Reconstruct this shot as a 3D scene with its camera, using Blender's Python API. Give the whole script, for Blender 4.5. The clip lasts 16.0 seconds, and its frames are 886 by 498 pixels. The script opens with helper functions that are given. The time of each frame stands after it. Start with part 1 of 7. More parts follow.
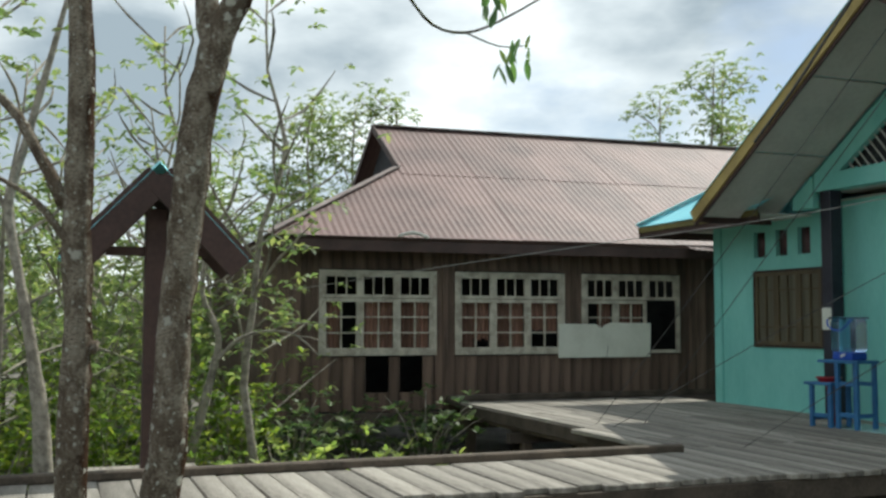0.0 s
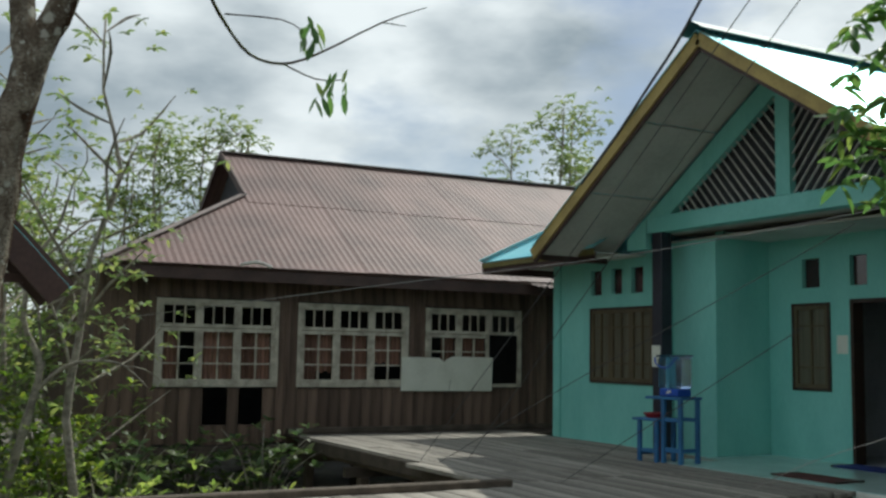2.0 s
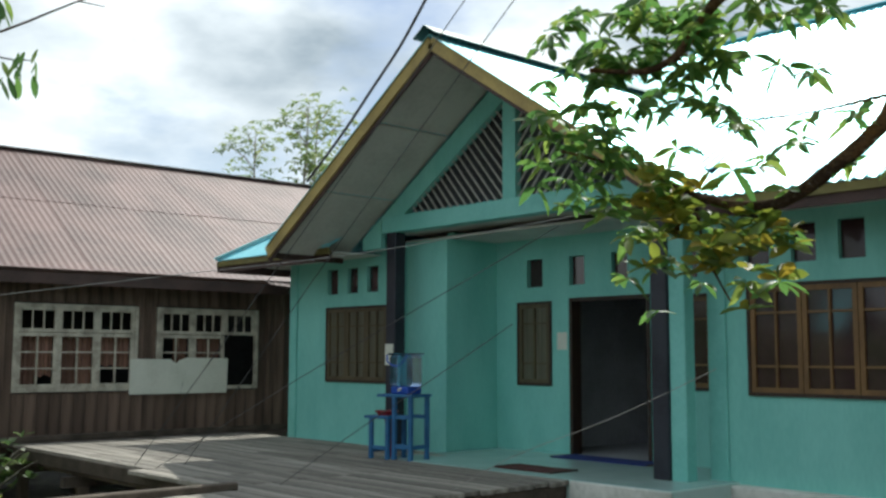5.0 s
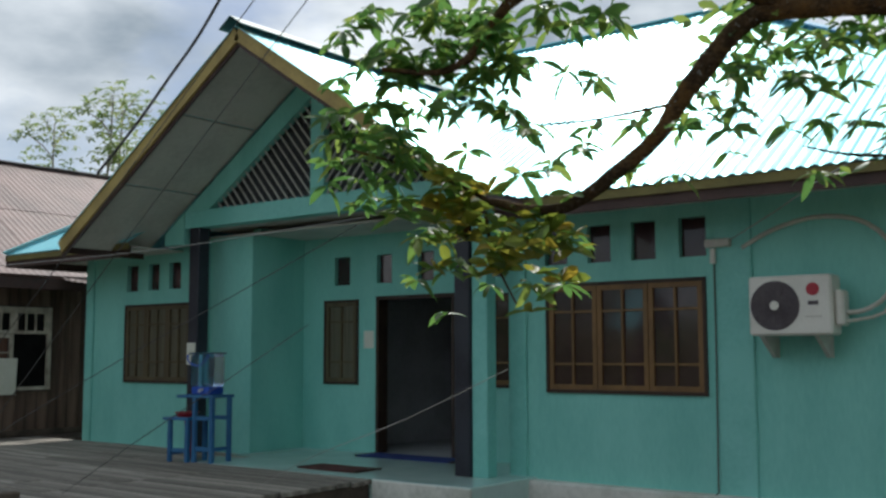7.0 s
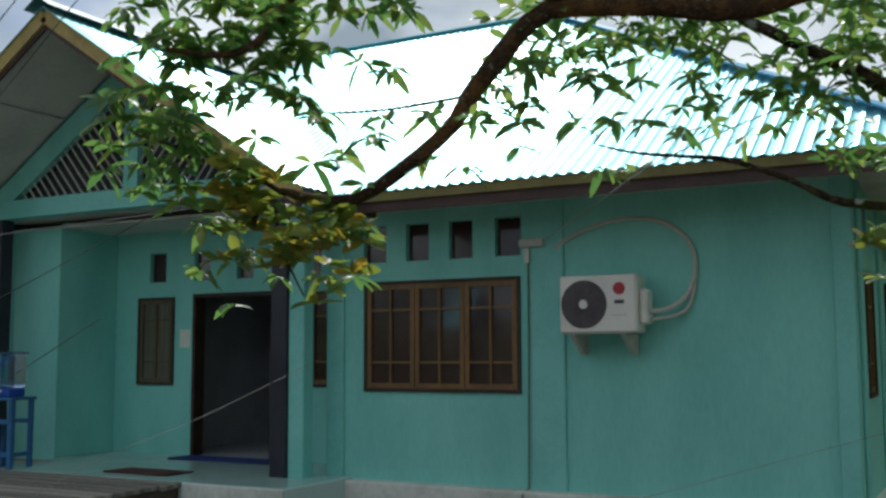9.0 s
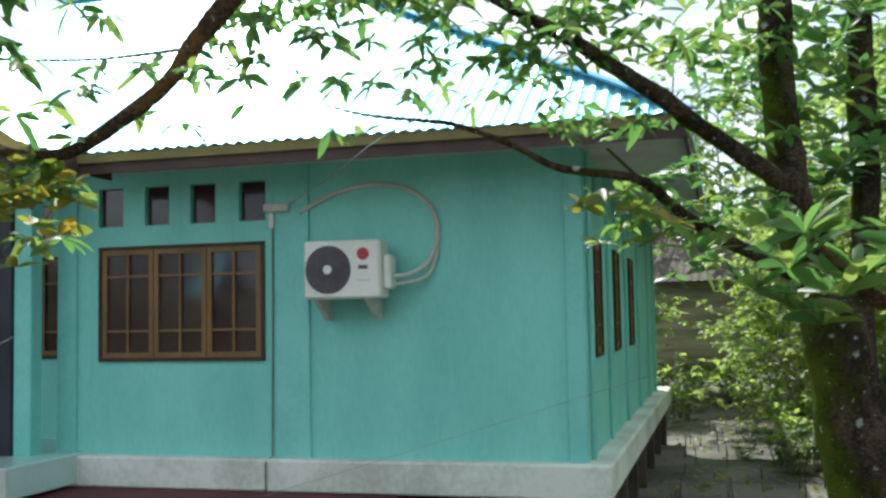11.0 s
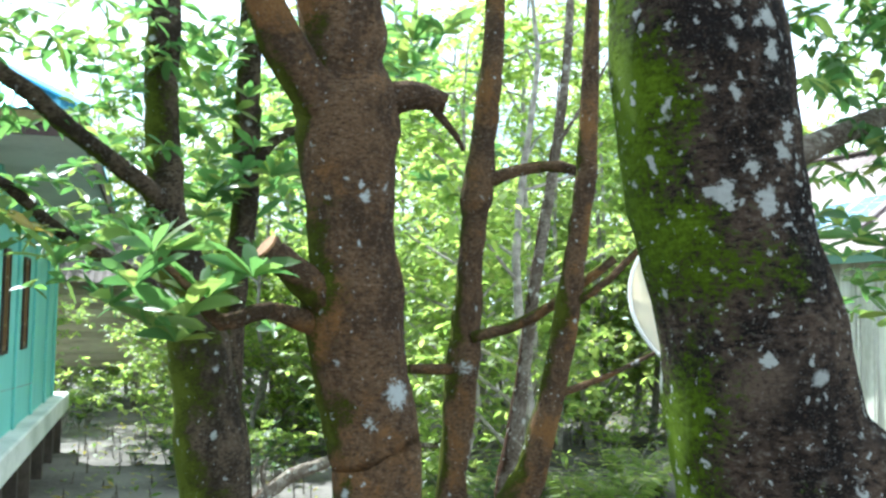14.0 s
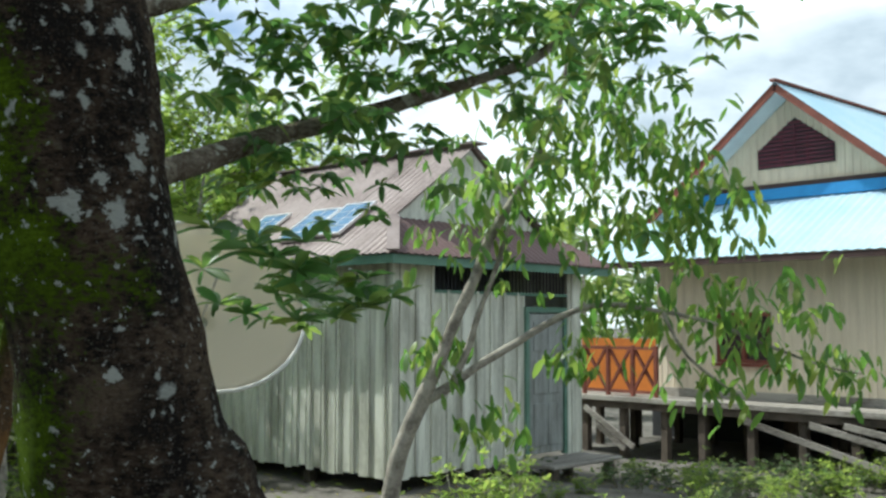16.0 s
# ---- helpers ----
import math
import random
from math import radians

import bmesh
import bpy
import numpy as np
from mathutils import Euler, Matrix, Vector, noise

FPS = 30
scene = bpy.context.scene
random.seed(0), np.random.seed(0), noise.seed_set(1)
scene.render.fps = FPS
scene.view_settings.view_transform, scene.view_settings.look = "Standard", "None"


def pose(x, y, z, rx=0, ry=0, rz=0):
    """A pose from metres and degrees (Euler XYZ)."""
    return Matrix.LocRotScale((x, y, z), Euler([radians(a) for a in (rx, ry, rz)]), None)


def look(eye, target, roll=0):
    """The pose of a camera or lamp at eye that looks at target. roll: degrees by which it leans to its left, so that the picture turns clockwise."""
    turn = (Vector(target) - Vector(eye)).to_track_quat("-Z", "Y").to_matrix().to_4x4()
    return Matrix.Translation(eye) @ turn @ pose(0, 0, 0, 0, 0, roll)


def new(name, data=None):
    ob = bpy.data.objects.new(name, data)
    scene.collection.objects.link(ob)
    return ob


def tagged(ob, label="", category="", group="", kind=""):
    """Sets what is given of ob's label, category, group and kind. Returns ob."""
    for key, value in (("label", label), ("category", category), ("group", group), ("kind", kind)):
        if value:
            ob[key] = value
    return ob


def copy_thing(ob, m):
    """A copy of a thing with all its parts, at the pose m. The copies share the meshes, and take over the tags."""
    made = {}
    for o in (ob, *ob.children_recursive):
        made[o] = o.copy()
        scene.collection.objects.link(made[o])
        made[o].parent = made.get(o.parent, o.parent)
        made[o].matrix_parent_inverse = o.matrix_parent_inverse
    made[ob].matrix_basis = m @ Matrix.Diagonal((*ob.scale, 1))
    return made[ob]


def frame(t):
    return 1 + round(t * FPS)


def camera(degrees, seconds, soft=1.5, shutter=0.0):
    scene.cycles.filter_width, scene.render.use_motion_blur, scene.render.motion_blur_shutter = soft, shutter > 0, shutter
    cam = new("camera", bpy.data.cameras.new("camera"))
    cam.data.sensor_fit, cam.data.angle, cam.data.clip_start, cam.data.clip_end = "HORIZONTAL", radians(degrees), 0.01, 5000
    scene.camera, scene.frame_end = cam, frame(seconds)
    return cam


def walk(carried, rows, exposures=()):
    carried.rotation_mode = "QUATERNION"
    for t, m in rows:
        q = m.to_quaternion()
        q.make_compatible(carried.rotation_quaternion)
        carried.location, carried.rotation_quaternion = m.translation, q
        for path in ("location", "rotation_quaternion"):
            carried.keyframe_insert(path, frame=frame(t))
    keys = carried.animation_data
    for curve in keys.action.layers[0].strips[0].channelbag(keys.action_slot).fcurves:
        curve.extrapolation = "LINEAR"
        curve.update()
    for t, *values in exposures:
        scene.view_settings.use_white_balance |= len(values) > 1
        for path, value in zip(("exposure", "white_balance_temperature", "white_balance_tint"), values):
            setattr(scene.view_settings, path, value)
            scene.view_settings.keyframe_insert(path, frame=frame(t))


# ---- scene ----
cam = camera(46.4, 16.0, soft=2.7)
PATH = [
    (0, (0.037, 0.017, 1.304), (-1.832, 0.713, 1.444), 0.08),
    (0.5, (0.060, 0.081, 1.313), (-1.793, 0.814, 1.486), 0.60),
    (1, (0.082, 0.144, 1.321), (-1.739, 0.943, 1.530), 1.02),
    (1.5, (0.099, 0.196, 1.326), (-1.689, 1.068, 1.535), 1.06),
    (2, (0.105, 0.228, 1.324), (-1.647, 1.171, 1.527), 0.95),
    (2.5, (0.105, 0.249, 1.318), (-1.619, 1.242, 1.526), 0.90),
    (3, (0.107, 0.274, 1.314), (-1.587, 1.317, 1.520), 0.73),
    (3.5, (0.113, 0.310, 1.314), (-1.529, 1.432, 1.520), 0.70),
    (4, (0.122, 0.351, 1.316), (-1.482, 1.529, 1.521), 0.59),
    (4.5, (0.131, 0.394, 1.319), (-1.421, 1.638, 1.526), 0.58),
    (5, (0.140, 0.434, 1.323), (-1.333, 1.771, 1.530), 0.16),
    (7.5, (0.186, 0.606, 1.349), (-0.971, 2.225, 1.551), -0.13),
    (8, (0.210, 0.651, 1.342), (-0.887, 2.311, 1.546), -0.20),
    (10.5, (0.368, 0.875, 1.285), (-0.272, 2.763, 1.449), -0.99),
    (11, (0.375, 0.883, 1.296), (-0.147, 2.809, 1.431), -1.07),
    (11.5, (0.377, 0.882, 1.312), (-0.029, 2.837, 1.437), 0.29),
    (12, (0.397, 0.886, 1.327), (0.190, 2.871, 1.450), -0.14),
    (12.5, (0.447, 0.905, 1.336), (0.380, 2.900, 1.463), -0.18),
    (13, (0.515, 0.928, 1.343), (0.624, 2.921, 1.473), 0.41),
    (13.5, (0.584, 0.940, 1.349), (0.930, 2.906, 1.482), 0.25),
    (14, (0.650, 0.934, 1.354), (1.195, 2.853, 1.491), 0.99),
    (14.5, (0.717, 0.916, 1.359), (1.473, 2.762, 1.495), 1.03),
    (15, (0.783, 0.890, 1.364), (1.708, 2.657, 1.507), 0.57),
    (15.5, (0.845, 0.857, 1.372), (2.057, 2.441, 1.522), 0.01),
    (16, (0.906, 0.821, 1.381), (2.251, 2.294, 1.527), 0.12),
]
EXPOSURES = [(0.0, 0.2, 6200, 4), (0.5, -0.25, 6150, 3), (1.0, -0.34, 6150, 4), (1.5, -0.32, 6150, 4), (2.0, -0.25, 6150, 4), (2.5, -0.17, 6100, 3), (3.0, 0.0, 6100, 4), (3.5, 0.16, 6150, 4), (5.0, 0.2, 6100, 5),
             (7.5, -0.22, 6050, 9), (8.2, -0.25, 6000, 8), (10.5, 0.40, 6050, 6), (11.0, 0.80, 5900, 4), (12.0, 1.26, 5600, 9), (13.0, 1.80, 5500, 11), (14.0, 1.96, 5400, 5), (14.6, 1.92, 5500, 2), (15.0, 1.70, 5600, 1), (15.5, 1.0, 5700, 1), (16.0, 0.45, 5850, 2)]
walk(cam, [(t, look(eye, target, roll)) for t, eye, target, roll in PATH], EXPOSURES)

# ---- world and sun ----
TO_SUN = Vector((-0.30, 0.68, 1.0)).normalized()
world = bpy.data.worlds.new("sky")
scene.world = world
world.use_nodes = True
wn, wl = world.node_tree.nodes, world.node_tree.links
wn.clear()
sky = wn.new("ShaderNodeTexSky")
sky.sky_type, sky.sun_disc = "NISHITA", False
sky.sun_elevation = math.asin(TO_SUN.z)
sky.sun_rotation = math.atan2(TO_SUN.x, TO_SUN.y) % (2 * math.pi)
sky.dust_density = 2.0
w_co = wn.new("ShaderNodeTexCoord")
w_map = wn.new("ShaderNodeMapping")
w_map.inputs["Scale"].default_value = (1.0, 1.0, 2.2)
w_map.inputs["Location"].default_value = (3.1, 0.7, 0.2)
w_no = wn.new("ShaderNodeTexNoise")
w_no.inputs["Scale"].default_value, w_no.inputs["Detail"].default_value, w_no.inputs["Roughness"].default_value = 2.6, 7.0, 0.52
w_cover = wn.new("ShaderNodeValToRGB")
w_cover.color_ramp.elements[0].position, w_cover.color_ramp.elements[1].position = 0.34, 0.46
w_no2 = wn.new("ShaderNodeTexNoise")
w_no2.inputs["Scale"].default_value, w_no2.inputs["Detail"].default_value = 3.4, 6.0
w_tone = wn.new("ShaderNodeValToRGB")
w_tone.color_ramp.elements[0].position, w_tone.color_ramp.elements[0].color = 0.40, (3.7, 4.3, 4.8, 1)
w_tone.color_ramp.elements[1].position, w_tone.color_ramp.elements[1].color = 0.62, (10.6, 10.8, 10.8, 1)
w_mix = wn.new("ShaderNodeMix")
w_mix.data_type = "RGBA"
w_bg = wn.new("ShaderNodeBackground")
w_bg.inputs["Strength"].default_value = 0.10
w_out = wn.new("ShaderNodeOutputWorld")
wl.new(w_co.outputs["Generated"], w_map.inputs["Vector"])
wl.new(w_map.outputs["Vector"], w_no.inputs["Vector"])
wl.new(w_map.outputs["Vector"], w_no2.inputs["Vector"])
wl.new(w_no.outputs["Fac"], w_cover.inputs["Fac"])
wl.new(w_no2.outputs["Fac"], w_tone.inputs["Fac"])
wl.new(w_cover.outputs["Color"], w_mix.inputs["Factor"])
wl.new(sky.outputs["Color"], w_mix.inputs["A"])
wl.new(w_tone.outputs["Color"], w_mix.inputs["B"])
wl.new(w_mix.outputs["Result"], w_bg.inputs["Color"])
wl.new(w_bg.outputs["Background"], w_out.inputs["Surface"])
sun_data = bpy.data.lights.new("sun", "SUN")
sun_data.energy, sun_data.angle, sun_data.color = 4.0, radians(0.6), (1.0, 0.95, 0.86)
sun = new("sun", sun_data)
sun.matrix_world = look(TO_SUN * 60, (0, 0, 0))


# ---- materials ----
def mat(name, base, dark, rough=0.7, scale=3.0, fine=40.0, bump=0.3, metal=0.0, stretch=(1, 1, 1), per_object=0.0, spec=0.4, low=0.35, high=0.65):
    """A surface between two colours at two scales of noise, with fine relief."""
    m = bpy.data.materials.new(name)
    m.use_nodes = True
    n, l = m.node_tree.nodes, m.node_tree.links
    p = n["Principled BSDF"]
    co = n.new("ShaderNodeTexCoord")
    mp = n.new("ShaderNodeMapping")
    mp.inputs["Scale"].default_value = stretch
    a, b = n.new("ShaderNodeTexNoise"), n.new("ShaderNodeTexNoise")
    a.inputs["Scale"].default_value, a.inputs["Detail"].default_value = scale, 5.0
    b.inputs["Scale"].default_value, b.inputs["Detail"].default_value = fine, 4.0
    ad = n.new("ShaderNodeMath")
    ad.operation = "MULTIPLY_ADD"
    ad.inputs[1].default_value = 0.45
    ramp = n.new("ShaderNodeValToRGB")
    ramp.color_ramp.elements[0].position, ramp.color_ramp.elements[1].position = low + 0.2, high + 0.2
    ramp.color_ramp.elements[0].color, ramp.color_ramp.elements[1].color = (*dark, 1), (*base, 1)
    l.new(co.outputs["Object"], mp.inputs["Vector"])
    l.new(mp.outputs["Vector"], a.inputs["Vector"])
    l.new(mp.outputs["Vector"], b.inputs["Vector"])
    l.new(b.outputs["Fac"], ad.inputs[0])
    l.new(a.outputs["Fac"], ad.inputs[2])
    l.new(ad.outputs[0], ramp.inputs["Fac"])
    colour = ramp.outputs["Color"]
    if per_object:
        info, hsv, mr = n.new("ShaderNodeObjectInfo"), n.new("ShaderNodeHueSaturation"), n.new("ShaderNodeMapRange")
        mr.inputs["To Min"].default_value, mr.inputs["To Max"].default_value = 1 - per_object, 1 + per_object
        l.new(info.outputs["Random"], mr.inputs["Value"])
        l.new(mr.outputs["Result"], hsv.inputs["Value"])
        l.new(colour, hsv.inputs["Color"])
        colour = hsv.outputs["Color"]
    l.new(colour, p.inputs["Base Color"])
    p.inputs["Roughness"].default_value, p.inputs["Metallic"].default_value = rough, metal
    p.inputs["Specular IOR Level"].default_value = spec
    bu = n.new("ShaderNodeBump")
    bu.inputs["Strength"].default_value, bu.inputs["Distance"].default_value = bump, 0.02
    l.new(ad.outputs[0], bu.inputs["Height"])
    l.new(bu.outputs["Normal"], p.inputs["Normal"])
    return m


def leaf_mat(name, c1, c2, c3, glow=0.45, rough=0.45):
    m = bpy.data.materials.new(name)
    m.use_nodes = True
    n, l = m.node_tree.nodes, m.node_tree.links
    p, out = n["Principled BSDF"], n["Material Output"]
    geo, ramp, tr, mx = n.new("ShaderNodeNewGeometry"), n.new("ShaderNodeValToRGB"), n.new("ShaderNodeBsdfTranslucent"), n.new("ShaderNodeMixShader")
    e = ramp.color_ramp.elements
    e[0].color, e[1].color = (*c1, 1), (*c3, 1)
    e.new(0.55).color = (*c2, 1)
    bright = n.new("ShaderNodeHueSaturation")
    bright.inputs["Value"].default_value, bright.inputs["Saturation"].default_value = 2.2, 1.04
    l.new(geo.outputs["Random Per Island"], ramp.inputs["Fac"])
    l.new(ramp.outputs["Color"], p.inputs["Base Color"])
    l.new(ramp.outputs["Color"], bright.inputs["Color"])
    l.new(bright.outputs["Color"], tr.inputs["Color"])
    p.inputs["Roughness"].default_value = rough
    mx.inputs[0].default_value = glow
    l.new(p.outputs["BSDF"], mx.inputs[1])
    l.new(tr.outputs["BSDF"], mx.inputs[2])
    l.new(mx.outputs["Shader"], out.inputs["Surface"])
    return m


def bark_mat(name, base, dark, lichen, moss, lich_amount=0.6, moss_amount=0.62, scale=4.0, side=(-0.6, 0.8, 0), patch=None, patch_from=0.55, spots=(), sizes=(8.0, 17.0, 38.0)):
    """Rough speckled bark with round pale lichen spots and moss that grows mostly on one side."""
    m = mat(name, base, dark, 0.95, scale, 45.0, 1.0, stretch=(1, 1, 0.6), spec=0.06, low=0.42, high=0.62)
    n, l = m.node_tree.nodes, m.node_tree.links
    p = n["Principled BSDF"]
    colour = p.inputs["Base Color"].links[0].from_socket
    co, geo = n.new("ShaderNodeTexCoord"), n.new("ShaderNodeNewGeometry")

    def noise(sc, detail=4.0, vector=None, rough=0.6):
        no = n.new("ShaderNodeTexNoise")
        no.inputs["Scale"].default_value, no.inputs["Detail"].default_value, no.inputs["Roughness"].default_value = sc, detail, rough
        l.new(vector or co.outputs["Object"], no.inputs["Vector"])
        return no

    def maths(op, a, b):
        k = n.new("ShaderNodeMath")
        k.operation = op
        for s, v in zip(k.inputs, (a, b)):
            if isinstance(v, (int, float)):
                s.default_value = v
            else:
                l.new(v, s)
        return k.outputs[0]

    def over(fac, lo, hi, tint):
        mr, mx = n.new("ShaderNodeMapRange"), n.new("ShaderNodeMix")
        mr.inputs["From Min"].default_value, mr.inputs["From Max"].default_value = lo, hi
        mx.data_type = "RGBA"
        l.new(fac, mr.inputs["Value"])
        l.new(mr.outputs["Result"], mx.inputs["Factor"])
        l.new(colour, mx.inputs["A"])
        mx.inputs["B"].default_value = (*tint, 1)
        return mx.outputs["Result"]

    # fine cross-wise cracks and pale scales
    flat = n.new("ShaderNodeMapping")
    flat.inputs["Scale"].default_value = (1.0, 1.0, 2.4)
    l.new(co.outputs["Object"], flat.inputs["Vector"])
    fine = noise(38.0, 6.0, flat.outputs["Vector"], 0.75)
    colour = over(fine.outputs["Fac"], 0.50, 0.40, dark)
    pale = tuple(0.78 * a + 0.22 * b for a, b in zip(base, lichen))
    colour = over(fine.outputs["Fac"], 0.55, 0.68, pale)
    colour = over(noise(5.0, 6.0, None, 0.7).outputs["Fac"], 0.54, 0.62, tuple(1.3 * v for v in dark))
    if patch:
        worn = maths("ADD", noise(3.2, 5.0, None, 0.65).outputs["Fac"], maths("MULTIPLY", maths("SUBTRACT", fine.outputs["Fac"], 0.5), 0.30))
        colour = over(worn, patch_from, patch_from + 0.12, patch)
    grit = noise(125.0, 3.0, None, 0.7)
    colour = over(grit.outputs["Fac"], 0.46, 0.36, tuple(0.55 * a + 0.45 * b for a, b in zip(base, dark)))
    colour = over(grit.outputs["Fac"], 0.60, 0.70, tuple(0.75 * a + 0.25 * b for a, b in zip(base, lichen)))
    # moss
    dot = n.new("ShaderNodeVectorMath")
    dot.operation = "DOT_PRODUCT"
    l.new(geo.outputs["Normal"], dot.inputs[0])
    dot.inputs[1].default_value = side
    grow = maths("ADD", noise(2.3, 5.0).outputs["Fac"], maths("MULTIPLY", dot.outputs["Value"], 0.20))
    grow = maths("ADD", grow, maths("MULTIPLY", maths("SUBTRACT", fine.outputs["Fac"], 0.5), 0.35))
    grow = maths("ADD", grow, maths("MULTIPLY", maths("SUBTRACT", grit.outputs["Fac"], 0.5), 0.25))
    colour = over(grow, moss_amount - 0.03, moss_amount + 0.03, tuple(0.45 * v for v in moss))
    colour = over(grow, moss_amount + 0.02, moss_amount + 0.13, moss)
    # lichen: spots of many sizes with ragged rims
    warp = n.new("ShaderNodeVectorMath")
    warp.operation = "MULTIPLY_ADD"
    l.new(noise(28.0, 4.0).outputs["Color"], warp.inputs[0])
    warp.inputs[1].default_value = (0.05, 0.05, 0.07)
    l.new(co.outputs["Object"], warp.inputs[2])
    for sc, gain, lim in zip(sizes, (0.70, 0.66, 0.62), (0.43, 0.36, 0.34)):
        vo, sep = n.new("ShaderNodeTexVoronoi"), n.new("ShaderNodeSeparateColor")
        vo.inputs["Scale"].default_value = sc
        l.new(warp.outputs["Vector"], vo.inputs["Vector"])
        l.new(vo.outputs["Color"], sep.inputs["Color"])
        spot = maths("SUBTRACT", maths("MULTIPLY", sep.outputs[0], gain), vo.outputs["Distance"])
        spot = maths("ADD", spot, maths("MULTIPLY", maths("SUBTRACT", fine.outputs["Fac"], 0.5), 0.25))
        lim += (lich_amount - 0.6) * 3.0
        colour = over(spot, lim, lim + 0.10, lichen)
    # single large blotches, each a ragged round of lichen
    for place, size in spots:
        far = n.new("ShaderNodeVectorMath")
        far.operation = "DISTANCE"
        l.new(warp.outputs["Vector"], far.inputs[0])
        far.inputs[1].default_value = tuple(a + b for a, b in zip(place, (0.025, 0.025, 0.035)))
        edge = maths("ADD", far.outputs["Value"], maths("MULTIPLY", maths("SUBTRACT", fine.outputs["Fac"], 0.5), size * 2.2))
        edge = maths("ADD", edge, maths("MULTIPLY", maths("SUBTRACT", grit.outputs["Fac"], 0.5), size * 1.6))
        colour = over(edge, size * 0.85, size * 0.65, tuple(min(0.60, 1.1 * v) for v in lichen))
    l.new(colour, p.inputs["Base Color"])
    bu = n.new("ShaderNodeBump")
    bu.inputs["Strength"].default_value, bu.inputs["Distance"].default_value = 1.0, 0.028
    l.new(fine.outputs["Fac"], bu.inputs["Height"])
    l.new(p.inputs["Normal"].links[0].from_socket, bu.inputs["Normal"])
    l.new(bu.outputs["Normal"], p.inputs["Normal"])
    return m


def glass_mat(name, tint, rough=0.06):
    m = bpy.data.materials.new(name)
    m.use_nodes = True
    p = m.node_tree.nodes["Principled BSDF"]
    p.inputs["Base Color"].default_value = (*tint, 1)
    p.inputs["Roughness"].default_value = rough
    p.inputs["Transmission Weight"].default_value = 1.0
    p.inputs["IOR"].default_value = 1.3
    return m


M_TEAL = mat("teal_paint", (0.265, 0.64, 0.565), (0.195, 0.53, 0.47), 0.6, 1.1, 22.0, 0.10, stretch=(1.6, 1.6, 0.5), low=0.28, high=0.72)
M_TEALTRIM = mat("teal_trim", (0.24, 0.60, 0.54), (0.19, 0.52, 0.46), 0.5, 1.5, 25.0, 0.05)
M_SLAB = mat("pale_concrete", (0.72, 0.72, 0.66), (0.48, 0.50, 0.44), 0.8, 1.2, 18.0, 0.25)
M_TILE = mat("pale_floor_tile", (0.50, 0.66, 0.62), (0.42, 0.58, 0.54), 0.15, 2.0, 30.0, 0.02)
M_BLACK = mat("black_paint", (0.030, 0.032, 0.045), (0.018, 0.018, 0.028), 0.45, 3.0, 30.0, 0.1)
M_OCHRE = mat("ochre_bargeboard", (0.40, 0.30, 0.10), (0.26, 0.19, 0.07), 0.7, 2.0, 25.0, 0.15)
M_BROWN = mat("dark_brown_fascia", (0.075, 0.042, 0.035), (0.045, 0.026, 0.022), 0.65, 2.0, 25.0, 0.15)
M_SOFFIT = mat("grey_soffit_board", (0.64, 0.63, 0.58), (0.50, 0.49, 0.45), 0.8, 1.2, 15.0, 0.1)
M_ZINC = mat("turquoise_zinc_roof", (0.34, 0.74, 0.80), (0.26, 0.64, 0.71), 0.40, 1.5, 20.0, 0.05, 0.55)
# ochre paint darkened to olive, standing in for shade at the eave
M_OCHRESHADE = mat("shaded_ochre_paint", (0.20, 0.17, 0.055), (0.13, 0.11, 0.04), 0.75, 2.0, 25.0, 0.15)
M_WINWOOD = mat("orange_brown_window_wood", (0.22, 0.12, 0.042), (0.12, 0.065, 0.026), 0.5, 4.0, 50.0, 0.1, stretch=(1, 1, 0.2))
M_WINDARK = mat("dark_window_frame", (0.05, 0.03, 0.02), (0.03, 0.018, 0.014), 0.6, 4.0, 50.0, 0.1)
M_PANE = mat("dark_tinted_pane", (0.055, 0.030, 0.032), (0.035, 0.020, 0.022), 0.08, 2.0, 10.0, 0.0, spec=0.6)
M_WINDULL = mat("dull_olive_window_wood", (0.125, 0.100, 0.055), (0.080, 0.062, 0.036), 0.6, 4.0, 50.0, 0.1, stretch=(1, 1, 0.2))
M_CURTAIN = mat("ochre_curtain_behind_pane", (0.145, 0.135, 0.095), (0.085, 0.078, 0.054), 0.3, 2.0, 20.0, 0.1, stretch=(14, 14, 0.3))
M_ROOM = mat("dim_room_paint", (0.45, 0.48, 0.49), (0.36, 0.38, 0.39), 0.8, 1.5, 15.0, 0.1)
# near-black colour for shade in rooms and openings, also for dark trim
M_DARK = mat("shade_and_dark_trim", (0.05, 0.05, 0.055), (0.03, 0.03, 0.034), 0.85, 2.0, 15.0, 0.1)
M_PLANK = mat("weathered_grey_plank", (0.35, 0.32, 0.275), (0.12, 0.105, 0.088), 0.85, 2.2, 40.0, 0.5, stretch=(0.25, 3.0, 1), per_object=0.30)
M_BEAM = mat("dark_wet_timber", (0.11, 0.085, 0.065), (0.05, 0.04, 0.03), 0.85, 3.0, 40.0, 0.5, per_object=0.2)
M_OLDWALL = mat("brown_weathered_board", (0.155, 0.104, 0.077), (0.070, 0.047, 0.036), 0.85, 2.0, 40.0, 0.4, stretch=(6, 6, 0.5), per_object=0.35)
M_OLDWIN = mat("flaking_cream_paint", (0.54, 0.50, 0.41), (0.29, 0.26, 0.21), 0.7, 5.0, 40.0, 0.25)
M_FLASH = mat("worn_brown_flashing", (0.27, 0.215, 0.195), (0.18, 0.14, 0.125), 0.6, 2.0, 20.0, 0.15)
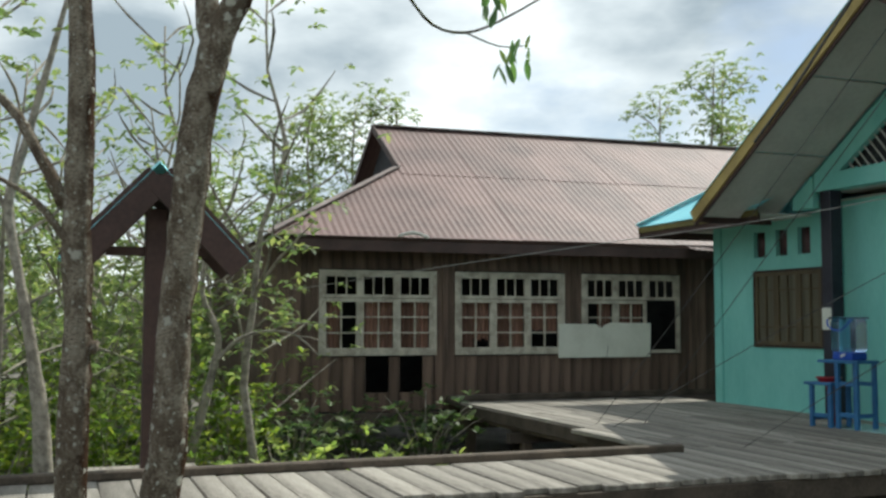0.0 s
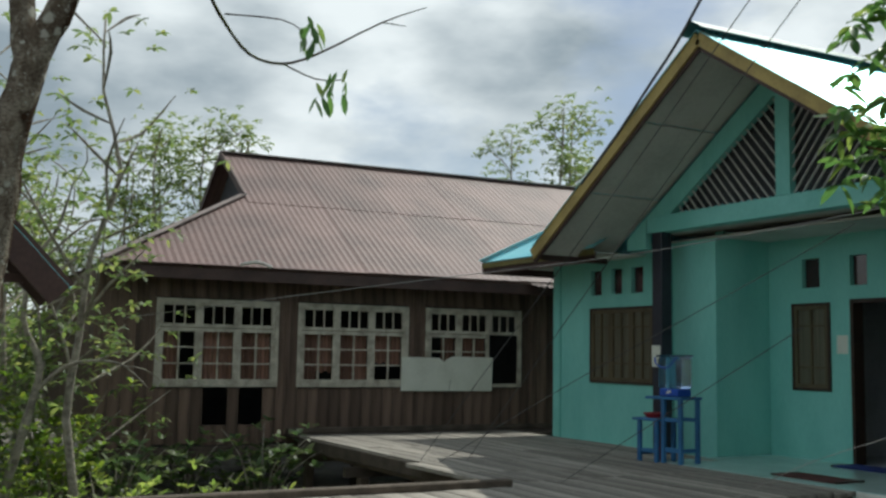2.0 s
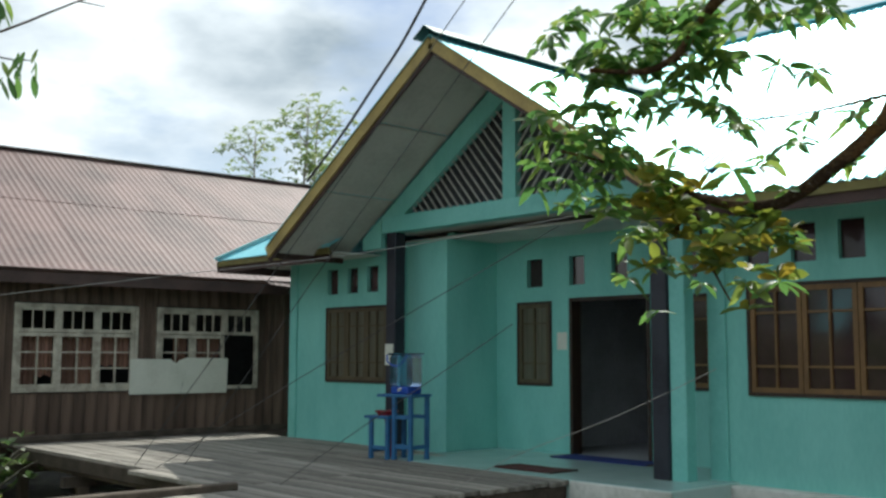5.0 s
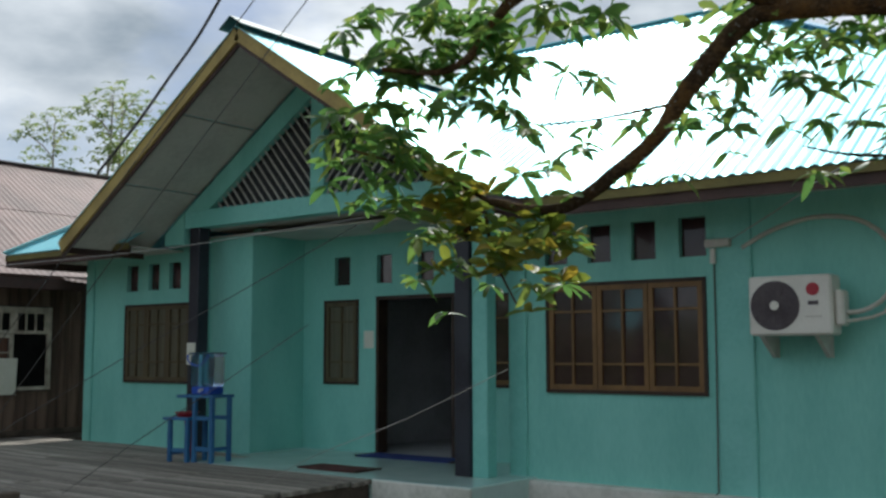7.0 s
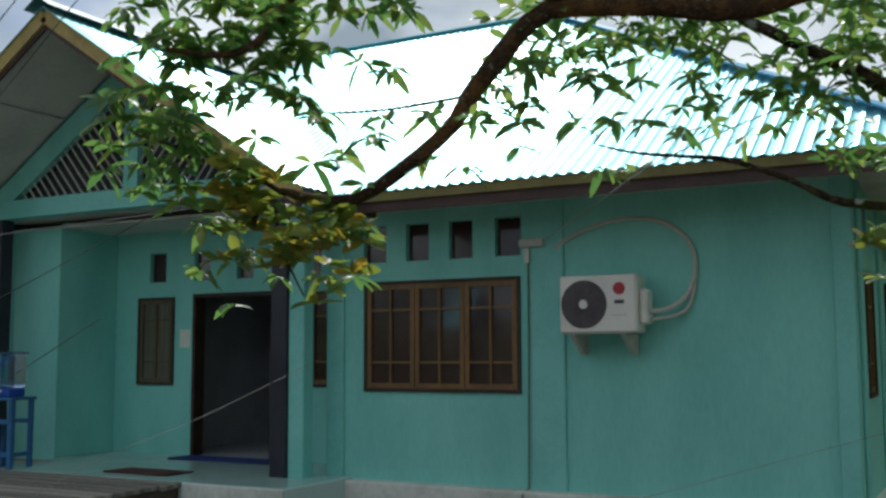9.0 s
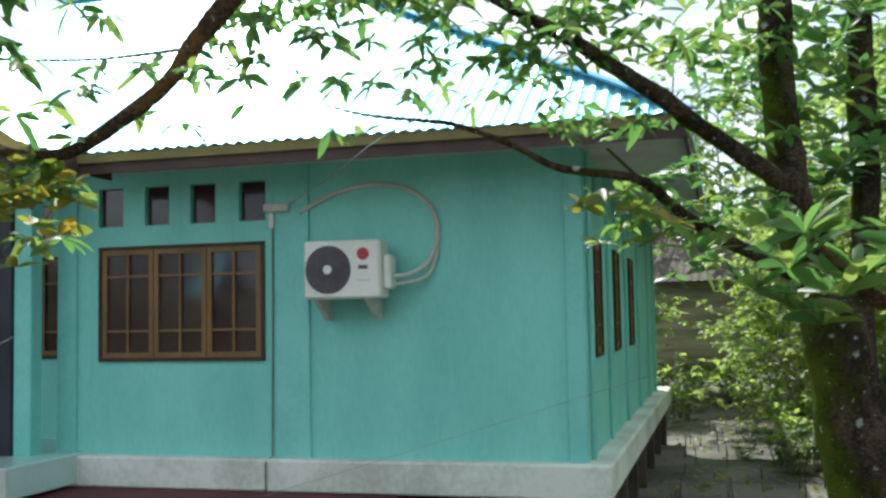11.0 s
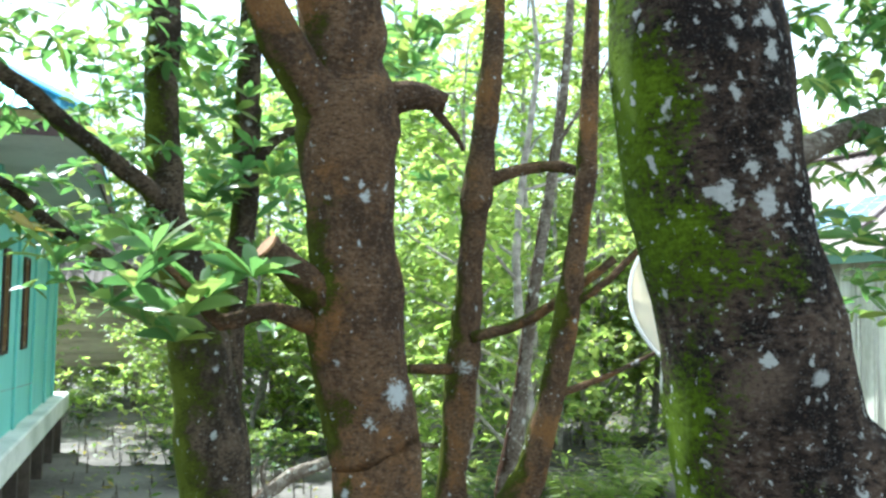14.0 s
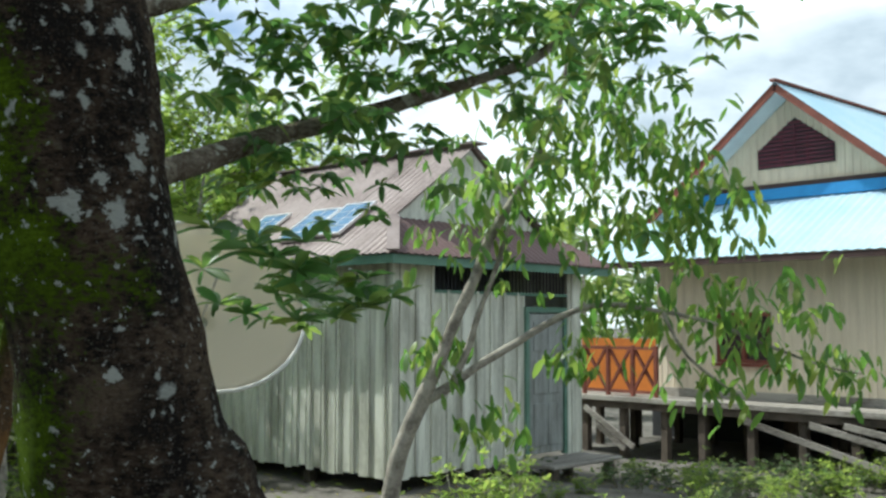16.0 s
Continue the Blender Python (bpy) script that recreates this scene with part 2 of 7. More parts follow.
M_OLDCURT = mat("rust_red_curtain", (0.27, 0.145, 0.105), (0.14, 0.08, 0.06), 0.85, 2.0, 20.0, 0.2, stretch=(10, 10, 0.3), per_object=0.35)
M_RUST = mat("brown_painted_zinc", (0.160, 0.096, 0.086), (0.095, 0.058, 0.052), 0.6, 0.9, 18.0, 0.15, 0.08, per_object=0.13)
M_BOARD = mat("white_board", (0.70, 0.71, 0.62), (0.60, 0.61, 0.52), 0.6, 2.0, 20.0, 0.05)
M_BLUE = mat("blue_painted_wood", (0.045, 0.17, 0.36), (0.03, 0.11, 0.25), 0.5, 4.0, 40.0, 0.15)
M_JUG = glass_mat("clear_blue_plastic", (0.45, 0.62, 0.95), 0.2)
M_JUGBLUE = mat("blue_plastic", (0.03, 0.09, 0.45), (0.02, 0.07, 0.36), 0.35, 4.0, 30.0, 0.0)
M_RED = mat("red_plastic", (0.30, 0.02, 0.025), (0.20, 0.015, 0.02), 0.4, 4.0, 30.0, 0.0)
M_ACW = mat("white_enamel", (0.74, 0.72, 0.66), (0.66, 0.64, 0.58), 0.4, 3.0, 30.0, 0.02)
M_ACGRILL = mat("dark_fan_grille", (0.125, 0.105, 0.115), (0.085, 0.07, 0.08), 0.6, 6.0, 30.0, 0.0)
M_GREY = mat("pale_grey_plastic", (0.58, 0.56, 0.50), (0.46, 0.44, 0.40), 0.5, 4.0, 30.0, 0.02)
M_CONDUIT = mat("dull_green_conduit", (0.11, 0.13, 0.11), (0.07, 0.085, 0.07), 0.6, 4.0, 30.0, 0.02)
M_WIRE = mat("dark_cable", (0.06, 0.06, 0.06), (0.04, 0.04, 0.04), 0.6, 4.0, 30.0, 0.0)
M_WIREP = mat("pale_cable", (0.34, 0.33, 0.31), (0.22, 0.21, 0.20), 0.5, 4.0, 30.0, 0.0)
M_MAROON = mat("maroon_beam", (0.13, 0.02, 0.03), (0.08, 0.015, 0.02), 0.7, 2.0, 20.0, 0.1)
M_MUD = mat("dry_mud_and_leaf_litter", (0.165, 0.148, 0.126), (0.048, 0.042, 0.032), 0.95, 0.9, 14.0, 0.9)
M_GREYBARK = bark_mat("grey_bark", (0.40, 0.35, 0.275), (0.12, 0.09, 0.065), (0.58, 0.57, 0.49), (0.085, 0.048, 0.028), 0.57, 0.54, 9.0)
M_BROWNBARK = bark_mat("brown_mossy_bark", (0.135, 0.100, 0.064), (0.026, 0.020, 0.014), (0.46, 0.48, 0.44), (0.105, 0.130, 0.016), 0.612, 0.43, 9.0)
M_RUSTBARK = bark_mat("rusty_bark", (0.170, 0.104, 0.054), (0.052, 0.034, 0.021), (0.46, 0.48, 0.45), (0.090, 0.105, 0.012), 0.612, 0.545, 5.0, patch=(0.225, 0.118, 0.042), patch_from=0.52, spots=(((0.035, -0.152, 2.161), 0.062), ((-0.083, -0.179, 2.042), 0.035), ((-0.129, -0.207, 2.928), 0.028)))
M_DARKBARK = bark_mat("dark_mossy_bark", (0.092, 0.064, 0.043), (0.012, 0.010, 0.009), (0.42, 0.43, 0.39), (0.105, 0.165, 0.008), 0.580, 0.585, 8.0, side=(-0.85, 0.5, 0), patch=(0.115, 0.086, 0.060), patch_from=0.58,
                      sizes=(13.0, 29.0, 60.0), spots=(((-0.346, -0.117, 2.393), 0.015), ((-0.418, -0.094, 2.684), 0.026), ((-0.346, -0.114, 2.667), 0.026), ((-0.341, -0.115, 2.996), 0.026), ((-0.335, -0.115, 2.94), 0.02), ((-0.297, -0.105, 2.805), 0.026), ((-0.31, -0.108, 2.76), 0.02), ((-0.375, -0.113, 2.731), 0.018), ((-0.469, -0.014, 2.56), 0.015), ((-0.309, -0.112, 2.662), 0.012)))
M_PALEBARK = mat("pale_thin_bark", (0.36, 0.325, 0.265), (0.15, 0.13, 0.105), 0.9, 11.0, 55.0, 0.5)
M_LEAF = leaf_mat("glossy_mangrove_leaf", (0.052, 0.112, 0.031), (0.082, 0.155, 0.040), (0.165, 0.205, 0.048), 0.54, 0.40)
# darker leaf copy, with shade put into the colour
M_LEAFSHADE = leaf_mat("shaded_leaf_tone", (0.040, 0.070, 0.026), (0.070, 0.110, 0.036), (0.13, 0.155, 0.055), 0.48, 0.5)
M_LEAFY = leaf_mat("yellowing_leaf", (0.07, 0.12, 0.025), (0.14, 0.17, 0.03), (0.26, 0.19, 0.03), 0.45)
M_LEAFWOOD = leaf_mat("woodland_leaf", (0.075, 0.115, 0.038), (0.13, 0.18, 0.055), (0.23, 0.25, 0.08), 0.55, 0.5)
# brighter leaf copy, with sunlight put into the colour
M_LEAFLIT = leaf_mat("sunlit_leaf_tone", (0.11, 0.165, 0.036), (0.185, 0.25, 0.054), (0.28, 0.32, 0.082), 0.60, 0.5)
M_SHEDW = mat("whitewashed_board", (0.68, 0.67, 0.575), (0.36, 0.35, 0.28), 0.8, 2.0, 30.0, 0.3, stretch=(3, 3, 0.4), per_object=0.12)
M_SHEDROOF = mat("rusting_zinc_roof", (0.30, 0.24, 0.22), (0.17, 0.125, 0.11), 0.6, 1.2, 18.0, 0.2, 0.15)
M_GREEN = mat("faded_green_trim", (0.14, 0.24, 0.18), (0.09, 0.17, 0.12), 0.7, 3.0, 30.0, 0.1)
M_DOORW = mat("grey_washed_door", (0.32, 0.33, 0.31), (0.18, 0.18, 0.165), 0.8, 3.0, 30.0, 0.3, stretch=(3, 3, 0.4))
# dark blue cells lightened, the sky's reflection put into the colour
M_SOLAR = mat("solar_cells", (0.13, 0.24, 0.36), (0.09, 0.17, 0.28), 0.10, 3.0, 30.0, 0.0, spec=0.8)
M_ALU = mat("aluminium_frame", (0.7, 0.7, 0.7), (0.6, 0.6, 0.6), 0.3, 3.0, 30.0, 0.0, 0.8)
M_DISH = leaf_mat("pale_dish_mesh", (0.50, 0.46, 0.37), (0.50, 0.46, 0.37), (0.50, 0.46, 0.37), 0.5, 0.6)
M_CREAM = mat("cream_board", (0.80, 0.69, 0.53), (0.66, 0.56, 0.42), 0.75, 1.5, 20.0, 0.1, stretch=(5, 5, 0.4))
M_ORANGE = mat("orange_wall_panel", (0.62, 0.20, 0.03), (0.50, 0.15, 0.025), 0.7, 2.0, 20.0, 0.1)
M_REDWOOD = mat("red_brown_wood", (0.24, 0.075, 0.05), (0.14, 0.045, 0.03), 0.7, 3.0, 30.0, 0.2)
M_SKYZINC = mat("pale_blue_zinc_roof", (0.60, 0.76, 0.83), (0.48, 0.68, 0.78), 0.3, 0.8, 12.0, 0.1, 0.25)
M_BLUEFLASH = mat("blue_flashing", (0.05, 0.28, 0.60), (0.04, 0.22, 0.5), 0.5, 2.0, 20.0, 0.0)
M_MAT = mat("brown_doormat", (0.10, 0.04, 0.035), (0.06, 0.025, 0.02), 0.95, 6.0, 60.0, 0.4)
M_BLUEMAT = mat("blue_doormat", (0.03, 0.05, 0.22), (0.02, 0.035, 0.15), 0.95, 6.0, 60.0, 0.4)
M_RED2 = mat("red_badge", (0.42, 0.03, 0.05), (0.34, 0.025, 0.04), 0.4, 4.0, 30.0, 0.0)


# ---- building helpers ----
def finish(bm, name, material, parent=None, smooth=False):
    me = bpy.data.meshes.new(name)
    bmesh.ops.recalc_face_normals(bm, faces=bm.faces)
    bm.to_mesh(me)
    bm.free()
    me.materials.append(material)
    if smooth:
        me.shade_smooth()
    ob = new(name, me)
    if parent is not None:
        ob.parent = parent
    return ob


def part(name, bm, material, parent, label="", smooth=False):
    ob = finish(bm, name, material, parent, smooth)
    return tagged(ob, label=label) if label else ob


def share(name, data, parent, m):
    """Another object on the same mesh."""
    ob = new(name, data)
    ob.parent = parent
    ob.matrix_basis = m
    return ob


def thing(name, label, category, group="", at=(0, 0, 0), rz=0.0, kind=""):
    ob = new(name)
    ob.empty_display_size = 0.1
    ob.matrix_basis = pose(*at, 0, 0, rz)
    return tagged(ob, label, category, group, kind)


def add_box(bm, a, b, bevel=0.0, m=None):
    (x0, y0, z0), (x1, y1, z1) = a, b
    vs = [bm.verts.new((x, y, z)) for x in (x0, x1) for y in (y0, y1) for z in (z0, z1)]
    fs = [bm.faces.new([vs[i] for i in q]) for q in ((0, 1, 3, 2), (4, 6, 7, 5), (0, 4, 5, 1), (2, 3, 7, 6), (0, 2, 6, 4), (1, 5, 7, 3))]
    if bevel:
        es = {e for f in fs for e in f.edges}
        r = bmesh.ops.bevel(bm, geom=list(es), offset=bevel, segments=1, affect="EDGES")
        vs = list({v for f in r["faces"] for v in f.verts} | {v for v in vs if v.is_valid})
    if m is not None:
        bmesh.ops.transform(bm, matrix=m, verts=vs)
    return vs


def box(a, b, bevel=0.0, m=None):
    bm = bmesh.new()
    add_box(bm, a, b, bevel, m)
    return bm


def add_bar(bm, p, q, w, h, up=(0, 0, 1)):
    """A square bar from p to q."""
    p, q = Vector(p), Vector(q)
    d = (q - p).normalized()
    s = d.cross(Vector(up))
    s = s.normalized() if s.length > 1e-4 else Vector((1, 0, 0))
    u = s.cross(d)
    ring = [[bm.verts.new(o + s * (w / 2 * a) + u * (h / 2 * b)) for a, b in ((-1, -1), (1, -1), (1, 1), (-1, 1))] for o in (p, q)]
    for i in range(4):
        bm.faces.new((ring[0][i], ring[0][(i + 1) % 4], ring[1][(i + 1) % 4], ring[1][i]))
    bm.faces.new(ring[0]), bm.faces.new(ring[1][::-1])


def bar(p, q, w, h, up=(0, 0, 1)):
    bm = bmesh.new()
    add_bar(bm, p, q, w, h, up)
    return bm


def smooth_path(pts, steps=4):
    """A rounder line through rows of (x, y, z, radius)."""
    out = []
    for i in range(len(pts) - 1):
        p0, p1, p2, p3 = (np.array(pts[max(0, min(len(pts) - 1, k))], float) for k in (i - 1, i, i + 1, i + 2))
        for s in range(steps):
            u = s / steps
            out.append(0.5 * (2 * p1 + (p2 - p0) * u + (2 * p0 - 5 * p1 + 4 * p2 - p3) * u * u + (3 * p1 - p0 - 3 * p2 + p3) * u**3))
    out.append(np.array(pts[-1], float))
    return out


def add_tube(bm, pts, sides=8, knobs=0.0, steps=3, seed=0):
    """A tapered limb through rows of (x, y, z, radius), with an uneven girth."""
    rows = smooth_path(pts, steps) if steps > 1 else [np.array(p, float) for p in pts]
    side = Vector((1, 0, 0))
    rings = []
    for i, r in enumerate(rows):
        a, b = rows[max(0, i - 1)][:3], rows[min(len(rows) - 1, i + 1)][:3]
        d = Vector(b - a).normalized()
        side = (side - d * side.dot(d)).normalized()
        up = d.cross(side)
        ring = []
        for k in range(sides):
            t = 2 * math.pi * k / sides
            o = side * math.cos(t) + up * math.sin(t)
            c = Vector(r[:3])
            rad = max(r[3], 0.002)
            if knobs:
                rad *= 1 + knobs * noise.noise((c + o * rad) * (0.55 / max(rad, 0.05)) + Vector((seed, 0, 0)))
                rad *= 1 + 0.35 * knobs * noise.noise((c + o * rad) * 14 + Vector((0, seed, 0)))
            ring.append(bm.verts.new(c + o * rad))
        rings.append(ring)
    for r0, r1 in zip(rings, rings[1:]):
        for k in range(sides):
            bm.faces.new((r0[k], r0[(k + 1) % sides], r1[(k + 1) % sides], r1[k]))
    bm.faces.new(rings[0][::-1]), bm.faces.new(rings[-1])


def tube(pts, sides=8, knobs=0.0, steps=3, seed=0):
    bm = bmesh.new()
    add_tube(bm, pts, sides, knobs, steps, seed)
    return bm


def add_cyl(bm, p, q, r, r2=None, sides=16):
    add_tube(bm, [(*p, r), (*q, r if r2 is None else r2)], sides, steps=1)


def cyl(p, q, r, r2=None, sides=16):
    bm = bmesh.new()
    add_cyl(bm, p, q, r, r2, sides)
    return bm


def corrugated(quad, pitch, depth, thick=0.004, rows=1, wob=0.0):
    """A corrugated sheet on a quad a, b, c, d (a-b along the eave); the waves run from eave to ridge."""
    a, b, c, d = (Vector(v) for v in quad)
    bm = bmesh.new()
    nrm = (b - a).cross(d - a).normalized()
    if nrm.z < 0:
        nrm = -nrm
    n = max(2, int((b - a).length / pitch * 4))
    grid = []
    for j in range(rows + 1):
        v = j / rows
        line = []
        for i in range(n + 1):
            u = i / n
            p = (a.lerp(b, u)).lerp(d.lerp(c, u), v)
            along = (p - a).dot((b - a).normalized())
            k = depth * math.sin(2 * math.pi * along / pitch)
            if wob:
                k += wob * noise.noise(Vector((p.x * 0.9, p.y * 0.9, p.z * 0.9)))
            line.append(bm.verts.new(p + nrm * k))
        grid.append(line)
    for r0, r1 in zip(grid, grid[1:]):
        for i in range(n):
            bm.faces.new((r0[i], r0[i + 1], r1[i + 1], r1[i]))
    low = bmesh.ops.extrude_face_region(bm, geom=list(bm.faces))
    bmesh.ops.translate(bm, vec=-nrm * thick, verts=[v for v in low["geom"] if isinstance(v, bmesh.types.BMVert)])
    return bm


def slope_sheet(start, along, up, length, reach, pitch=0.12, depth=0.010, thick=0.004, foot=None):
    """Corrugated roofing whose waves run straight up the slope; reach(u) is the length up the slope at u along the eave."""
    o, e, g = Vector(start), Vector(along).normalized(), Vector(up).normalized()
    nrm = e.cross(g)
    nrm = nrm if nrm.z > 0 else -nrm
    bm = bmesh.new()
    n = int(length / pitch * 4)
    lines = []
    for i in range(n + 1):
        u = length * i / n
        w = nrm * depth * math.sin(2 * math.pi * u / pitch)
        a, b = (foot(u) if foot else 0.0), max(reach(u), 0.002)
        lines.append([bm.verts.new(o + e * u + g * (a + (b - a) * k) + w - nrm * t) for t in (0, thick) for k in (0, 1)])
    for p, q in zip(lines, lines[1:]):
        bm.faces.new((p[0], q[0], q[1], p[1])), bm.faces.new((p[2], p[3], q[3], q[2])), bm.faces.new((p[0], p[2], q[2], q[0]))
    return bm


def wall_with_holes(axis, face, thick, lo, hi, z0, z1, holes):
    """A wall in the plane axis = face, from lo to hi along the other axis, with real openings (lo, z, hi, z)."""
    bm = bmesh.new()
    us = sorted({lo, hi, *(h[0] for h in holes), *(h[2] for h in holes)})
    zs = sorted({z0, z1, *(h[1] for h in holes), *(h[3] for h in holes)})
    us, zs = [u for u in us if lo <= u <= hi], [z for z in zs if z0 <= z <= z1]
    solid = {}
    for i in range(len(us) - 1):
        for j in range(len(zs) - 1):
            cu, cz = (us[i] + us[i + 1]) / 2, (zs[j] + zs[j + 1]) / 2
            solid[i, j] = not any(h[0] < cu < h[2] and h[1] < cz < h[3] for h in holes)
    verts = {}

    def v(i, j, k):
        if (i, j, k) not in verts:
            w = face + thick * k
            verts[i, j, k] = bm.verts.new((us[i], w, zs[j]) if axis == "y" else (w, us[i], zs[j]))
        return verts[i, j, k]

    for (i, j), s in solid.items():
        if not s:
            continue
        for k in (0, 1):
            bm.faces.new((v(i, j, k), v(i + 1, j, k), v(i + 1, j + 1, k), v(i, j + 1, k)))
        for di, dj, (p, q) in ((-1, 0, ((0, 0), (0, 1))), (1, 0, ((1, 0), (1, 1))), (0, -1, ((0, 0), (1, 0))), (0, 1, ((0, 1), (1, 1)))):
            if not solid.get((i + di, j + dj), False):
                bm.faces.new((v(i + p[0], j + p[1], 0), v(i + q[0], j + q[1], 0), v(i + q[0], j + q[1], 1), v(i + p[0], j + p[1], 1)))
    return bm


def leaf_points(rng, c, d, size, width, droop):
    """Six corners of one leaf that starts at c and grows along d."""
    d = d / (np.linalg.norm(d) + 1e-9)
    s = np.cross(d, [0, 0, 1.0]) + rng.normal(0, 0.25, 3)
    s /= np.linalg.norm(s) + 1e-9
    n = np.cross(s, d)
    w = size * width
    t = np.array([0, 0, -1.0]) * droop * size
    return [c, c + d * size * 0.42 + s * w * 0.5 + n * w * 0.12 + t * 0.25, c + d * size * 0.42 - s * w * 0.5 + n * w * 0.12 + t * 0.25,
            c + d * size * 0.75 + s * w * 0.36 + n * w * 0.08 + t * 0.6, c + d * size * 0.75 - s * w * 0.36 + n * w * 0.08 + t * 0.6, c + d * size + t]


def broad_leaf(rng, c, d, size, width, droop):
    """Eleven points of a rounded leaf, folded a little along its midrib: stalk, three rows of edge-rib-edge, a blunt tip."""
    d = d / (np.linalg.norm(d) + 1e-9)
    s = np.cross(d, [0, 0, 1.0]) + rng.normal(0, 0.55, 3)
    s -= d * (s @ d)
    s /= np.linalg.norm(s) + 1e-9
    n = np.cross(s, d)
    w = size * width * rng.uniform(0.85, 1.15)
    fold = rng.uniform(0.05, 0.22)
    out = [c]
    for u, half in ((0.22, 0.30), (0.52, 0.50), (0.82, 0.36)):
        rib = c + d * size * u + np.array([0, 0, -1.0]) * droop * size * u * u
        out += [rib + s * w * half + n * w * fold, rib, rib - s * w * half + n * w * fold]
    out.append(c + d * size + np.array([0, 0, -1.0]) * droop * size)
    return out


def broad_leaves(name, material, parent, rows):
    """One mesh of rounded leaves."""
    vs, fs = [], []
    for k, p in enumerate(rows):
        vs += [tuple(q) for q in p]
        o = 11 * k
        fs += [(o, o + 1, o + 2), (o, o + 2, o + 3), (o + 7, o + 10, o + 8), (o + 8, o + 10, o + 9)]
        for r in (o + 1, o + 4):
            fs += [(r, r + 3, r + 4, r + 1), (r + 1, r + 4, r + 5, r + 2)]
    me = bpy.data.meshes.new(name)
    me.from_pydata(vs, [], fs)
    me.materials.append(material)
    me.shade_smooth()
    ob = new(name, me)
    ob.parent = parent
    return ob


def leaves(name, material, parent, rows, label=""):
    """One mesh of leaves from rows of six corners."""
    vs, fs = [], []
    for k, p in enumerate(rows):
        vs += [tuple(q) for q in p]
        o = 6 * k
        fs += [(o, o + 1, o + 2), (o + 1, o + 3, o + 4, o + 2), (o + 3, o + 5, o + 4)]
    me = bpy.data.meshes.new(name)
    me.from_pydata(vs, [], fs)
    me.materials.append(material)
    ob = new(name, me)
    ob.parent = parent
    if label:
        tagged(ob, label=label)
    return ob


def rosette(rng, c, size, count, up=0.5, width=0.42, droop=0.25, shape=leaf_points):
    out = []
    a0 = rng.uniform(0, 6.28)
    for k in range(count):
        a = a0 + 2.4 * k + rng.normal(0, 0.25)
        d = np.array([math.cos(a), math.sin(a), up + rng.normal(0, 0.35)])
        out.append(shape(rng, np.array(c, float), d, size * rng.uniform(0.7, 1.15), width, droop * rng.uniform(0.3, 1.6)))
    return out


# ---- ground ----
def ground_z(x, y):
    s = min(1.0, max(0.0, (x - 3.0) / 6.0))
    fall = min(1.0, max(0.0, (x - 11.0) / 4.5))
    return -1.0 + 0.25 * s - 0.42 * fall * fall * (3 - 2 * fall) + 0.07 * noise.noise(Vector((x * 0.6, y * 0.6, 0))) + 0.03 * noise.noise(Vector((x * 2.3, y * 2.3, 3)))


bm = bmesh.new()
near = np.linspace(-34, 34, 120)
lines = sorted({*near.round(3), -600.0, -200.0, -90.0, -55.0, 55.0, 90.0, 200.0, 600.0})
grid = [[bm.verts.new((x, y + 8, ground_z(x, y + 8))) for x in lines] for y in lines]
for r0, r1 in zip(grid, grid[1:]):
    for i in range(len(lines) - 1):
        bm.faces.new((r0[i], r0[i + 1], r1[i + 1], r1[i]))
ground = finish(bm, "ground", M_MUD, smooth=True)
tagged(ground, "dry grey mud and leaf litter of the swamp floor", "ground", kind="structure")

# ---- teal house ----
FY, BY = 10.30, 11.31          # facade and porch back wall
WL, WR = -14.54, -0.85         # ends of the facade
PL, PR = -10.65, -6.36         # recess of the porch
EAVE = 2.92
house = thing("health_post_house", "turquoise painted masonry house on a pale raised slab", "house")
T = 0.15
win_z = (0.92, 2.10)
vent_z = (2.31, 2.71)
W1, W2, W3, W4 = (-13.51, -11.93), (-10.22, -9.57), (-5.87, -4.01), (-7.60, -6.95)
V1 = [(-13.51, -13.23), (-12.98, -12.71), (-12.48, -12.20)]
V2 = [(-10.04, -9.74), (-9.24, -8.97), (-8.51, -8.24), (-7.45, -7.17)]
V3 = [(-5.89, -5.60), (-5.35, -5.07), (-4.83, -4.55), (-4.29, -4.00)]
DOOR = (-9.24, -7.89)
opening = lambda w, z: (w[0], z[0], w[1], z[1])
part("wall", wall_with_holes("y", FY, T, WL, PL, -0.02, 3.0, [opening(W1, win_z)] + [opening(v, vent_z) for v in V1]), M_TEAL, house)
part("wall", wall_with_holes("y", FY, T, PR, WR, -0.02, 3.0, [opening(W3, win_z)] + [opening(v, vent_z) for v in V3]), M_TEAL, house)
part("wall", wall_with_holes("y", BY, T, PL, PR, 0.0, 3.10, [opening(W2, win_z), opening(W4, win_z), (DOOR[0], 0.0, DOOR[1], 2.13)] + [opening(v, vent_z) for v in V2]), M_TEAL, house)
part("wall", box((PL - T, FY + T, 0.0), (PL, BY + T, 3.10)), M_TEAL, house)
part("wall", box((PR, FY + T, 0.0), (PR + T, BY + T, 3.10)), M_TEAL, house)
SIDE_WIN = [(10.91, 11.50), (12.78, 13.32), (14.67, 15.23)]
side_vents = [(11.05, 11.35), (12.90, 13.20), (14.80, 15.10)]
part("wall", wall_with_holes("x", WR - T, T - 0.002, FY + T, 19.75, -0.02, 3.0, [(a, 0.90, b, 2.05) for a, b in SIDE_WIN] + [(a, 2.31, b, 2.71) for a, b in side_vents]), M_TEAL, house)
part("wall", box((WL + 0.002, FY + T, -0.02), (WL + T, 19.75, 3.0)), M_TEAL, house)
part("wall", box((WL + T, 19.6, -0.02), (WR - T, 19.75, 3.0)), M_TEAL, house)
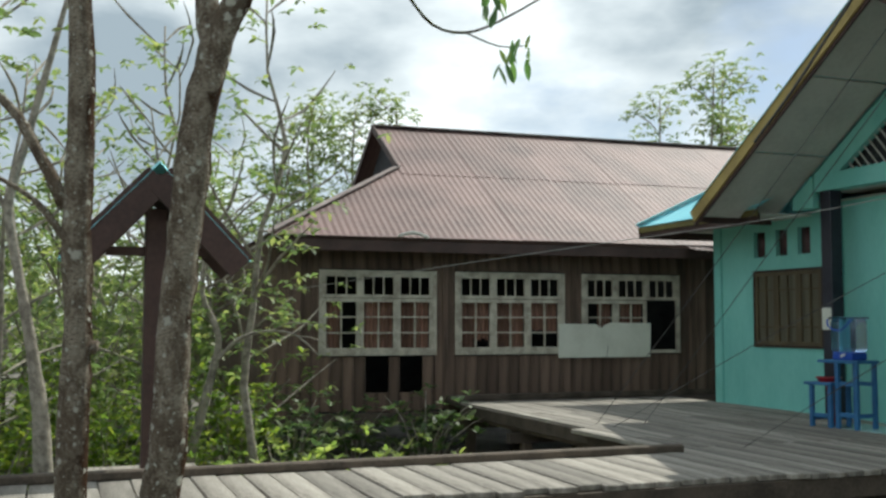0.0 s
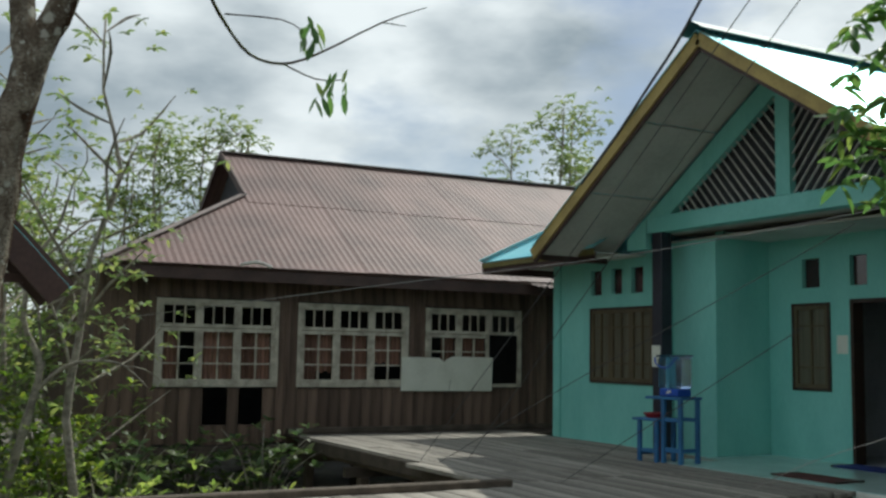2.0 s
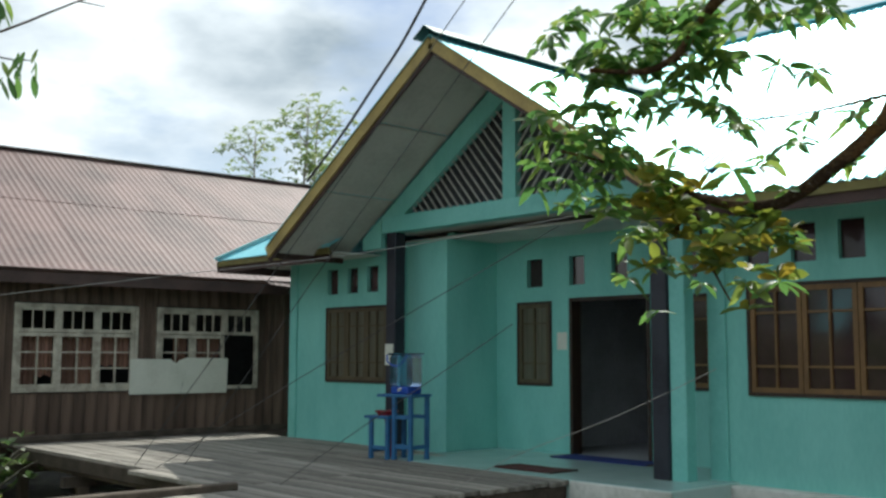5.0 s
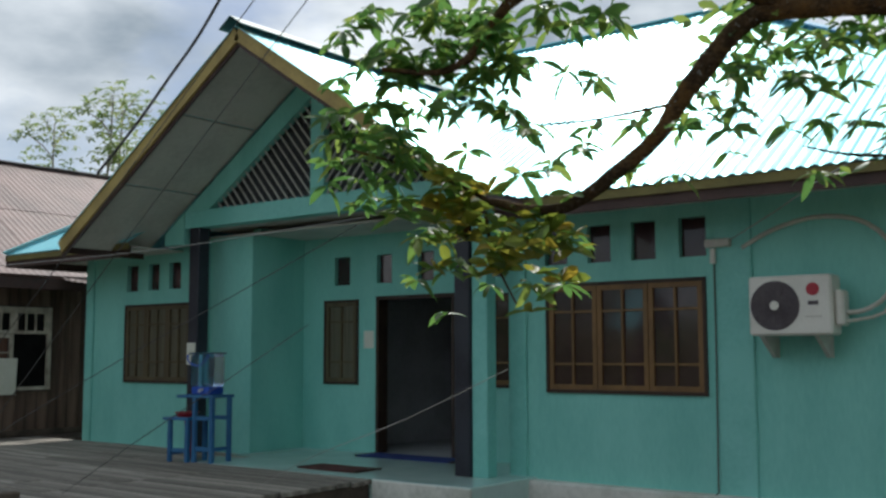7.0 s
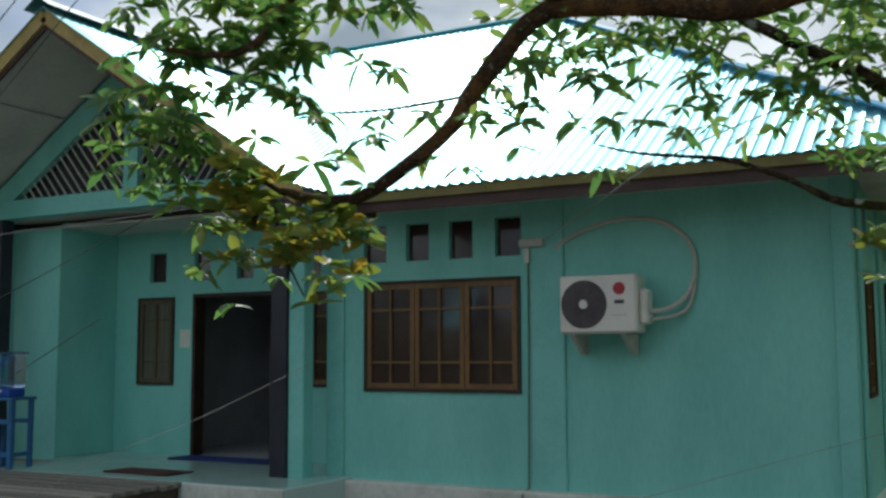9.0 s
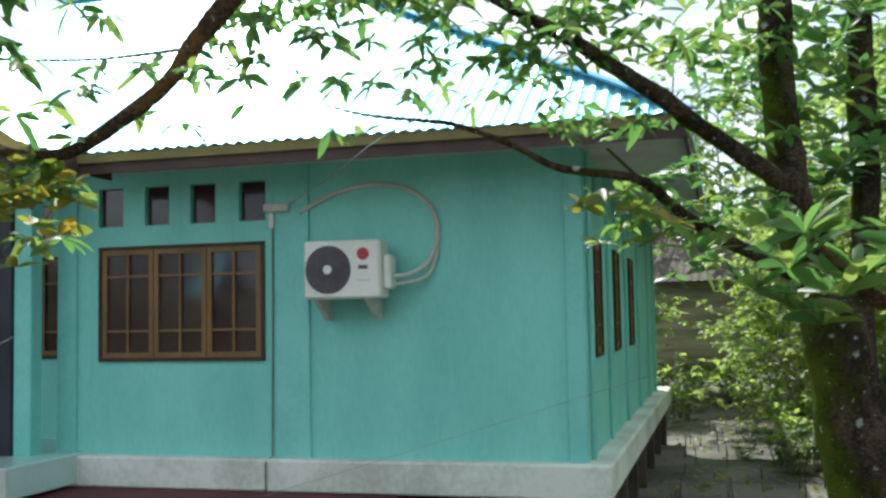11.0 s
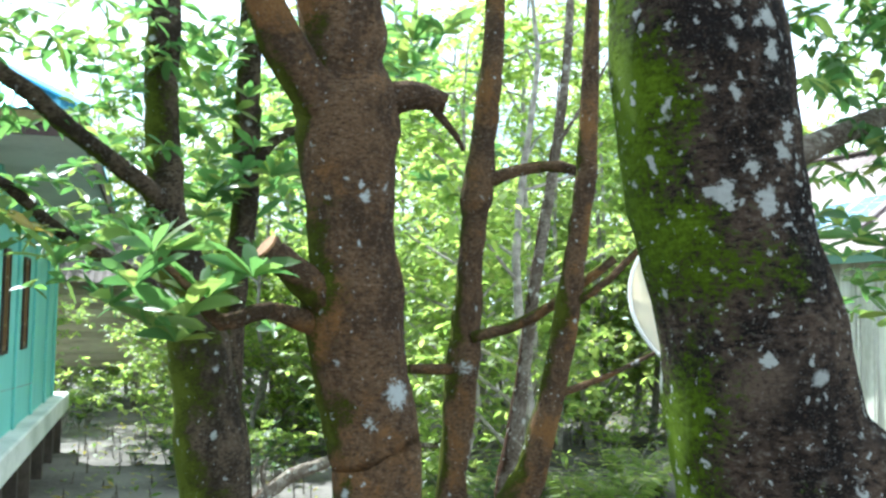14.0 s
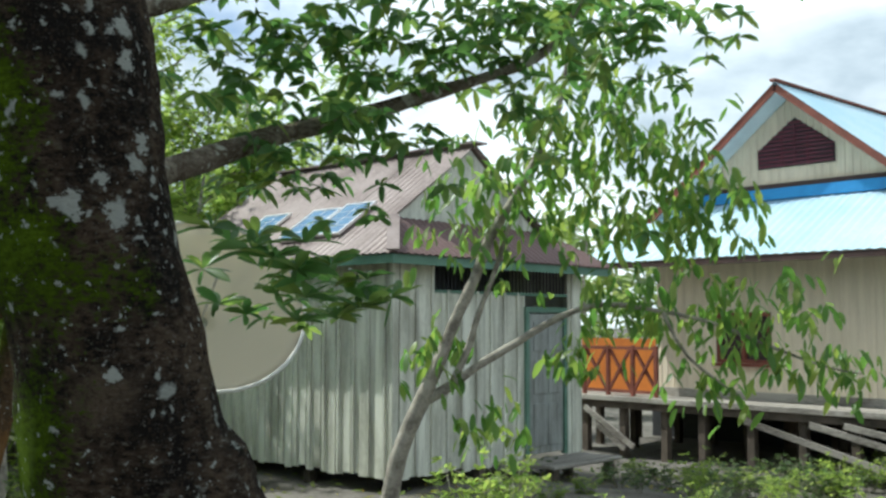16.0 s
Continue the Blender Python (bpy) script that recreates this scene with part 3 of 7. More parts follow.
for x0, x1 in ((PR + 0.005, -6.13), (-3.90, -3.53), (-1.02, WR - 0.002), (WL + 0.002, -14.34), (-11.60, -11.52)):
    part("pilaster", box((x0, FY - 0.035, -0.02), (x1, FY - 0.002, 2.98), 0.006), M_TEALTRIM, house)
for y0 in (10.60, 12.20, 14.18, 16.09, 18.0, 19.4):
    part("pilaster", box((WR + 0.002, y0 - 0.10, -0.02), (WR + 0.035, y0 + 0.10, 2.98), 0.006), M_TEALTRIM, house)
part("slab", box((WL - 0.1, FY - 0.17, -0.33), (WR + 0.22, 20.4, -0.02), 0.02), M_SLAB, house, "stained pale concrete floor slab")
part("porch_floor", box((PL + 0.01, 9.07, -0.30), (-6.02, BY + 0.02, 0.004), 0.012), M_TILE, house, "pale turquoise glossy porch floor")
part("porch_edge", box((-7.30, 9.02, -0.33), (-6.00, 9.066, 0.0), 0.01), M_SLAB, house, "chipped pale concrete edge")
part("floor_beam", box((-7.25, 9.15, -0.62), (-2.6, FY + 0.2, -0.335)), M_MAROON, house, "maroon painted floor beam")
for px in np.arange(-14.2, -0.6, 1.9):
    for py in (10.5, 13.0, 15.6, 18.2, 20.0):
        part("stilt", box((px - 0.08, py - 0.08, -1.25), (px + 0.08, py + 0.08, -0.334)), M_BEAM, house)
for py in (10.3, 11.2, 12.4, 13.8, 15.2, 16.8, 18.4, 20.1):
    part("stilt", box((-0.86, py - 0.07, -1.25), (-0.72, py + 0.07, -0.334)), M_BEAM, house)
# rooms behind the openings
part("inner_floor", box((WL + T, FY + T, -0.015), (WR - T, 19.6, 0.0)), M_ROOM, house)
part("inner_wall", box((WL + T, 14.6, 0.0), (WR - T, 14.7, 3.0)), M_ROOM, house)
part("inner_wall", box((PL + 0.6, BY + T, 0.0), (PL + 0.68, 14.6, 3.0)), M_ROOM, house)
part("inner_wall", box((PR - 0.6, BY + T, 0.0), (PR - 0.52, 14.6, 3.0)), M_ROOM, house)
part("inner_door", box((-8.75, 14.52, 0.0), (-7.95, 14.6, 2.0), 0.01), M_WINDARK, house, "dark inner door")
part("ceiling_board", box((WL + 0.02, FY + 0.02, 3.002), (WR - 0.02, 19.7, 3.03)), M_SOFFIT, house)
part("porch_ceiling", box((-11.55, 9.99, 3.115), (PR + 0.2, BY, 3.14)), M_SOFFIT, house, "grey board porch ceiling")


def leaf_window(parent, axis, w0, w1, z0, z1, face, leaves_n, pane, wood=M_WINWOOD):
    """Wooden casements, each with one upright and two cross bars; face is the outer plane."""
    win = part("window", wall_with_holes(axis, face - 0.03 if axis == "y" else face - 0.05, 0.08, w0, w1, z0, z1, [(w0 + 0.035, z0 + 0.035, w1 - 0.035, z1 - 0.035)]), M_WINDARK, parent)
    step = (w1 - w0 - 0.07) / leaves_n
    for k in range(leaves_n):
        a, b = w0 + 0.035 + k * step, w0 + 0.035 + (k + 1) * step
        g = 0.055
        mid = (a + b) / 2
        zs = [z0 + 0.035 + g, z0 + 0.035 + g + 0.22, z1 - 0.035 - g - 0.22, z1 - 0.035 - g]
        holes = []
        for u0, u1 in ((a + g, mid - 0.012), (mid + 0.012, b - g)):
            holes += [(u0, zs[0], u1, zs[1] - 0.012), (u0, zs[1] + 0.012, u1, zs[2] - 0.012), (u0, zs[2] + 0.012, u1, zs[3])]
        part("casement", wall_with_holes(axis, face - 0.02 if axis == "y" else face - 0.04, 0.05, a + 0.004, b - 0.004, z0 + 0.037, z1 - 0.037, holes), wood, win)
        q = (a + 0.03, face + 0.012, z0 + 0.06), (b - 0.03, face + 0.02, z1 - 0.06)
        if axis == "x":
            q = (face - 0.02, a + 0.03, z0 + 0.06), (face - 0.012, b - 0.03, z1 - 0.06)
        part("pane", box(*q), pane, win)
    return win


leaf_window(house, "y", *W1, *win_z, FY, 3, M_CURTAIN, M_WINDULL)
leaf_window(house, "y", *W2, *win_z, BY, 1, M_CURTAIN, M_WINDULL)
leaf_window(house, "y", *W3, *win_z, FY, 3, M_PANE)
leaf_window(house, "y", *W4, *win_z, BY, 1, M_PANE)
for a, b in SIDE_WIN:
    leaf_window(house, "x", a, b, 0.90, 2.05, WR, 1, M_CURTAIN)
for vs, face in ((V1, FY), (V2, BY), (V3, FY)):
    for a, b in vs:
        part("vent_pane", box((a + 0.004, face + 0.07, 2.314), (b - 0.004, face + 0.08, 2.706)), M_PANE, house)
for a, b in side_vents:
    part("vent_pane", box((WR - 0.09, a + 0.004, 2.314), (WR - 0.08, b - 0.004, 2.706)), M_PANE, house)
frame_bm = wall_with_holes("y", BY - 0.02, 0.19, DOOR[0], DOOR[1], 0.005, 2.13, [(DOOR[0] + 0.05, 0.0, DOOR[1] - 0.05, 2.08)])
part("door_frame", frame_bm, M_WINDARK, house, "dark door frame")
leaf = part("door_leaf", box((0, -0.02, 0.01), (0.62, 0.02, 2.06), 0.006, pose(DOOR[1] - 0.06, BY + T + 0.03, 0, 0, 0, 97)), M_WINDARK, house, "dark door leaf standing open inward")
part("notice", box((-9.47, BY - 0.006, 1.42), (-9.29, BY - 0.002, 1.66)), M_BOARD, house, "small pale notice with faded bars")
part("notice", box((-7.80, BY - 0.006, 1.42), (-7.62, BY - 0.002, 1.62)), M_BOARD, house)

# porch posts, beam and gable
GC, GY = -9.03, 9.92
for x0, x1 in ((-11.42, -11.22), (-6.79, -6.58)):
    post = part("porch_post", box((x0, GY - 0.10, 0.0), (x1, GY + 0.10, 3.10), 0.01), M_BLACK, house, "black painted porch post")
part("post_notice", box((-11.42, GY - 0.108, 1.20), (-11.24, GY - 0.102, 1.50)), M_BOARD, house, "white paper on the post")
part("pilaster", box((-6.575, GY - 0.06, 0.0), (-6.37, GY + 0.12, 3.10), 0.008), M_TEALTRIM, house)
part("beam", box((-11.55, GY - 0.09, 3.10), (-6.42, GY + 0.11, 3.34), 0.008), M_TEALTRIM, house, "turquoise porch beam")
SL = 0.655                      # slope of the gable
GF, GZ = 8.55, 5.16             # front of the gable roof and its ridge under the sheet
HALF = 3.52
rake_z = lambda x: GZ - SL * abs(x - GC)


def gable_wall():
    """The gable's face: a sloping border and a king post round two triangular openings."""
    y0, y1 = GY - 0.02, GY + 0.08

    def slab(pts):
        bm = bmesh.new()
        a = [bm.verts.new((x, y0, z)) for x, z in pts]
        b = [bm.verts.new((x, y1, z)) for x, z in pts]
        bm.faces.new(a), bm.faces.new(b[::-1])
        for i in range(len(pts)):
            j = (i + 1) % len(pts)
            bm.faces.new((a[i], a[j], b[j], b[i]))
        part("gable_panel", bm, M_TEAL, house)

    top = GZ - 0.10
    for s in (-1, 1):
        tip, base = 2.10, 3.345
        h = base + SL * (tip - 0.115)
        slab([(GC + s * 0.115, h), (GC + s * tip, base), (GC + s * 2.62, base), (GC + s * 2.62, top - SL * 2.62), (GC + s * 0.115, top - SL * 0.115)])
        slab([(GC + s * 2.62, 2.90), (GC + s * 3.05, 2.90), (GC + s * 3.05, top - SL * 3.05), (GC + s * 2.62, top - SL * 2.62)])
    slab([(GC - 0.115, 3.34), (GC + 0.115, 3.34), (GC + 0.115, top - SL * 0.115), (GC, top), (GC - 0.115, top - SL * 0.115)])


gable_wall()
# dark triangle standing in for the shade behind the lattice
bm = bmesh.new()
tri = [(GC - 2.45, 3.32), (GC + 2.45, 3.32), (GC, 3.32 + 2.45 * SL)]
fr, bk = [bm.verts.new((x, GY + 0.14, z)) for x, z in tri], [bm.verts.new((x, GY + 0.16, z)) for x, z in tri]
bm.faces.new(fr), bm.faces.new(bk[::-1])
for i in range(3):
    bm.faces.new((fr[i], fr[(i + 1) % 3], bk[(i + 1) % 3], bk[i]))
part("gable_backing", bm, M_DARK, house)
for s in (-1, 1):
    lean = 0.85
    for k in range(24):
        u0, z0 = 0.125 + (k - 8) * 0.145, 3.35
        if u0 < 0.12:
            z0, u0 = 3.35 + (0.12 - u0) / lean, 0.12
        hgt = (3.345 + SL * (2.10 - u0) - z0) / (1 + SL * lean)
        if hgt > 0.05:
            part("lattice_slat", bar((GC + s * u0, GY + 0.03, z0), (GC + s * (u0 + lean * hgt), GY + 0.03, z0 + hgt), 0.016, 0.02, (0, 1, 0)), M_SOFFIT, house)
# gable roof: sheets, soffit, bargeboards, ridge cap
EV = GZ - SL * HALF
for s in (-1, 1):
    quad = [(GC + s * HALF, GF - 0.04, EV + 0.06), (GC + s * HALF, 14.2, EV + 0.06), (GC, 14.2, GZ + 0.06), (GC, GF - 0.04, GZ + 0.06)]
    part("roof_sheet", corrugated(quad, 0.12, 0.010, rows=2), M_ZINC, house, "turquoise corrugated zinc roof sheet")
    n = 3
    for k in range(n):
        a, b = HALF * k / n + 0.02, HALF * (k + 1) / n - 0.006
        bm = bmesh.new()
        vs = [bm.verts.new((GC + s * u, y, rake_z(GC + u) - 0.03 - dz)) for u in (a, b) for y in (GF + 0.03, GY) for dz in (0, 0.012)]
        for q in ((0, 1, 3, 2), (4, 6, 7, 5), (0, 4, 5, 1), (2, 3, 7, 6), (0, 2, 6, 4), (1, 5, 7, 3)):
            bm.faces.new([vs[i] for i in q])
        part("soffit_board", bm, M_SOFFIT, house)
    part("bargeboard", bar((GC, GF, GZ - 0.03), (GC + s * (HALF + 0.03), GF, EV - 0.05), 0.03, 0.17, (0, 0, 1)), M_OCHRE, house, "ochre painted bargeboard")
    part("barge_batten", bar((GC, GF + 0.03, GZ - 0.14), (GC + s * (HALF + 0.02), GF + 0.03, EV - 0.15), 0.03, 0.08, (0, 0, 1)), M_BROWN, house)
    part("gable_eave_board", bar((GC + s * (HALF + 0.02), GF, EV - 0.05), (GC + s * (HALF + 0.02), 9.9, EV - 0.05), 0.03, 0.14), M_BROWN, house)
bm = bmesh.new()
for s in (-1, 1):
    vs = [bm.verts.new(p) for p in ((GC, GF - 0.12, GZ + 0.16), (GC, 14.2, GZ + 0.16), (GC + s * 0.20, 14.2, GZ + 0.03), (GC + s * 0.20, GF - 0.12, GZ + 0.03))]
    bm.faces.new(vs)
bmesh.ops.remove_doubles(bm, verts=bm.verts, dist=0.001)
r = bmesh.ops.extrude_face_region(bm, geom=list(bm.faces))
bmesh.ops.translate(bm, vec=(0, 0, -0.012), verts=[v for v in r["geom"] if isinstance(v, bmesh.types.BMVert)])
part("ridge_cap", bm, mat("dark_green_ridge_cap", (0.05, 0.14, 0.13), (0.03, 0.09, 0.09), 0.5, 3.0), house)
# main hip roof
EX0, EX1, EYF, EYB = -15.35, 0.15, 9.30, 20.7
MS, RID = 0.62, 5.7
run = (EYB - EYF) / 2
rz = EAVE + MS * run
ra, rb = (EX0 + run, (EYF + EYB) / 2, rz), (EX1 - run, (EYF + EYB) / 2, rz)
k = math.sqrt(1 + MS * MS)
up_front, up_side = (0, 1, MS), (-1, 0, MS)
XL, XR = GC - 3.05, GC + 3.05
part("roof_sheet", slope_sheet((EX0, EYF, EAVE), (1, 0, 0), up_front, XL - EX0, lambda u: u * k), M_ZINC, house, "turquoise corrugated zinc roof sheet")
part("roof_sheet", slope_sheet((XR, EYF, EAVE), (1, 0, 0), up_front, EX1 - XR, lambda u: min(EX1 - XR - u, run) * k), M_ZINC, house, "turquoise corrugated zinc roof sheet")
part("roof_sheet", slope_sheet((XL, EYF, EAVE), (1, 0, 0), up_front, XR - XL, lambda u: min(XL - EX0 + u, run) * k, foot=lambda u: 0.72 * k), M_ZINC, house)
part("roof_sheet", slope_sheet((EX1, EYF, EAVE), (0, 1, 0), (-1, 0, MS), EYB - EYF, lambda u: min(u, EYB - EYF - u) * k), M_ZINC, house)
part("roof_sheet", slope_sheet((EX0, EYF, EAVE), (0, 1, 0), (1, 0, MS), EYB - EYF, lambda u: min(u, EYB - EYF - u) * k), M_ZINC, house)
part("roof_sheet", slope_sheet((EX0, EYB, EAVE), (1, 0, 0), (0, -1, MS), EX1 - EX0, lambda u: min(u, EX1 - EX0 - u, run) * k), M_ZINC, house)
for a, b in (((EX1, EYF, EAVE + 0.03), (*rb[:2], rz + 0.03)), ((EX0, EYF, EAVE + 0.03), (XL, EYF + XL - EX0, EAVE + MS * (XL - EX0) + 0.03)), (ra, rb)):
    part("hip_cap", bar(a, b, 0.20, 0.02), mat("blue_hip_cap", (0.05, 0.30, 0.50), (0.04, 0.24, 0.42), 0.4, 3.0) if a[0] == EX1 else M_ZINC, house)
for x0, x1 in ((EX0, GC - HALF + 0.4), (GC + HALF - 0.4, EX1)):
    part("fascia", box((x0, EYF + 0.02, EAVE - 0.10), (x1, EYF + 0.05, EAVE - 0.012)), M_OCHRESHADE, house, "ochre eave board, darkened to olive for its shade")
    part("fascia", box((x0, EYF + 0.055, EAVE - 0.20), (x1, EYF + 0.085, EAVE - 0.05)), M_BROWN, house, "dark brown eave board")
    part("soffit_board", box((x0, EYF + 0.09, EAVE - 0.07), (x1, FY, EAVE - 0.055)), M_SOFFIT, house)
part("fascia", box((EX1 - 0.05, EYF + 0.02, EAVE - 0.20), (EX1 - 0.02, EYB, EAVE - 0.012)), M_BROWN, house)
part("fascia", box((EX0 + 0.02, EYF + 0.02, EAVE - 0.20), (EX0 + 0.05, EYB, EAVE - 0.012)), M_BROWN, house)
part("soffit_board", box((WR, EYF + 0.09, EAVE - 0.072), (EX1 - 0.05, EYB, EAVE - 0.056)), M_SOFFIT, house)
part("soffit_board", box((EX0 + 0.05, EYF + 0.09, EAVE - 0.072), (WL, EYB, EAVE - 0.056)), M_SOFFIT, house)

# ---- outdoor unit and its pipes ----
ac = thing("air_conditioner_unit", "white outdoor air conditioner unit on wall brackets", "air conditioner", at=(-3.02, 9.98, 1.50))
part("body", box((-0.39, -0.13, 0.0), (0.36, 0.15, 0.54), 0.02), M_ACW, ac)
part("side_cover", box((0.362, -0.06, 0.08), (0.44, 0.12, 0.40), 0.02), M_ACW, ac)
part("fan_recess", cyl((-0.145, -0.131, 0.27), (-0.145, -0.134, 0.27), 0.225, sides=40), M_ACGRILL, ac, "dark round fan grille")
bm = bmesh.new()
for r in (0.06, 0.09, 0.12, 0.15, 0.18, 0.21):
    pts = [(-0.145 + r * math.cos(a), -0.140, 0.27 + r * math.sin(a), 0.003) for a in np.linspace(0, 2 * math.pi, 25)]
    add_tube(bm, pts, 4, steps=1)
for a in np.linspace(0, 2 * math.pi, 13)[:-1]:
    add_tube(bm, [(-0.145 + 0.04 * math.cos(a), -0.142, 0.27 + 0.04 * math.sin(a), 0.003), (-0.145 + 0.22 * math.cos(a), -0.140, 0.27 + 0.22 * math.sin(a), 0.003)], 4, steps=1)
part("fan_grille", bm, M_ACGRILL, ac)
part("fan_hub", cyl((-0.145, -0.145, 0.27), (-0.145, -0.15, 0.27), 0.042, sides=20), M_ACW, ac, "white fan hub")
part("badge", cyl((0.20, -0.131, 0.41), (0.20, -0.136, 0.41), 0.058, sides=24), M_RED2, ac, "round red badge")
part("badge_bar", box((0.155, -0.136, 0.27), (0.245, -0.131, 0.305)), M_ACGRILL, ac)
part("badge_bar", box((0.13, -0.1345, 0.16), (0.27, -0.131, 0.172)), M_GREY, ac)
for x in (-0.28, 0.22):
    bm = bmesh.new()
    vs = [bm.verts.new((x + dx, y, z)) for dx in (-0.02, 0.02) for y, z in ((-0.13, -0.004), (0.29, -0.004), (0.29, -0.20), (0.20, -0.20))]
    bm.faces.new(vs[:4]), bm.faces.new(vs[4:])
    for i in range(4):
        bm.faces.new((vs[i], vs[(i + 1) % 4], vs[4 + (i + 1) % 4], vs[4 + i]))
    part("bracket", bm, M_GREY, ac)
pipe = thing("pipe_run", "pale insulated pipe looping from the wall to the cooling unit", "pipe", at=(0, 0, 0))
part("insulated_pipe", tube([(-3.62, FY - 0.03, 2.36, 0.022), (-3.35, FY - 0.03, 2.50, 0.022), (-2.95, FY - 0.03, 2.60, 0.022), (-2.55, FY - 0.03, 2.56, 0.022), (-2.28, FY - 0.03, 2.36, 0.022), (-2.22, FY - 0.03, 2.10, 0.022), (-2.30, FY - 0.05, 1.85, 0.022), (-2.45, 10.1, 1.72, 0.022), (-2.58, 10.0, 1.70, 0.022)], 8), M_GREY, pipe)
part("insulated_pipe", tube([(-2.22, FY - 0.04, 1.95, 0.016), (-2.32, FY - 0.06, 1.70, 0.016), (-2.58, 10.0, 1.62, 0.016)], 8), M_GREY, pipe)
meter = thing("cable_bracket", "small grey junction box with a conduit down the wall", "junction box")
part("box", box((-3.98, FY - 0.10, 2.38), (-3.72, FY - 0.036, 2.46), 0.008), M_GREY, meter)
part("insulator", box((-3.93, FY - 0.085, 2.22), (-3.88, FY - 0.04, 2.37), 0.006), M_ACW, meter)
part("conduit", tube([(-3.90, FY - 0.05, 2.22, 0.009), (-3.905, FY - 0.05, 1.2, 0.009), (-3.92, FY - 0.05, 0.0, 0.009), (-3.93, FY - 0.19, -0.05, 0.009), (-3.93, FY - 0.19, -0.5, 0.009)], 6, steps=1), M_CONDUIT, meter)

# ---- porch mats ----
def mat_thing(name, label, x0, y0, x1, y1, z, m):
    ob = thing(name, label, "doormat", at=((x0 + x1) / 2, (y0 + y1) / 2, z))
    w, d = (x1 - x0) / 2, (y1 - y0) / 2
    part("pile_cloth", box((-w, -d, 0.002), (w, d, 0.018), 0.006), m, ob)
    for s in (-1, 1):
        part("hem", box((s * w - 0.02, -d, 0.003), (s * w + 0.02, d, 0.022), 0.004), M_WINDARK, ob)


mat_thing("doormat", "worn brown doormat on the porch floor", -8.75, 9.35, -7.85, 9.80, 0.004, M_MAT)
mat_thing("doormat", "dark blue doormat before the open doorway", -9.15, 10.80, -7.60, 11.25, 0.004, M_BLUEMAT)

chair = thing("chair", "dark chair standing inside the doorway", "chair", at=(-9.0, 13.2, 0.0))
part("seat", box((-0.22, -0.22, 0.42), (0.22, 0.22, 0.46), 0.01), M_WINDARK, chair)
part("backrest", box((-0.22, 0.19, 0.46), (0.22, 0.22, 0.90), 0.01), M_WINDARK, chair)
for sx in (-0.19, 0.19):
    for sy in (-0.19, 0.19):
        part("leg", box((sx - 0.02, sy - 0.02, 0.0), (sx + 0.02, sy + 0.02, 0.42)), M_WINDARK, chair)

# ---- water stand with dispenser ----
stand = thing("water_stand", "blue painted wooden stand with a high and a low shelf", "stand", at=(-10.36, 9.20, 0.0), rz=8)
for x, y, z in ((0.06, -0.16, 0.80), (0.34, -0.16, 0.80), (0.06, 0.16, 0.80), (0.34, 0.16, 0.80), (-0.31, -0.20, 0.52), (-0.31, 0.12, 0.52), (-0.02, -0.20, 0.52), (-0.02, 0.12, 0.52)):
    part("leg", box((x - 0.026, y - 0.026, 0.0), (x + 0.026, y + 0.026, z), 0.004), M_BLUE, stand)
part("top_shelf", box((-0.22, -0.20, 0.80), (0.39, 0.20, 0.835), 0.006), M_BLUE, stand)
part("low_shelf", box((-0.40, -0.25, 0.52), (0.025, 0.17, 0.555), 0.006), M_BLUE, stand)
for a, b in (((-0.31, -0.21, 0.12), (-0.02, -0.18, 0.17)), ((0.06, -0.17, 0.14), (0.34, -0.14, 0.20)), ((0.06, -0.17, 0.52), (0.34, -0.14, 0.57)), ((0.325, -0.16, 0.14), (0.355, 0.16, 0.19)), ((-0.325, -0.20, 0.08), (-0.295, 0.12, 0.13)), ((0.06, 0.145, 0.52), (0.34, 0.175, 0.57))):
    part("rail", box(a, b, 0.004), M_BLUE, stand)
jug = thing("water_dispenser", "clear water container with a blue tap base and handle", "water dispenser", at=(-10.26, 9.22, 0.837), rz=8)
part("base", box((-0.14, -0.14, 0.0), (0.16, 0.14, 0.10), 0.015), M_JUGBLUE, jug, "blue plastic base")
part("tank", box((-0.17, -0.15, 0.102), (0.18, 0.15, 0.50), 0.03), M_JUG, jug, "clear bluish plastic tank")
part("lid", box((-0.18, -0.16, 0.502), (0.19, 0.16, 0.53), 0.012), M_JUG, jug)
part("handle", tube([(-0.18, -0.165, 0.50, 0.011), (-0.16, -0.175, 0.42, 0.011), (-0.06, -0.18, 0.37, 0.011), (0.04, -0.18, 0.37, 0.011), (0.13, -0.175, 0.44, 0.011), (0.18, -0.165, 0.50, 0.011)], 8), M_JUGBLUE, jug, "blue carrying handle")
part("tap", cyl((0.05, -0.14, 0.07), (0.05, -0.20, 0.05), 0.018, sides=10), M_ACW, jug)
bucket = thing("basin", "dark red plastic basin on the low shelf", "basin", at=(-10.54, 9.14, 0.557))
bm = bmesh.new()
add_cyl(bm, (0, 0, 0), (0, 0, 0.05), 0.12, 0.15, 24)
part("bowl", bm, M_RED, bucket)
part("rim", tube([(0.15 * math.cos(a), 0.15 * math.sin(a), 0.05, 0.01) for a in np.linspace(0, 2 * math.pi, 25)], 6, steps=1), M_RED, bucket)
rag = thing("waste_pipe", "dark red hose hanging under the basin", "hose", at=(-10.54, 9.14, 0.0))
part("hose", tube([(0.02, 0, 0.51, 0.05), (0.03, 0, 0.40, 0.04), (0.02, 0.02, 0.2, 0.035), (0.04, 0.02, 0.01, 0.03)], 8), M_RED, rag)

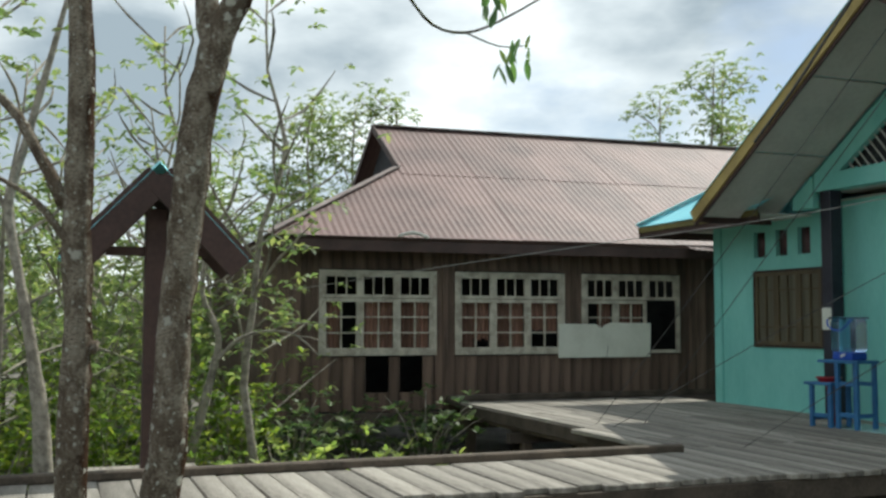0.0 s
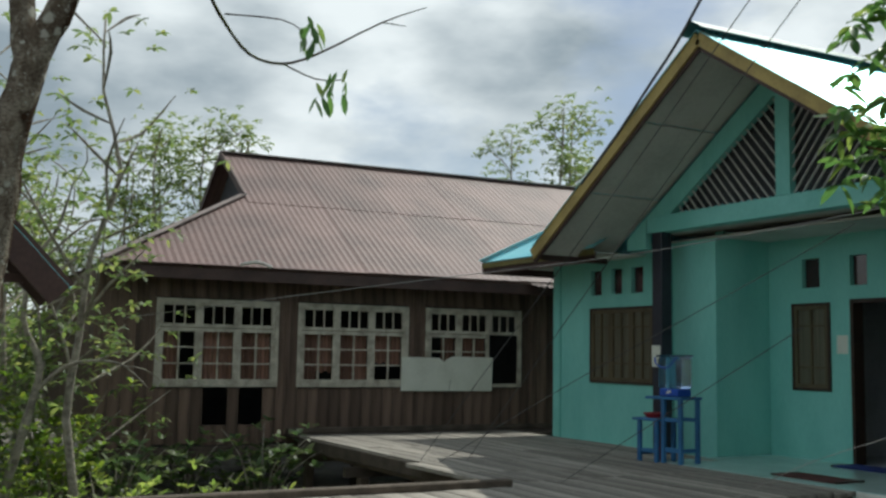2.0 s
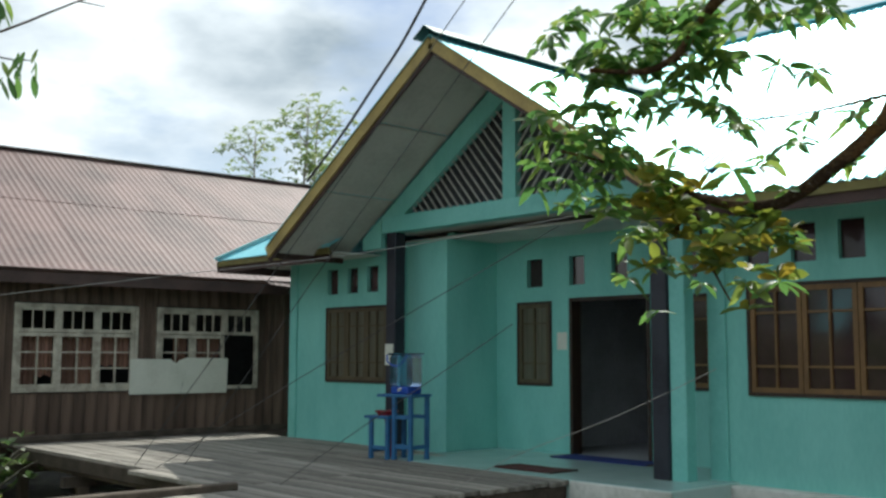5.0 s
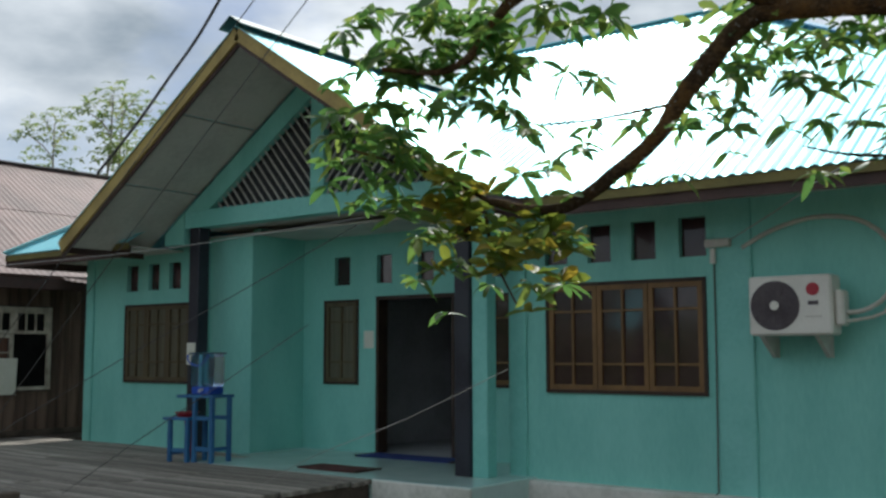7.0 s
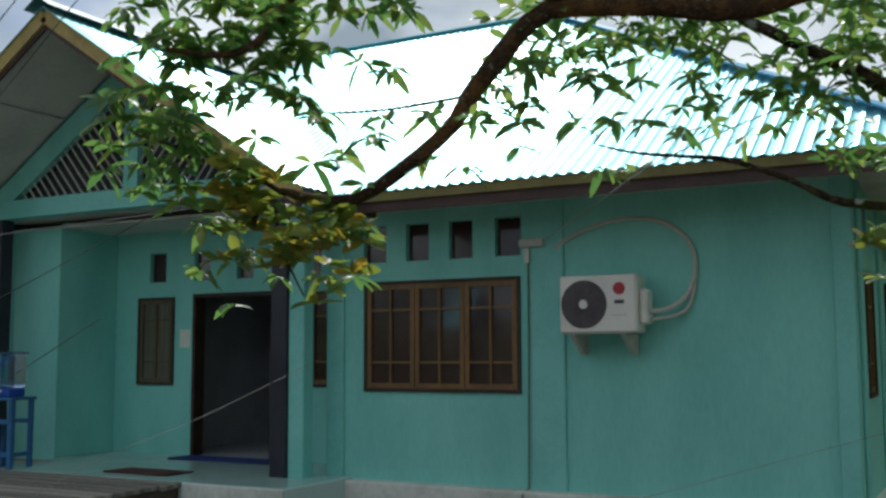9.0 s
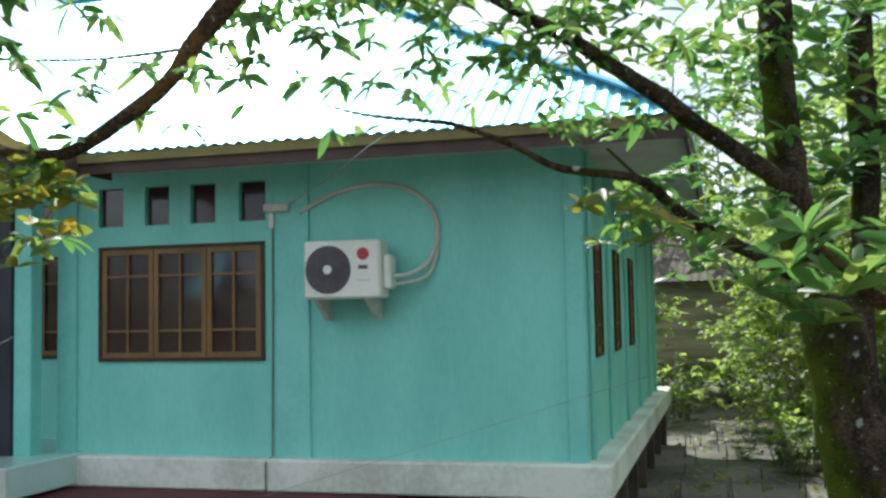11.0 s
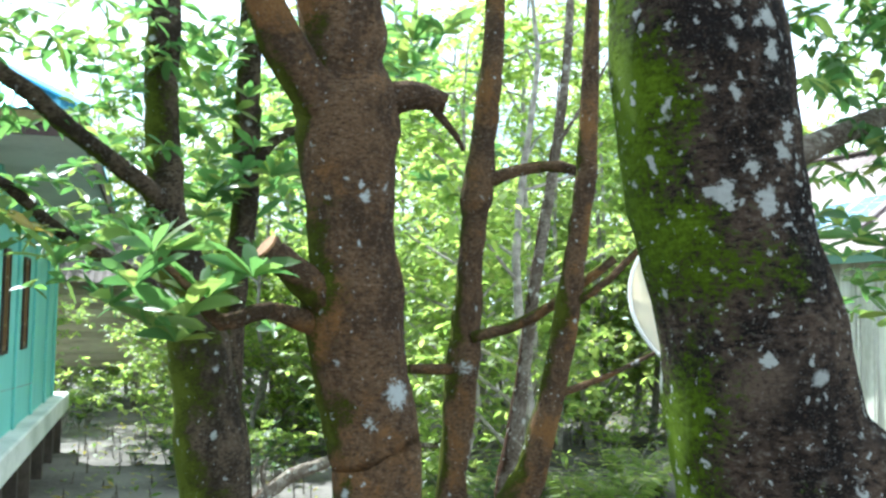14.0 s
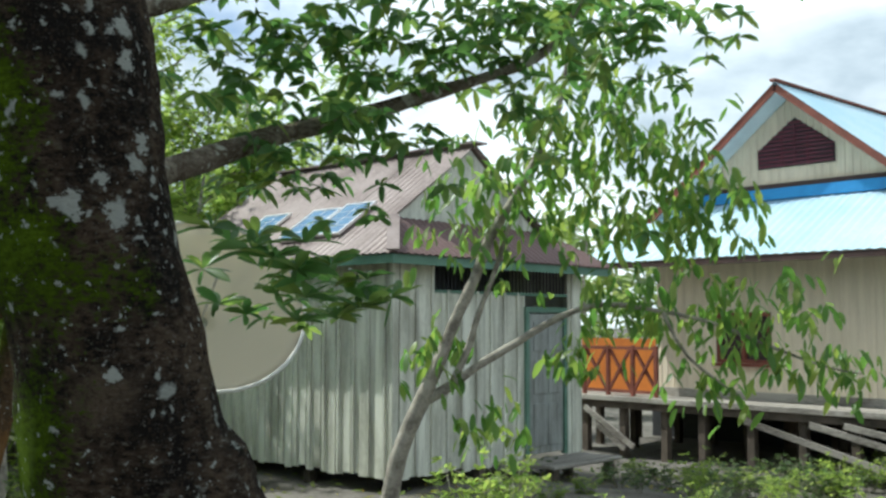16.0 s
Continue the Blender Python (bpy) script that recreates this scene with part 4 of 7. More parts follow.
# ---- old wooden house ----
old = thing("old_wooden_house", "old brown boarded house with a rusty zinc roof", "house", at=(-16.76, 7.5, 0.0), rz=-2.1)
OW = [(-3.40, -1.34), (-1.00, 1.09), (1.43, 3.45)]
wz0, wz1, wzt = 0.73, 2.17, 1.70
rng = np.random.default_rng(4)
plank_mesh = {}


def old_plank(u0, u1, z0, z1):
    key = (round(u1 - u0, 3), round(z1 - z0, 3))
    if key not in plank_mesh:
        bm = box((-0.012, 0, 0), (0.012, key[0] - 0.006, key[1]), 0.004)
        me = bpy.data.meshes.new("wall_board")
        bmesh.ops.recalc_face_normals(bm, faces=bm.faces)
        bm.to_mesh(me)
        bm.free()
        me.materials.append(M_OLDWALL)
        plank_mesh[key] = me
    share("wall_board", plank_mesh[key], old, pose(rng.uniform(-0.004, 0.006), u0, z0, 0, 0, rng.normal(0, 0.25)))


u = -4.3
while u < 5.8:
    w = 0.20
    u1 = min([u + w] + [e for o in OW for e in (o[0] + 0.02, o[1] - 0.02) if e > u + 0.001])
    inside = [o for o in OW if o[0] < (u + u1) / 2 < o[1]]
    if inside:
        old_plank(u, u1, wz1 + 0.02, 2.66)
        hole = -2.60 < (u + u1) / 2 < -1.62 and not -2.2 < (u + u1) / 2 < -2.0
        if not hole:
            old_plank(u, u1, -0.22 + rng.uniform(-0.05, 0.03), wz0 - 0.02)
        else:
            old_plank(u, u1, -0.22, 0.10)
    else:
        old_plank(u, u1, -0.22 + rng.uniform(-0.05, 0.03), 2.66)
    u = u1
# near-black wall and floor carry the shade of the room in their colour
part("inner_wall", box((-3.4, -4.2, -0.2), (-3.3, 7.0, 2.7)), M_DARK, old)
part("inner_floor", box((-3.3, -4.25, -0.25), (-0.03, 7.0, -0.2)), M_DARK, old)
part("end_wall", box((-8.0, -4.32, -0.22), (-0.02, -4.28, 2.66)), M_OLDWALL, old)
part("end_wall", box((-8.0, 8.0, -0.22), (-0.02, 8.04, 2.66)), M_OLDWALL, old)
part("sill_beam", box((-0.05, -4.35, -0.42), (0.06, 6.2, -0.24), 0.01), M_BEAM, old)
for y in np.arange(-4.2, 6.2, 1.45):
    part("stilt", box((-0.1, y - 0.07, -1.25), (0.04, y + 0.07, -0.42)), M_BEAM, old)
for y in (-4.3, -1.18, 1.25, 3.7):
    part("corner_batten", box((0.014, y - 0.05, -0.2), (0.035, y + 0.05, 2.62), 0.004), M_OLDWALL, old)
part("wall_plate", box((-0.02, -4.35, 2.56), (0.04, 6.0, 2.66), 0.006), M_BROWN, old)


def old_window(a, b, missing=False):
    win = part("window", wall_with_holes("x", -0.03, 0.075, a, b, wz0, wz1, [(a + 0.06, wz0 + 0.06, b - 0.06, wz1 - 0.06)]), M_OLDWIN, old, "flaking cream painted window frame")
    step = (b - a - 0.12) / 3
    for k in range(3):
        u0, u1 = a + 0.06 + k * step, a + 0.06 + (k + 1) * step
        g = 0.055
        # upper light with three panes
        third = (u1 - u0 - 2 * g) / 3
        if not (missing and k == 2):
            part("top_light", wall_with_holes("x", -0.015, 0.045, u0, u1, wzt + 0.005, wz1 - 0.062, [(u0 + g + i * third + 0.01, wzt + 0.06, u0 + g + (i + 1) * third - 0.01, wz1 - 0.11) for i in range(3)]), M_OLDWIN, win)
            half, row = (u1 - u0 - 2 * g) / 2, (wzt - wz0 - 0.06 - 2 * g) / 3
            holes = [(u0 + g + i * half + 0.012, wz0 + 0.06 + g + j * row + 0.012, u0 + g + (i + 1) * half - 0.012, wz0 + 0.06 + g + (j + 1) * row - 0.012) for i in range(2) for j in range(3)]
            part("casement", wall_with_holes("x", -0.015, 0.045, u0, u1, wz0 + 0.062, wzt - 0.005, holes), M_OLDWIN, win)
            for i in range(2):
                if rng.random() < 0.93:
                    hc = rng.uniform(0.5, 0.8) if rng.random() < 0.25 else 0.97
                    ua = u0 + g + i * half
                    bm = bmesh.new()
                    n = 10
                    cols = [(-0.10 + 0.015 * math.sin(q * 1.9 + k), ua + half * q / n) for q in range(n + 1)]
                    zt, zb = wzt - 0.02, wzt - 0.02 - hc * (wzt - wz0)
                    lo, hi2 = [bm.verts.new((x, y, zb + 0.02 * math.sin(y * 40))) for x, y in cols], [bm.verts.new((x, y, zt)) for x, y in cols]
                    for q in range(n):
                        bm.faces.new((lo[q], lo[q + 1], hi2[q + 1], hi2[q]))
                    r = bmesh.ops.extrude_face_region(bm, geom=list(bm.faces))
                    bmesh.ops.translate(bm, vec=(-0.006, 0, 0), verts=[v for v in r["geom"] if isinstance(v, bmesh.types.BMVert)])
                    part("curtain", bm, M_OLDCURT, win, "faded rust red curtain")
        else:
            part("top_light", wall_with_holes("x", -0.015, 0.045, u0, u1, wzt + 0.005, wz1 - 0.062, [(u0 + g + i * third + 0.01, wzt + 0.06, u0 + g + (i + 1) * third - 0.01, wz1 - 0.11) for i in range(3)]), M_OLDWIN, win)
    return win


for i, (a, b) in enumerate(OW):
    old_window(a, b, i == 2)
board = thing("white_board", "white board with a broken edge fixed across the window", "board", at=(-16.64, 0, 0), rz=-2.1)
bm = bmesh.new()
outline = [(0.95, 0.66), (2.80, 0.66), (2.82, 1.28), (2.00, 1.29), (1.86, 1.24), (1.80, 1.18), (1.70, 1.26), (0.95, 1.27)]
fr, bk = [bm.verts.new((0.0, y, z)) for y, z in outline], [bm.verts.new((-0.015, y, z)) for y, z in outline]
bm.faces.new(fr), bm.faces.new(bk[::-1])
for i in range(len(outline)):
    j = (i + 1) % len(outline)
    bm.faces.new((fr[i], fr[j], bk[j], bk[i]))
part("panel", bm, M_BOARD, board)
board.matrix_basis = old.matrix_basis @ pose(0.065, 0, 0)
part("crack", bar((0.003, 1.90, 0.66), (0.003, 1.94, 0.86), 0.006, 0.004), M_DARK, board)
# its roof: a hip with a small gable at the end; eave, then slope
OE, OS, OZ = 0.60, 0.60, 2.70
RX = -3.90
RZ = OZ + OS * (OE - RX)
y_hip, y_gab = -4.35, -1.47
HS = 2.62                      # run of the hip
notch = OZ + OS * HS
nx = OE - HS
ko = math.sqrt(1 + OS * OS)
FULL = (OE - RX) * ko
cols = 7
y_edges = np.linspace(y_gab, 9.2, cols + 1)
for k in range(cols):
    a, w = y_edges[k], y_edges[k + 1] - y_edges[k] + (0.04 if k < cols - 1 else 0)
    for j, (s0, s1) in enumerate(((0.0, 0.54), (0.52, 1.0))):
        part("roof_sheet", slope_sheet((OE, a, OZ + 0.012 * j + 0.006 * (k % 2)), (0, 1, 0), (-1, 0, OS), w, lambda u, s1=s1: FULL * s1 + 0.03 * math.sin(a * 7), 0.125, 0.0035, foot=lambda u, s0=s0: FULL * s0), M_RUST, old, "faded brown corrugated zinc sheet")
part("roof_sheet", slope_sheet((OE, y_hip, OZ), (0, 1, 0), (-1, 0, OS), y_gab - y_hip + 0.03, lambda u: u / (y_gab - y_hip) * HS * ko, 0.125, 0.0035), M_RUST, old, "faded brown corrugated zinc sheet")
ky = (notch - OZ) / (y_gab - y_hip)
WID = 2 * (OE - RX)
part("roof_sheet", slope_sheet((2 * RX - OE, y_hip, OZ), (1, 0, 0), (0, 1, ky), WID, lambda u: min(u, WID - u, HS) / HS * (y_gab - y_hip) * math.sqrt(1 + ky * ky), 0.125, 0.0035), M_RUST, old)
part("roof_sheet", slope_sheet((2 * RX - OE, y_hip, OZ), (0, 1, 0), (1, 0, OS), 9.2 - y_hip, lambda u: min(u / (y_gab - y_hip) * HS * ko, FULL) if u < y_gab - y_hip else FULL, 0.125, 0.0035), M_RUST, old)
# dark triangle painted as the shade in the open gable
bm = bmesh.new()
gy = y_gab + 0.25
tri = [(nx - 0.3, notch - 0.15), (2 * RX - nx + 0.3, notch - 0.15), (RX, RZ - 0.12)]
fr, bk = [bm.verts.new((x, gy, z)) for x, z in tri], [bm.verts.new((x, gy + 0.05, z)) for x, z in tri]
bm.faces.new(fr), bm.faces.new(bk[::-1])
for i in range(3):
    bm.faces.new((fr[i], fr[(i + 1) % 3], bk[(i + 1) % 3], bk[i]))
part("gablet", bm, M_DARK, old, "open end gable, its shade a dark sheet")
part("verge_board", bar((nx + 0.05, y_gab - 0.02, notch - 0.02), (RX, y_gab - 0.02, RZ - 0.02), 0.03, 0.14), M_BROWN, old)
part("verge_board", bar((2 * RX - nx, y_gab - 0.02, notch - 0.02), (RX, y_gab - 0.02, RZ - 0.02), 0.03, 0.14), M_BROWN, old)
part("hip_cap", bar((OE, y_hip, OZ + 0.03), (nx, y_gab, notch + 0.03), 0.16, 0.02), M_FLASH, old, "worn brown hip flashing")
part("ridge_cap", bar((RX, y_gab - 0.03, RZ + 0.03), (RX, 9.2, RZ + 0.03), 0.24, 0.025), M_FLASH, old, "worn brown ridge flashing")
part("fascia", box((OE - 0.10, y_hip + 0.05, OZ - 0.24), (OE - 0.06, 6.2, OZ - 0.05), 0.005), M_BROWN, old, "dark brown eave board")
part("eave_soffit", box((0.04, y_hip + 0.1, OZ - 0.10), (OE - 0.1, 6.2, OZ - 0.08)), M_BROWN, old)
part("torn_sheet", tube([(OE + 0.02, -2.2, OZ + 0.02, 0.03), (OE + 0.12, -1.95, OZ + 0.07, 0.035), (OE + 0.10, -1.7, OZ + 0.0, 0.03)], 6), M_GREY, old, "curled torn zinc edge")
for k in range(5):
    a, b = 3.3 + k * 0.42, 3.3 + k * 0.42 + 0.40
    part("loose_sheet", corrugated([(OE + 0.15, a, OZ - 0.08 - 0.03 * (k % 2)), (OE + 0.15, b, OZ - 0.10 - 0.02 * (k % 3)), (OE - 0.35, b, OZ + 0.10), (OE - 0.35, a, OZ + 0.10)], 0.125, 0.016), M_SHEDROOF, old)

# ---- deck and walkway ----
deck = thing("deck", "weathered grey plank deck before the house", "deck")
walkway = thing("walkway", "weathered grey plank walkway with a low kerb beam", "walkway")
for y0, y1 in ((6.22, 6.34), (8.0, 8.1), (9.9, 10.0)):
    part("joist", box((-15.6, y0, -0.26), (-7.45, y1, -0.052)), M_BEAM, deck)
for x0 in (-15.5, -13.4, -11.4, -9.3, -7.55):
    part("cross_beam", box((x0 - 0.05, 6.0, -0.40), (x0 + 0.05, 10.2, -0.262)), M_BEAM, deck)
    for y0 in (6.28, 8.2):
        part("post", box((x0 - 0.07, y0 - 0.07, -1.3), (x0 + 0.07, y0 + 0.07, -0.405), 0.01), M_BEAM, deck)
part("edge_beam", box((-7.42, 3.0, -0.24), (-7.36, 9.05, -0.052), 0.006), M_BEAM, deck)
part("edge_beam", box((-15.62, 6.14, -0.20), (-9.1, 6.20, -0.03), 0.006), M_BEAM, deck)
part("back_plank", box((-16.75, 6.3, -0.10), (-15.66, 11.8, -0.05), 0.006), M_BEAM, deck)
part("kerb", box((-16.68, 6.3, -0.045), (-16.56, 11.6, 0.045), 0.01), M_BEAM, deck)
part("kerb", box((-9.06, -7.0, 0.0), (-8.94, 5.95, 0.075), 0.012), M_BEAM, walkway, "dark mossy kerb beam")
for x0 in (-8.85, -7.55):
    part("joist", box((x0 - 0.05, -7.0, -0.24), (x0 + 0.05, 5.95, -0.052)), M_BEAM, walkway)
    for y0 in np.arange(-6.5, 6, 1.9):
        part("post", box((x0 - 0.06, y0 - 0.06, -1.3), (x0 + 0.06, y0 + 0.06, -0.245)), M_BEAM, walkway)
step = thing("landing", "small pale plank landing beside the walkway", "landing")
for k in range(4):
    part("plank", box((-9.9 + 0.21 * k, 0.05, -0.05), (-9.9 + 0.21 * k + 0.20, 1.25, -0.01), 0.005), M_PLANK, step)
for x0 in (-9.85, -9.15):
    part("post", box((x0 - 0.05, 0.4, -1.3), (x0 + 0.05, 0.5, -0.052)), M_BEAM, step)

# ---- roofed sign post ----
kiosk = thing("roofed_post", "dark wooden post with a little pitched roof", "post", at=(-9.45, 0.82, 0.0), rz=0)
part("post", box((-0.09, -0.09, -1.1), (0.09, 0.09, 2.3), 0.01), M_BROWN, kiosk)
part("tie_beam", box((-0.04, -0.42, 1.88), (0.04, 0.45, 1.96), 0.006), M_BROWN, kiosk)
for s in (-1, 1):
    part("rafter_board", bar((0.30 + 0.004 * s, 0, 2.55), (0.30 + 0.004 * s, s * 0.72, 1.78), 0.26, 0.03, (1, 0, 0)), M_BROWN, kiosk, "dark brown bargeboard")
    part("rafter_board", bar((-0.30 + 0.004 * s, 0, 2.55), (-0.30 + 0.004 * s, s * 0.72, 1.78), 0.26, 0.03, (1, 0, 0)), M_BROWN, kiosk)
    part("roof_sheet", corrugated([(-0.38, s * 0.80, 1.84), (0.32, s * 0.80, 1.84), (0.32, 0, 2.69), (-0.38, 0, 2.69)], 0.12, 0.01), M_ZINC, kiosk)
part("apex_block", box((0.24, -0.12, 2.36), (0.28, 0.12, 2.58), 0.004), M_BROWN, kiosk)
part("ridge_cap", cyl((-0.42, 0, 2.64), (0.42, 0, 2.64), 0.08, sides=10), M_BROWN, kiosk)

# ---- whitewashed shed ----
shed = thing("shed", "whitewashed board shed with a rusty zinc roof", "shed", at=(9.32, 10.98, -0.556), rz=5)
SW, SD, SH = 4.05, 4.4, 2.82
DX0, DX1, DH = 2.74, 3.62, 2.12   # the door
rs = np.random.default_rng(17)
n = 27
for k in range(n):
    w = SW / n
    a, b = k * w, (k + 1) * w - 0.007
    if DX0 - 0.08 < (a + b) / 2 < DX1 + 0.08:
        continue
    top = SH - 0.42 if 0.75 < (a + b) / 2 < 3.7 else SH
    part("wall_board", box((a, -0.012 - 0.008 * (k % 2), rs.uniform(-0.05, 0.02)), (b, 0.01, top), 0.004), M_SHEDW, shed)
n = 29
for k in range(n):
    w = SD / n
    part("wall_board", box((-0.012 - 0.008 * (k % 2), k * w, rs.uniform(-0.06, 0.02)), (0.01, (k + 1) * w - 0.007, SH), 0.004), M_SHEDW, shed)
for k in range(15):
    part("batten", box((-0.042, 0.10 + k * 0.29, 0.0), (-0.021, 0.145 + k * 0.29, SH), 0.003), M_SHEDW, shed)
for k in range(14):
    x = 0.09 + k * 0.30
    if x < DX0 - 0.15 or x > DX1 + 0.12:
        part("batten", box((x, -0.042, 0.0), (x + 0.045, -0.021, SH - 0.42 if 0.75 < x < 3.7 else SH), 0.003), M_SHEDW, shed)
part("vent_rail", box((0.72, -0.04, SH - 0.46), (3.72, 0.0, SH - 0.42), 0.004), M_GREEN, shed, "faded green rail under the open grille")
for k in range(36):
    part("grille_bar", box((0.78 + k * 0.082, -0.01, SH - 0.42), (0.795 + k * 0.082, 0.005, SH)), M_DARK, shed)
# dark sheet put in for the shade behind the grille
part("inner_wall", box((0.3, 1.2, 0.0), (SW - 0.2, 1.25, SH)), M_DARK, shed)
part("back_wall", box((0.0, SD, 0.0), (SW, SD + 0.03, SH)), M_SHEDW, shed)
part("end_wall", box((SW - 0.03, 0.02, 0.0), (SW, SD, SH)), M_SHEDW, shed)
part("corner_post", box((SW - 0.22, -0.05, -0.1), (SW + 0.02, 0.02, SH), 0.006), M_SHEDW, shed)
part("corner_post", box((-0.06, -0.06, -0.02), (0.05, 0.0, SH), 0.006), M_SHEDW, shed)
door = part("door", box((DX0 + 0.03, -0.04, 0.05), (DX1 - 0.03, 0.0, DH - 0.02), 0.006), M_DOORW, shed, "grey washed panelled door")
dm = (DX0 + DX1) / 2
for z0, z1 in ((0.16, 0.78), (0.92, 1.42), (1.55, 1.98)):
    for x0, x1 in ((DX0 + 0.12, dm - 0.03), (dm + 0.03, DX1 - 0.12)):
        part("door_panel", box((x0, -0.058, z0), (x1, -0.041, z1), 0.008), M_DOORW, door)
part("door_frame", wall_with_holes("y", -0.06, 0.07, DX0 - 0.07, DX1 + 0.07, 0.0, DH + 0.08, [(DX0 + 0.01, 0.0, DX1 - 0.01, DH)]), M_GREEN, shed, "faded green door frame")
part("doorstep", box((2.35, -0.80, -0.06), (4.05, -0.06, -0.01), 0.01), M_PLANK, shed)
for x, y in ((2.5, -0.65), (3.9, -0.65), (0.1, 0.1), (1.8, 0.1), (3.9, 0.1), (0.1, 1.7), (0.1, 3.3)):
    part("stilt", box((x - 0.06, y - 0.06, -0.5), (x + 0.06, y + 0.06, -0.065)), M_BEAM, shed)
x0, x1, y0, y1, ze = -0.45, SW + 0.40, -0.45, SD + 0.40, SH
part("fascia", box((x0 + 0.05, y0 + 0.05, ze - 0.13), (x1 - 0.05, y0 + 0.08, ze - 0.014)), M_GREEN, shed, "faded green eave board")
part("fascia", box((x0 + 0.05, y0 + 0.081, ze - 0.13), (x0 + 0.08, y1, ze - 0.014)), M_GREEN, shed)
part("eave_soffit", box((x0 + 0.081, y0 + 0.081, ze - 0.03), (-0.05, y1, ze - 0.016)), M_SHEDW, shed)
part("eave_soffit", box((-0.049, y0 + 0.081, ze - 0.03), (x1 - 0.06, -0.065, ze - 0.016)), M_SHEDW, shed)
hip, pitch = 0.78, 0.70
kk = math.sqrt(1 + pitch * pitch)
half = (x1 - x0) / 2
ridge = ze + pitch * half
cuts = [0.0, hip, 1.9, 3.1, y1 - y0]
for a, b in zip(cuts, cuts[1:]):
    reach = (lambda u: u * kk) if a == 0.0 else (lambda u: half * kk)
    part("roof_sheet", slope_sheet((x0, y0 + a, ze + 0.005 * a), (0, 1, 0), (1, 0, pitch), b - a + 0.03, reach, 0.125, 0.012), M_SHEDROOF, shed, "rusting corrugated zinc sheet")
part("roof_sheet", slope_sheet((x1, y0, ze), (0, 1, 0), (-1, 0, pitch), y1 - y0, lambda u: u * kk if u < hip else half * kk, 0.125, 0.012), M_SHEDROOF, shed)
part("roof_sheet", slope_sheet((x0, y0, ze), (1, 0, 0), (0, 1, pitch), x1 - x0, lambda u: min(u, x1 - x0 - u, hip) * kk, 0.125, 0.012), M_RUST, shed, "red brown corrugated zinc sheet")
part("hip_cap", bar((x0, y0, ze + 0.03), (x0 + hip, y0 + hip, ze + pitch * hip + 0.03), 0.16, 0.02), M_SHEDROOF, shed, "pale worn hip flashing")
part("ridge_cap", bar((x0 + half, y0 + hip - 0.1, ridge + 0.03), (x0 + half, y1, ridge + 0.03), 0.28, 0.025), M_SHEDROOF, shed)
bm = bmesh.new()
gy, gz = y0 + hip + 0.10, ze + pitch * hip
pts = [(x0 + hip + 0.05, gz - 0.05), (x1 - hip - 0.05, gz - 0.05), (x0 + half, ridge - 0.06)]
fr, bk = [bm.verts.new((x, gy, z)) for x, z in pts], [bm.verts.new((x, gy + 0.04, z)) for x, z in pts]
bm.faces.new(fr), bm.faces.new(bk[::-1])
for i in range(3):
    bm.faces.new((fr[i], fr[(i + 1) % 3], bk[(i + 1) % 3], bk[i]))
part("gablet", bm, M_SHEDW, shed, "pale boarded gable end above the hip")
slope = math.degrees(math.atan(pitch))
for y, u in ((0.98, 0.40), (1.62, 0.33), (2.75, 0.33)):
    pv = thing("solar_panel", "framed blue solar panel lying on the zinc roof", "solar panel", "panels on the shed roof")
    pv.matrix_basis = shed.matrix_basis @ pose(x0 + u, y, ze + pitch * u + 0.045, 0, -slope, 0)
    part("cell_sheet", box((0, 0, 0.005), (0.80, 0.55, 0.03)), M_SOLAR, pv)
    for a, b in (((-0.03, -0.03, 0), (0.0, 0.58, 0.04)), ((0.80, -0.03, 0), (0.83, 0.58, 0.04)), ((0.0, -0.03, 0), (0.80, 0.0, 0.04)), ((0.0, 0.55, 0), (0.80, 0.58, 0.04)), ((0.0, 0.27, 0.031), (0.80, 0.28, 0.034))):
        part("rail", box(a, b), M_ALU, pv)
    for k in range(1, 4):
        part("rail", box((0.2 * k - 0.004, 0.0, 0.031), (0.2 * k + 0.004, 0.55, 0.034)), M_ALU, pv)

# ---- satellite dish ----
dish = thing("satellite_dish", "large pale mesh satellite dish on a pole", "satellite dish", at=(5.17, 8.44, 1.40))
bm = bmesh.new()
R, N = 0.80, 32
aim = Vector((-0.25, -0.80, 0.50)).normalized()
q = aim.to_track_quat("Z", "Y").to_matrix().to_4x4()
rings = [[bm.verts.new(q @ Vector((r * math.cos(a), r * math.sin(a), 0.30 * (r / R) ** 2))) for a in np.linspace(0, 2 * math.pi, N + 1)[:-1]] for r in np.linspace(0.06, R, 8)]
for r0, r1 in zip(rings, rings[1:]):
    for i in range(N):
        bm.faces.new((r0[i], r0[(i + 1) % N], r1[(i + 1) % N], r1[i]))
r = bmesh.ops.extrude_face_region(bm, geom=list(bm.faces))
bmesh.ops.translate(bm, vec=-aim * 0.012, verts=[v for v in r["geom"] if isinstance(v, bmesh.types.BMVert)])
part("reflector", bm, M_DISH, dish, smooth=True)
part("rim", tube([(*(q @ Vector((R * math.cos(a), R * math.sin(a), 0.30))), 0.016) for a in np.linspace(0, 2 * math.pi, 41)], 6, steps=1), M_GREY, dish)
for a in np.linspace(0, 2 * math.pi, 9)[:-1]:
    part("rib", tube([(*(q @ Vector((r * math.cos(a), r * math.sin(a), 0.30 * (r / R) ** 2 - 0.02))), 0.01) for r in np.linspace(0.06, R, 5)], 5, steps=1), M_GREY, dish)
part("pole", cyl((0.0, 0.05, -2.25), (0.0, 0.02, -0.02), 0.045, sides=12), M_GREY, dish)
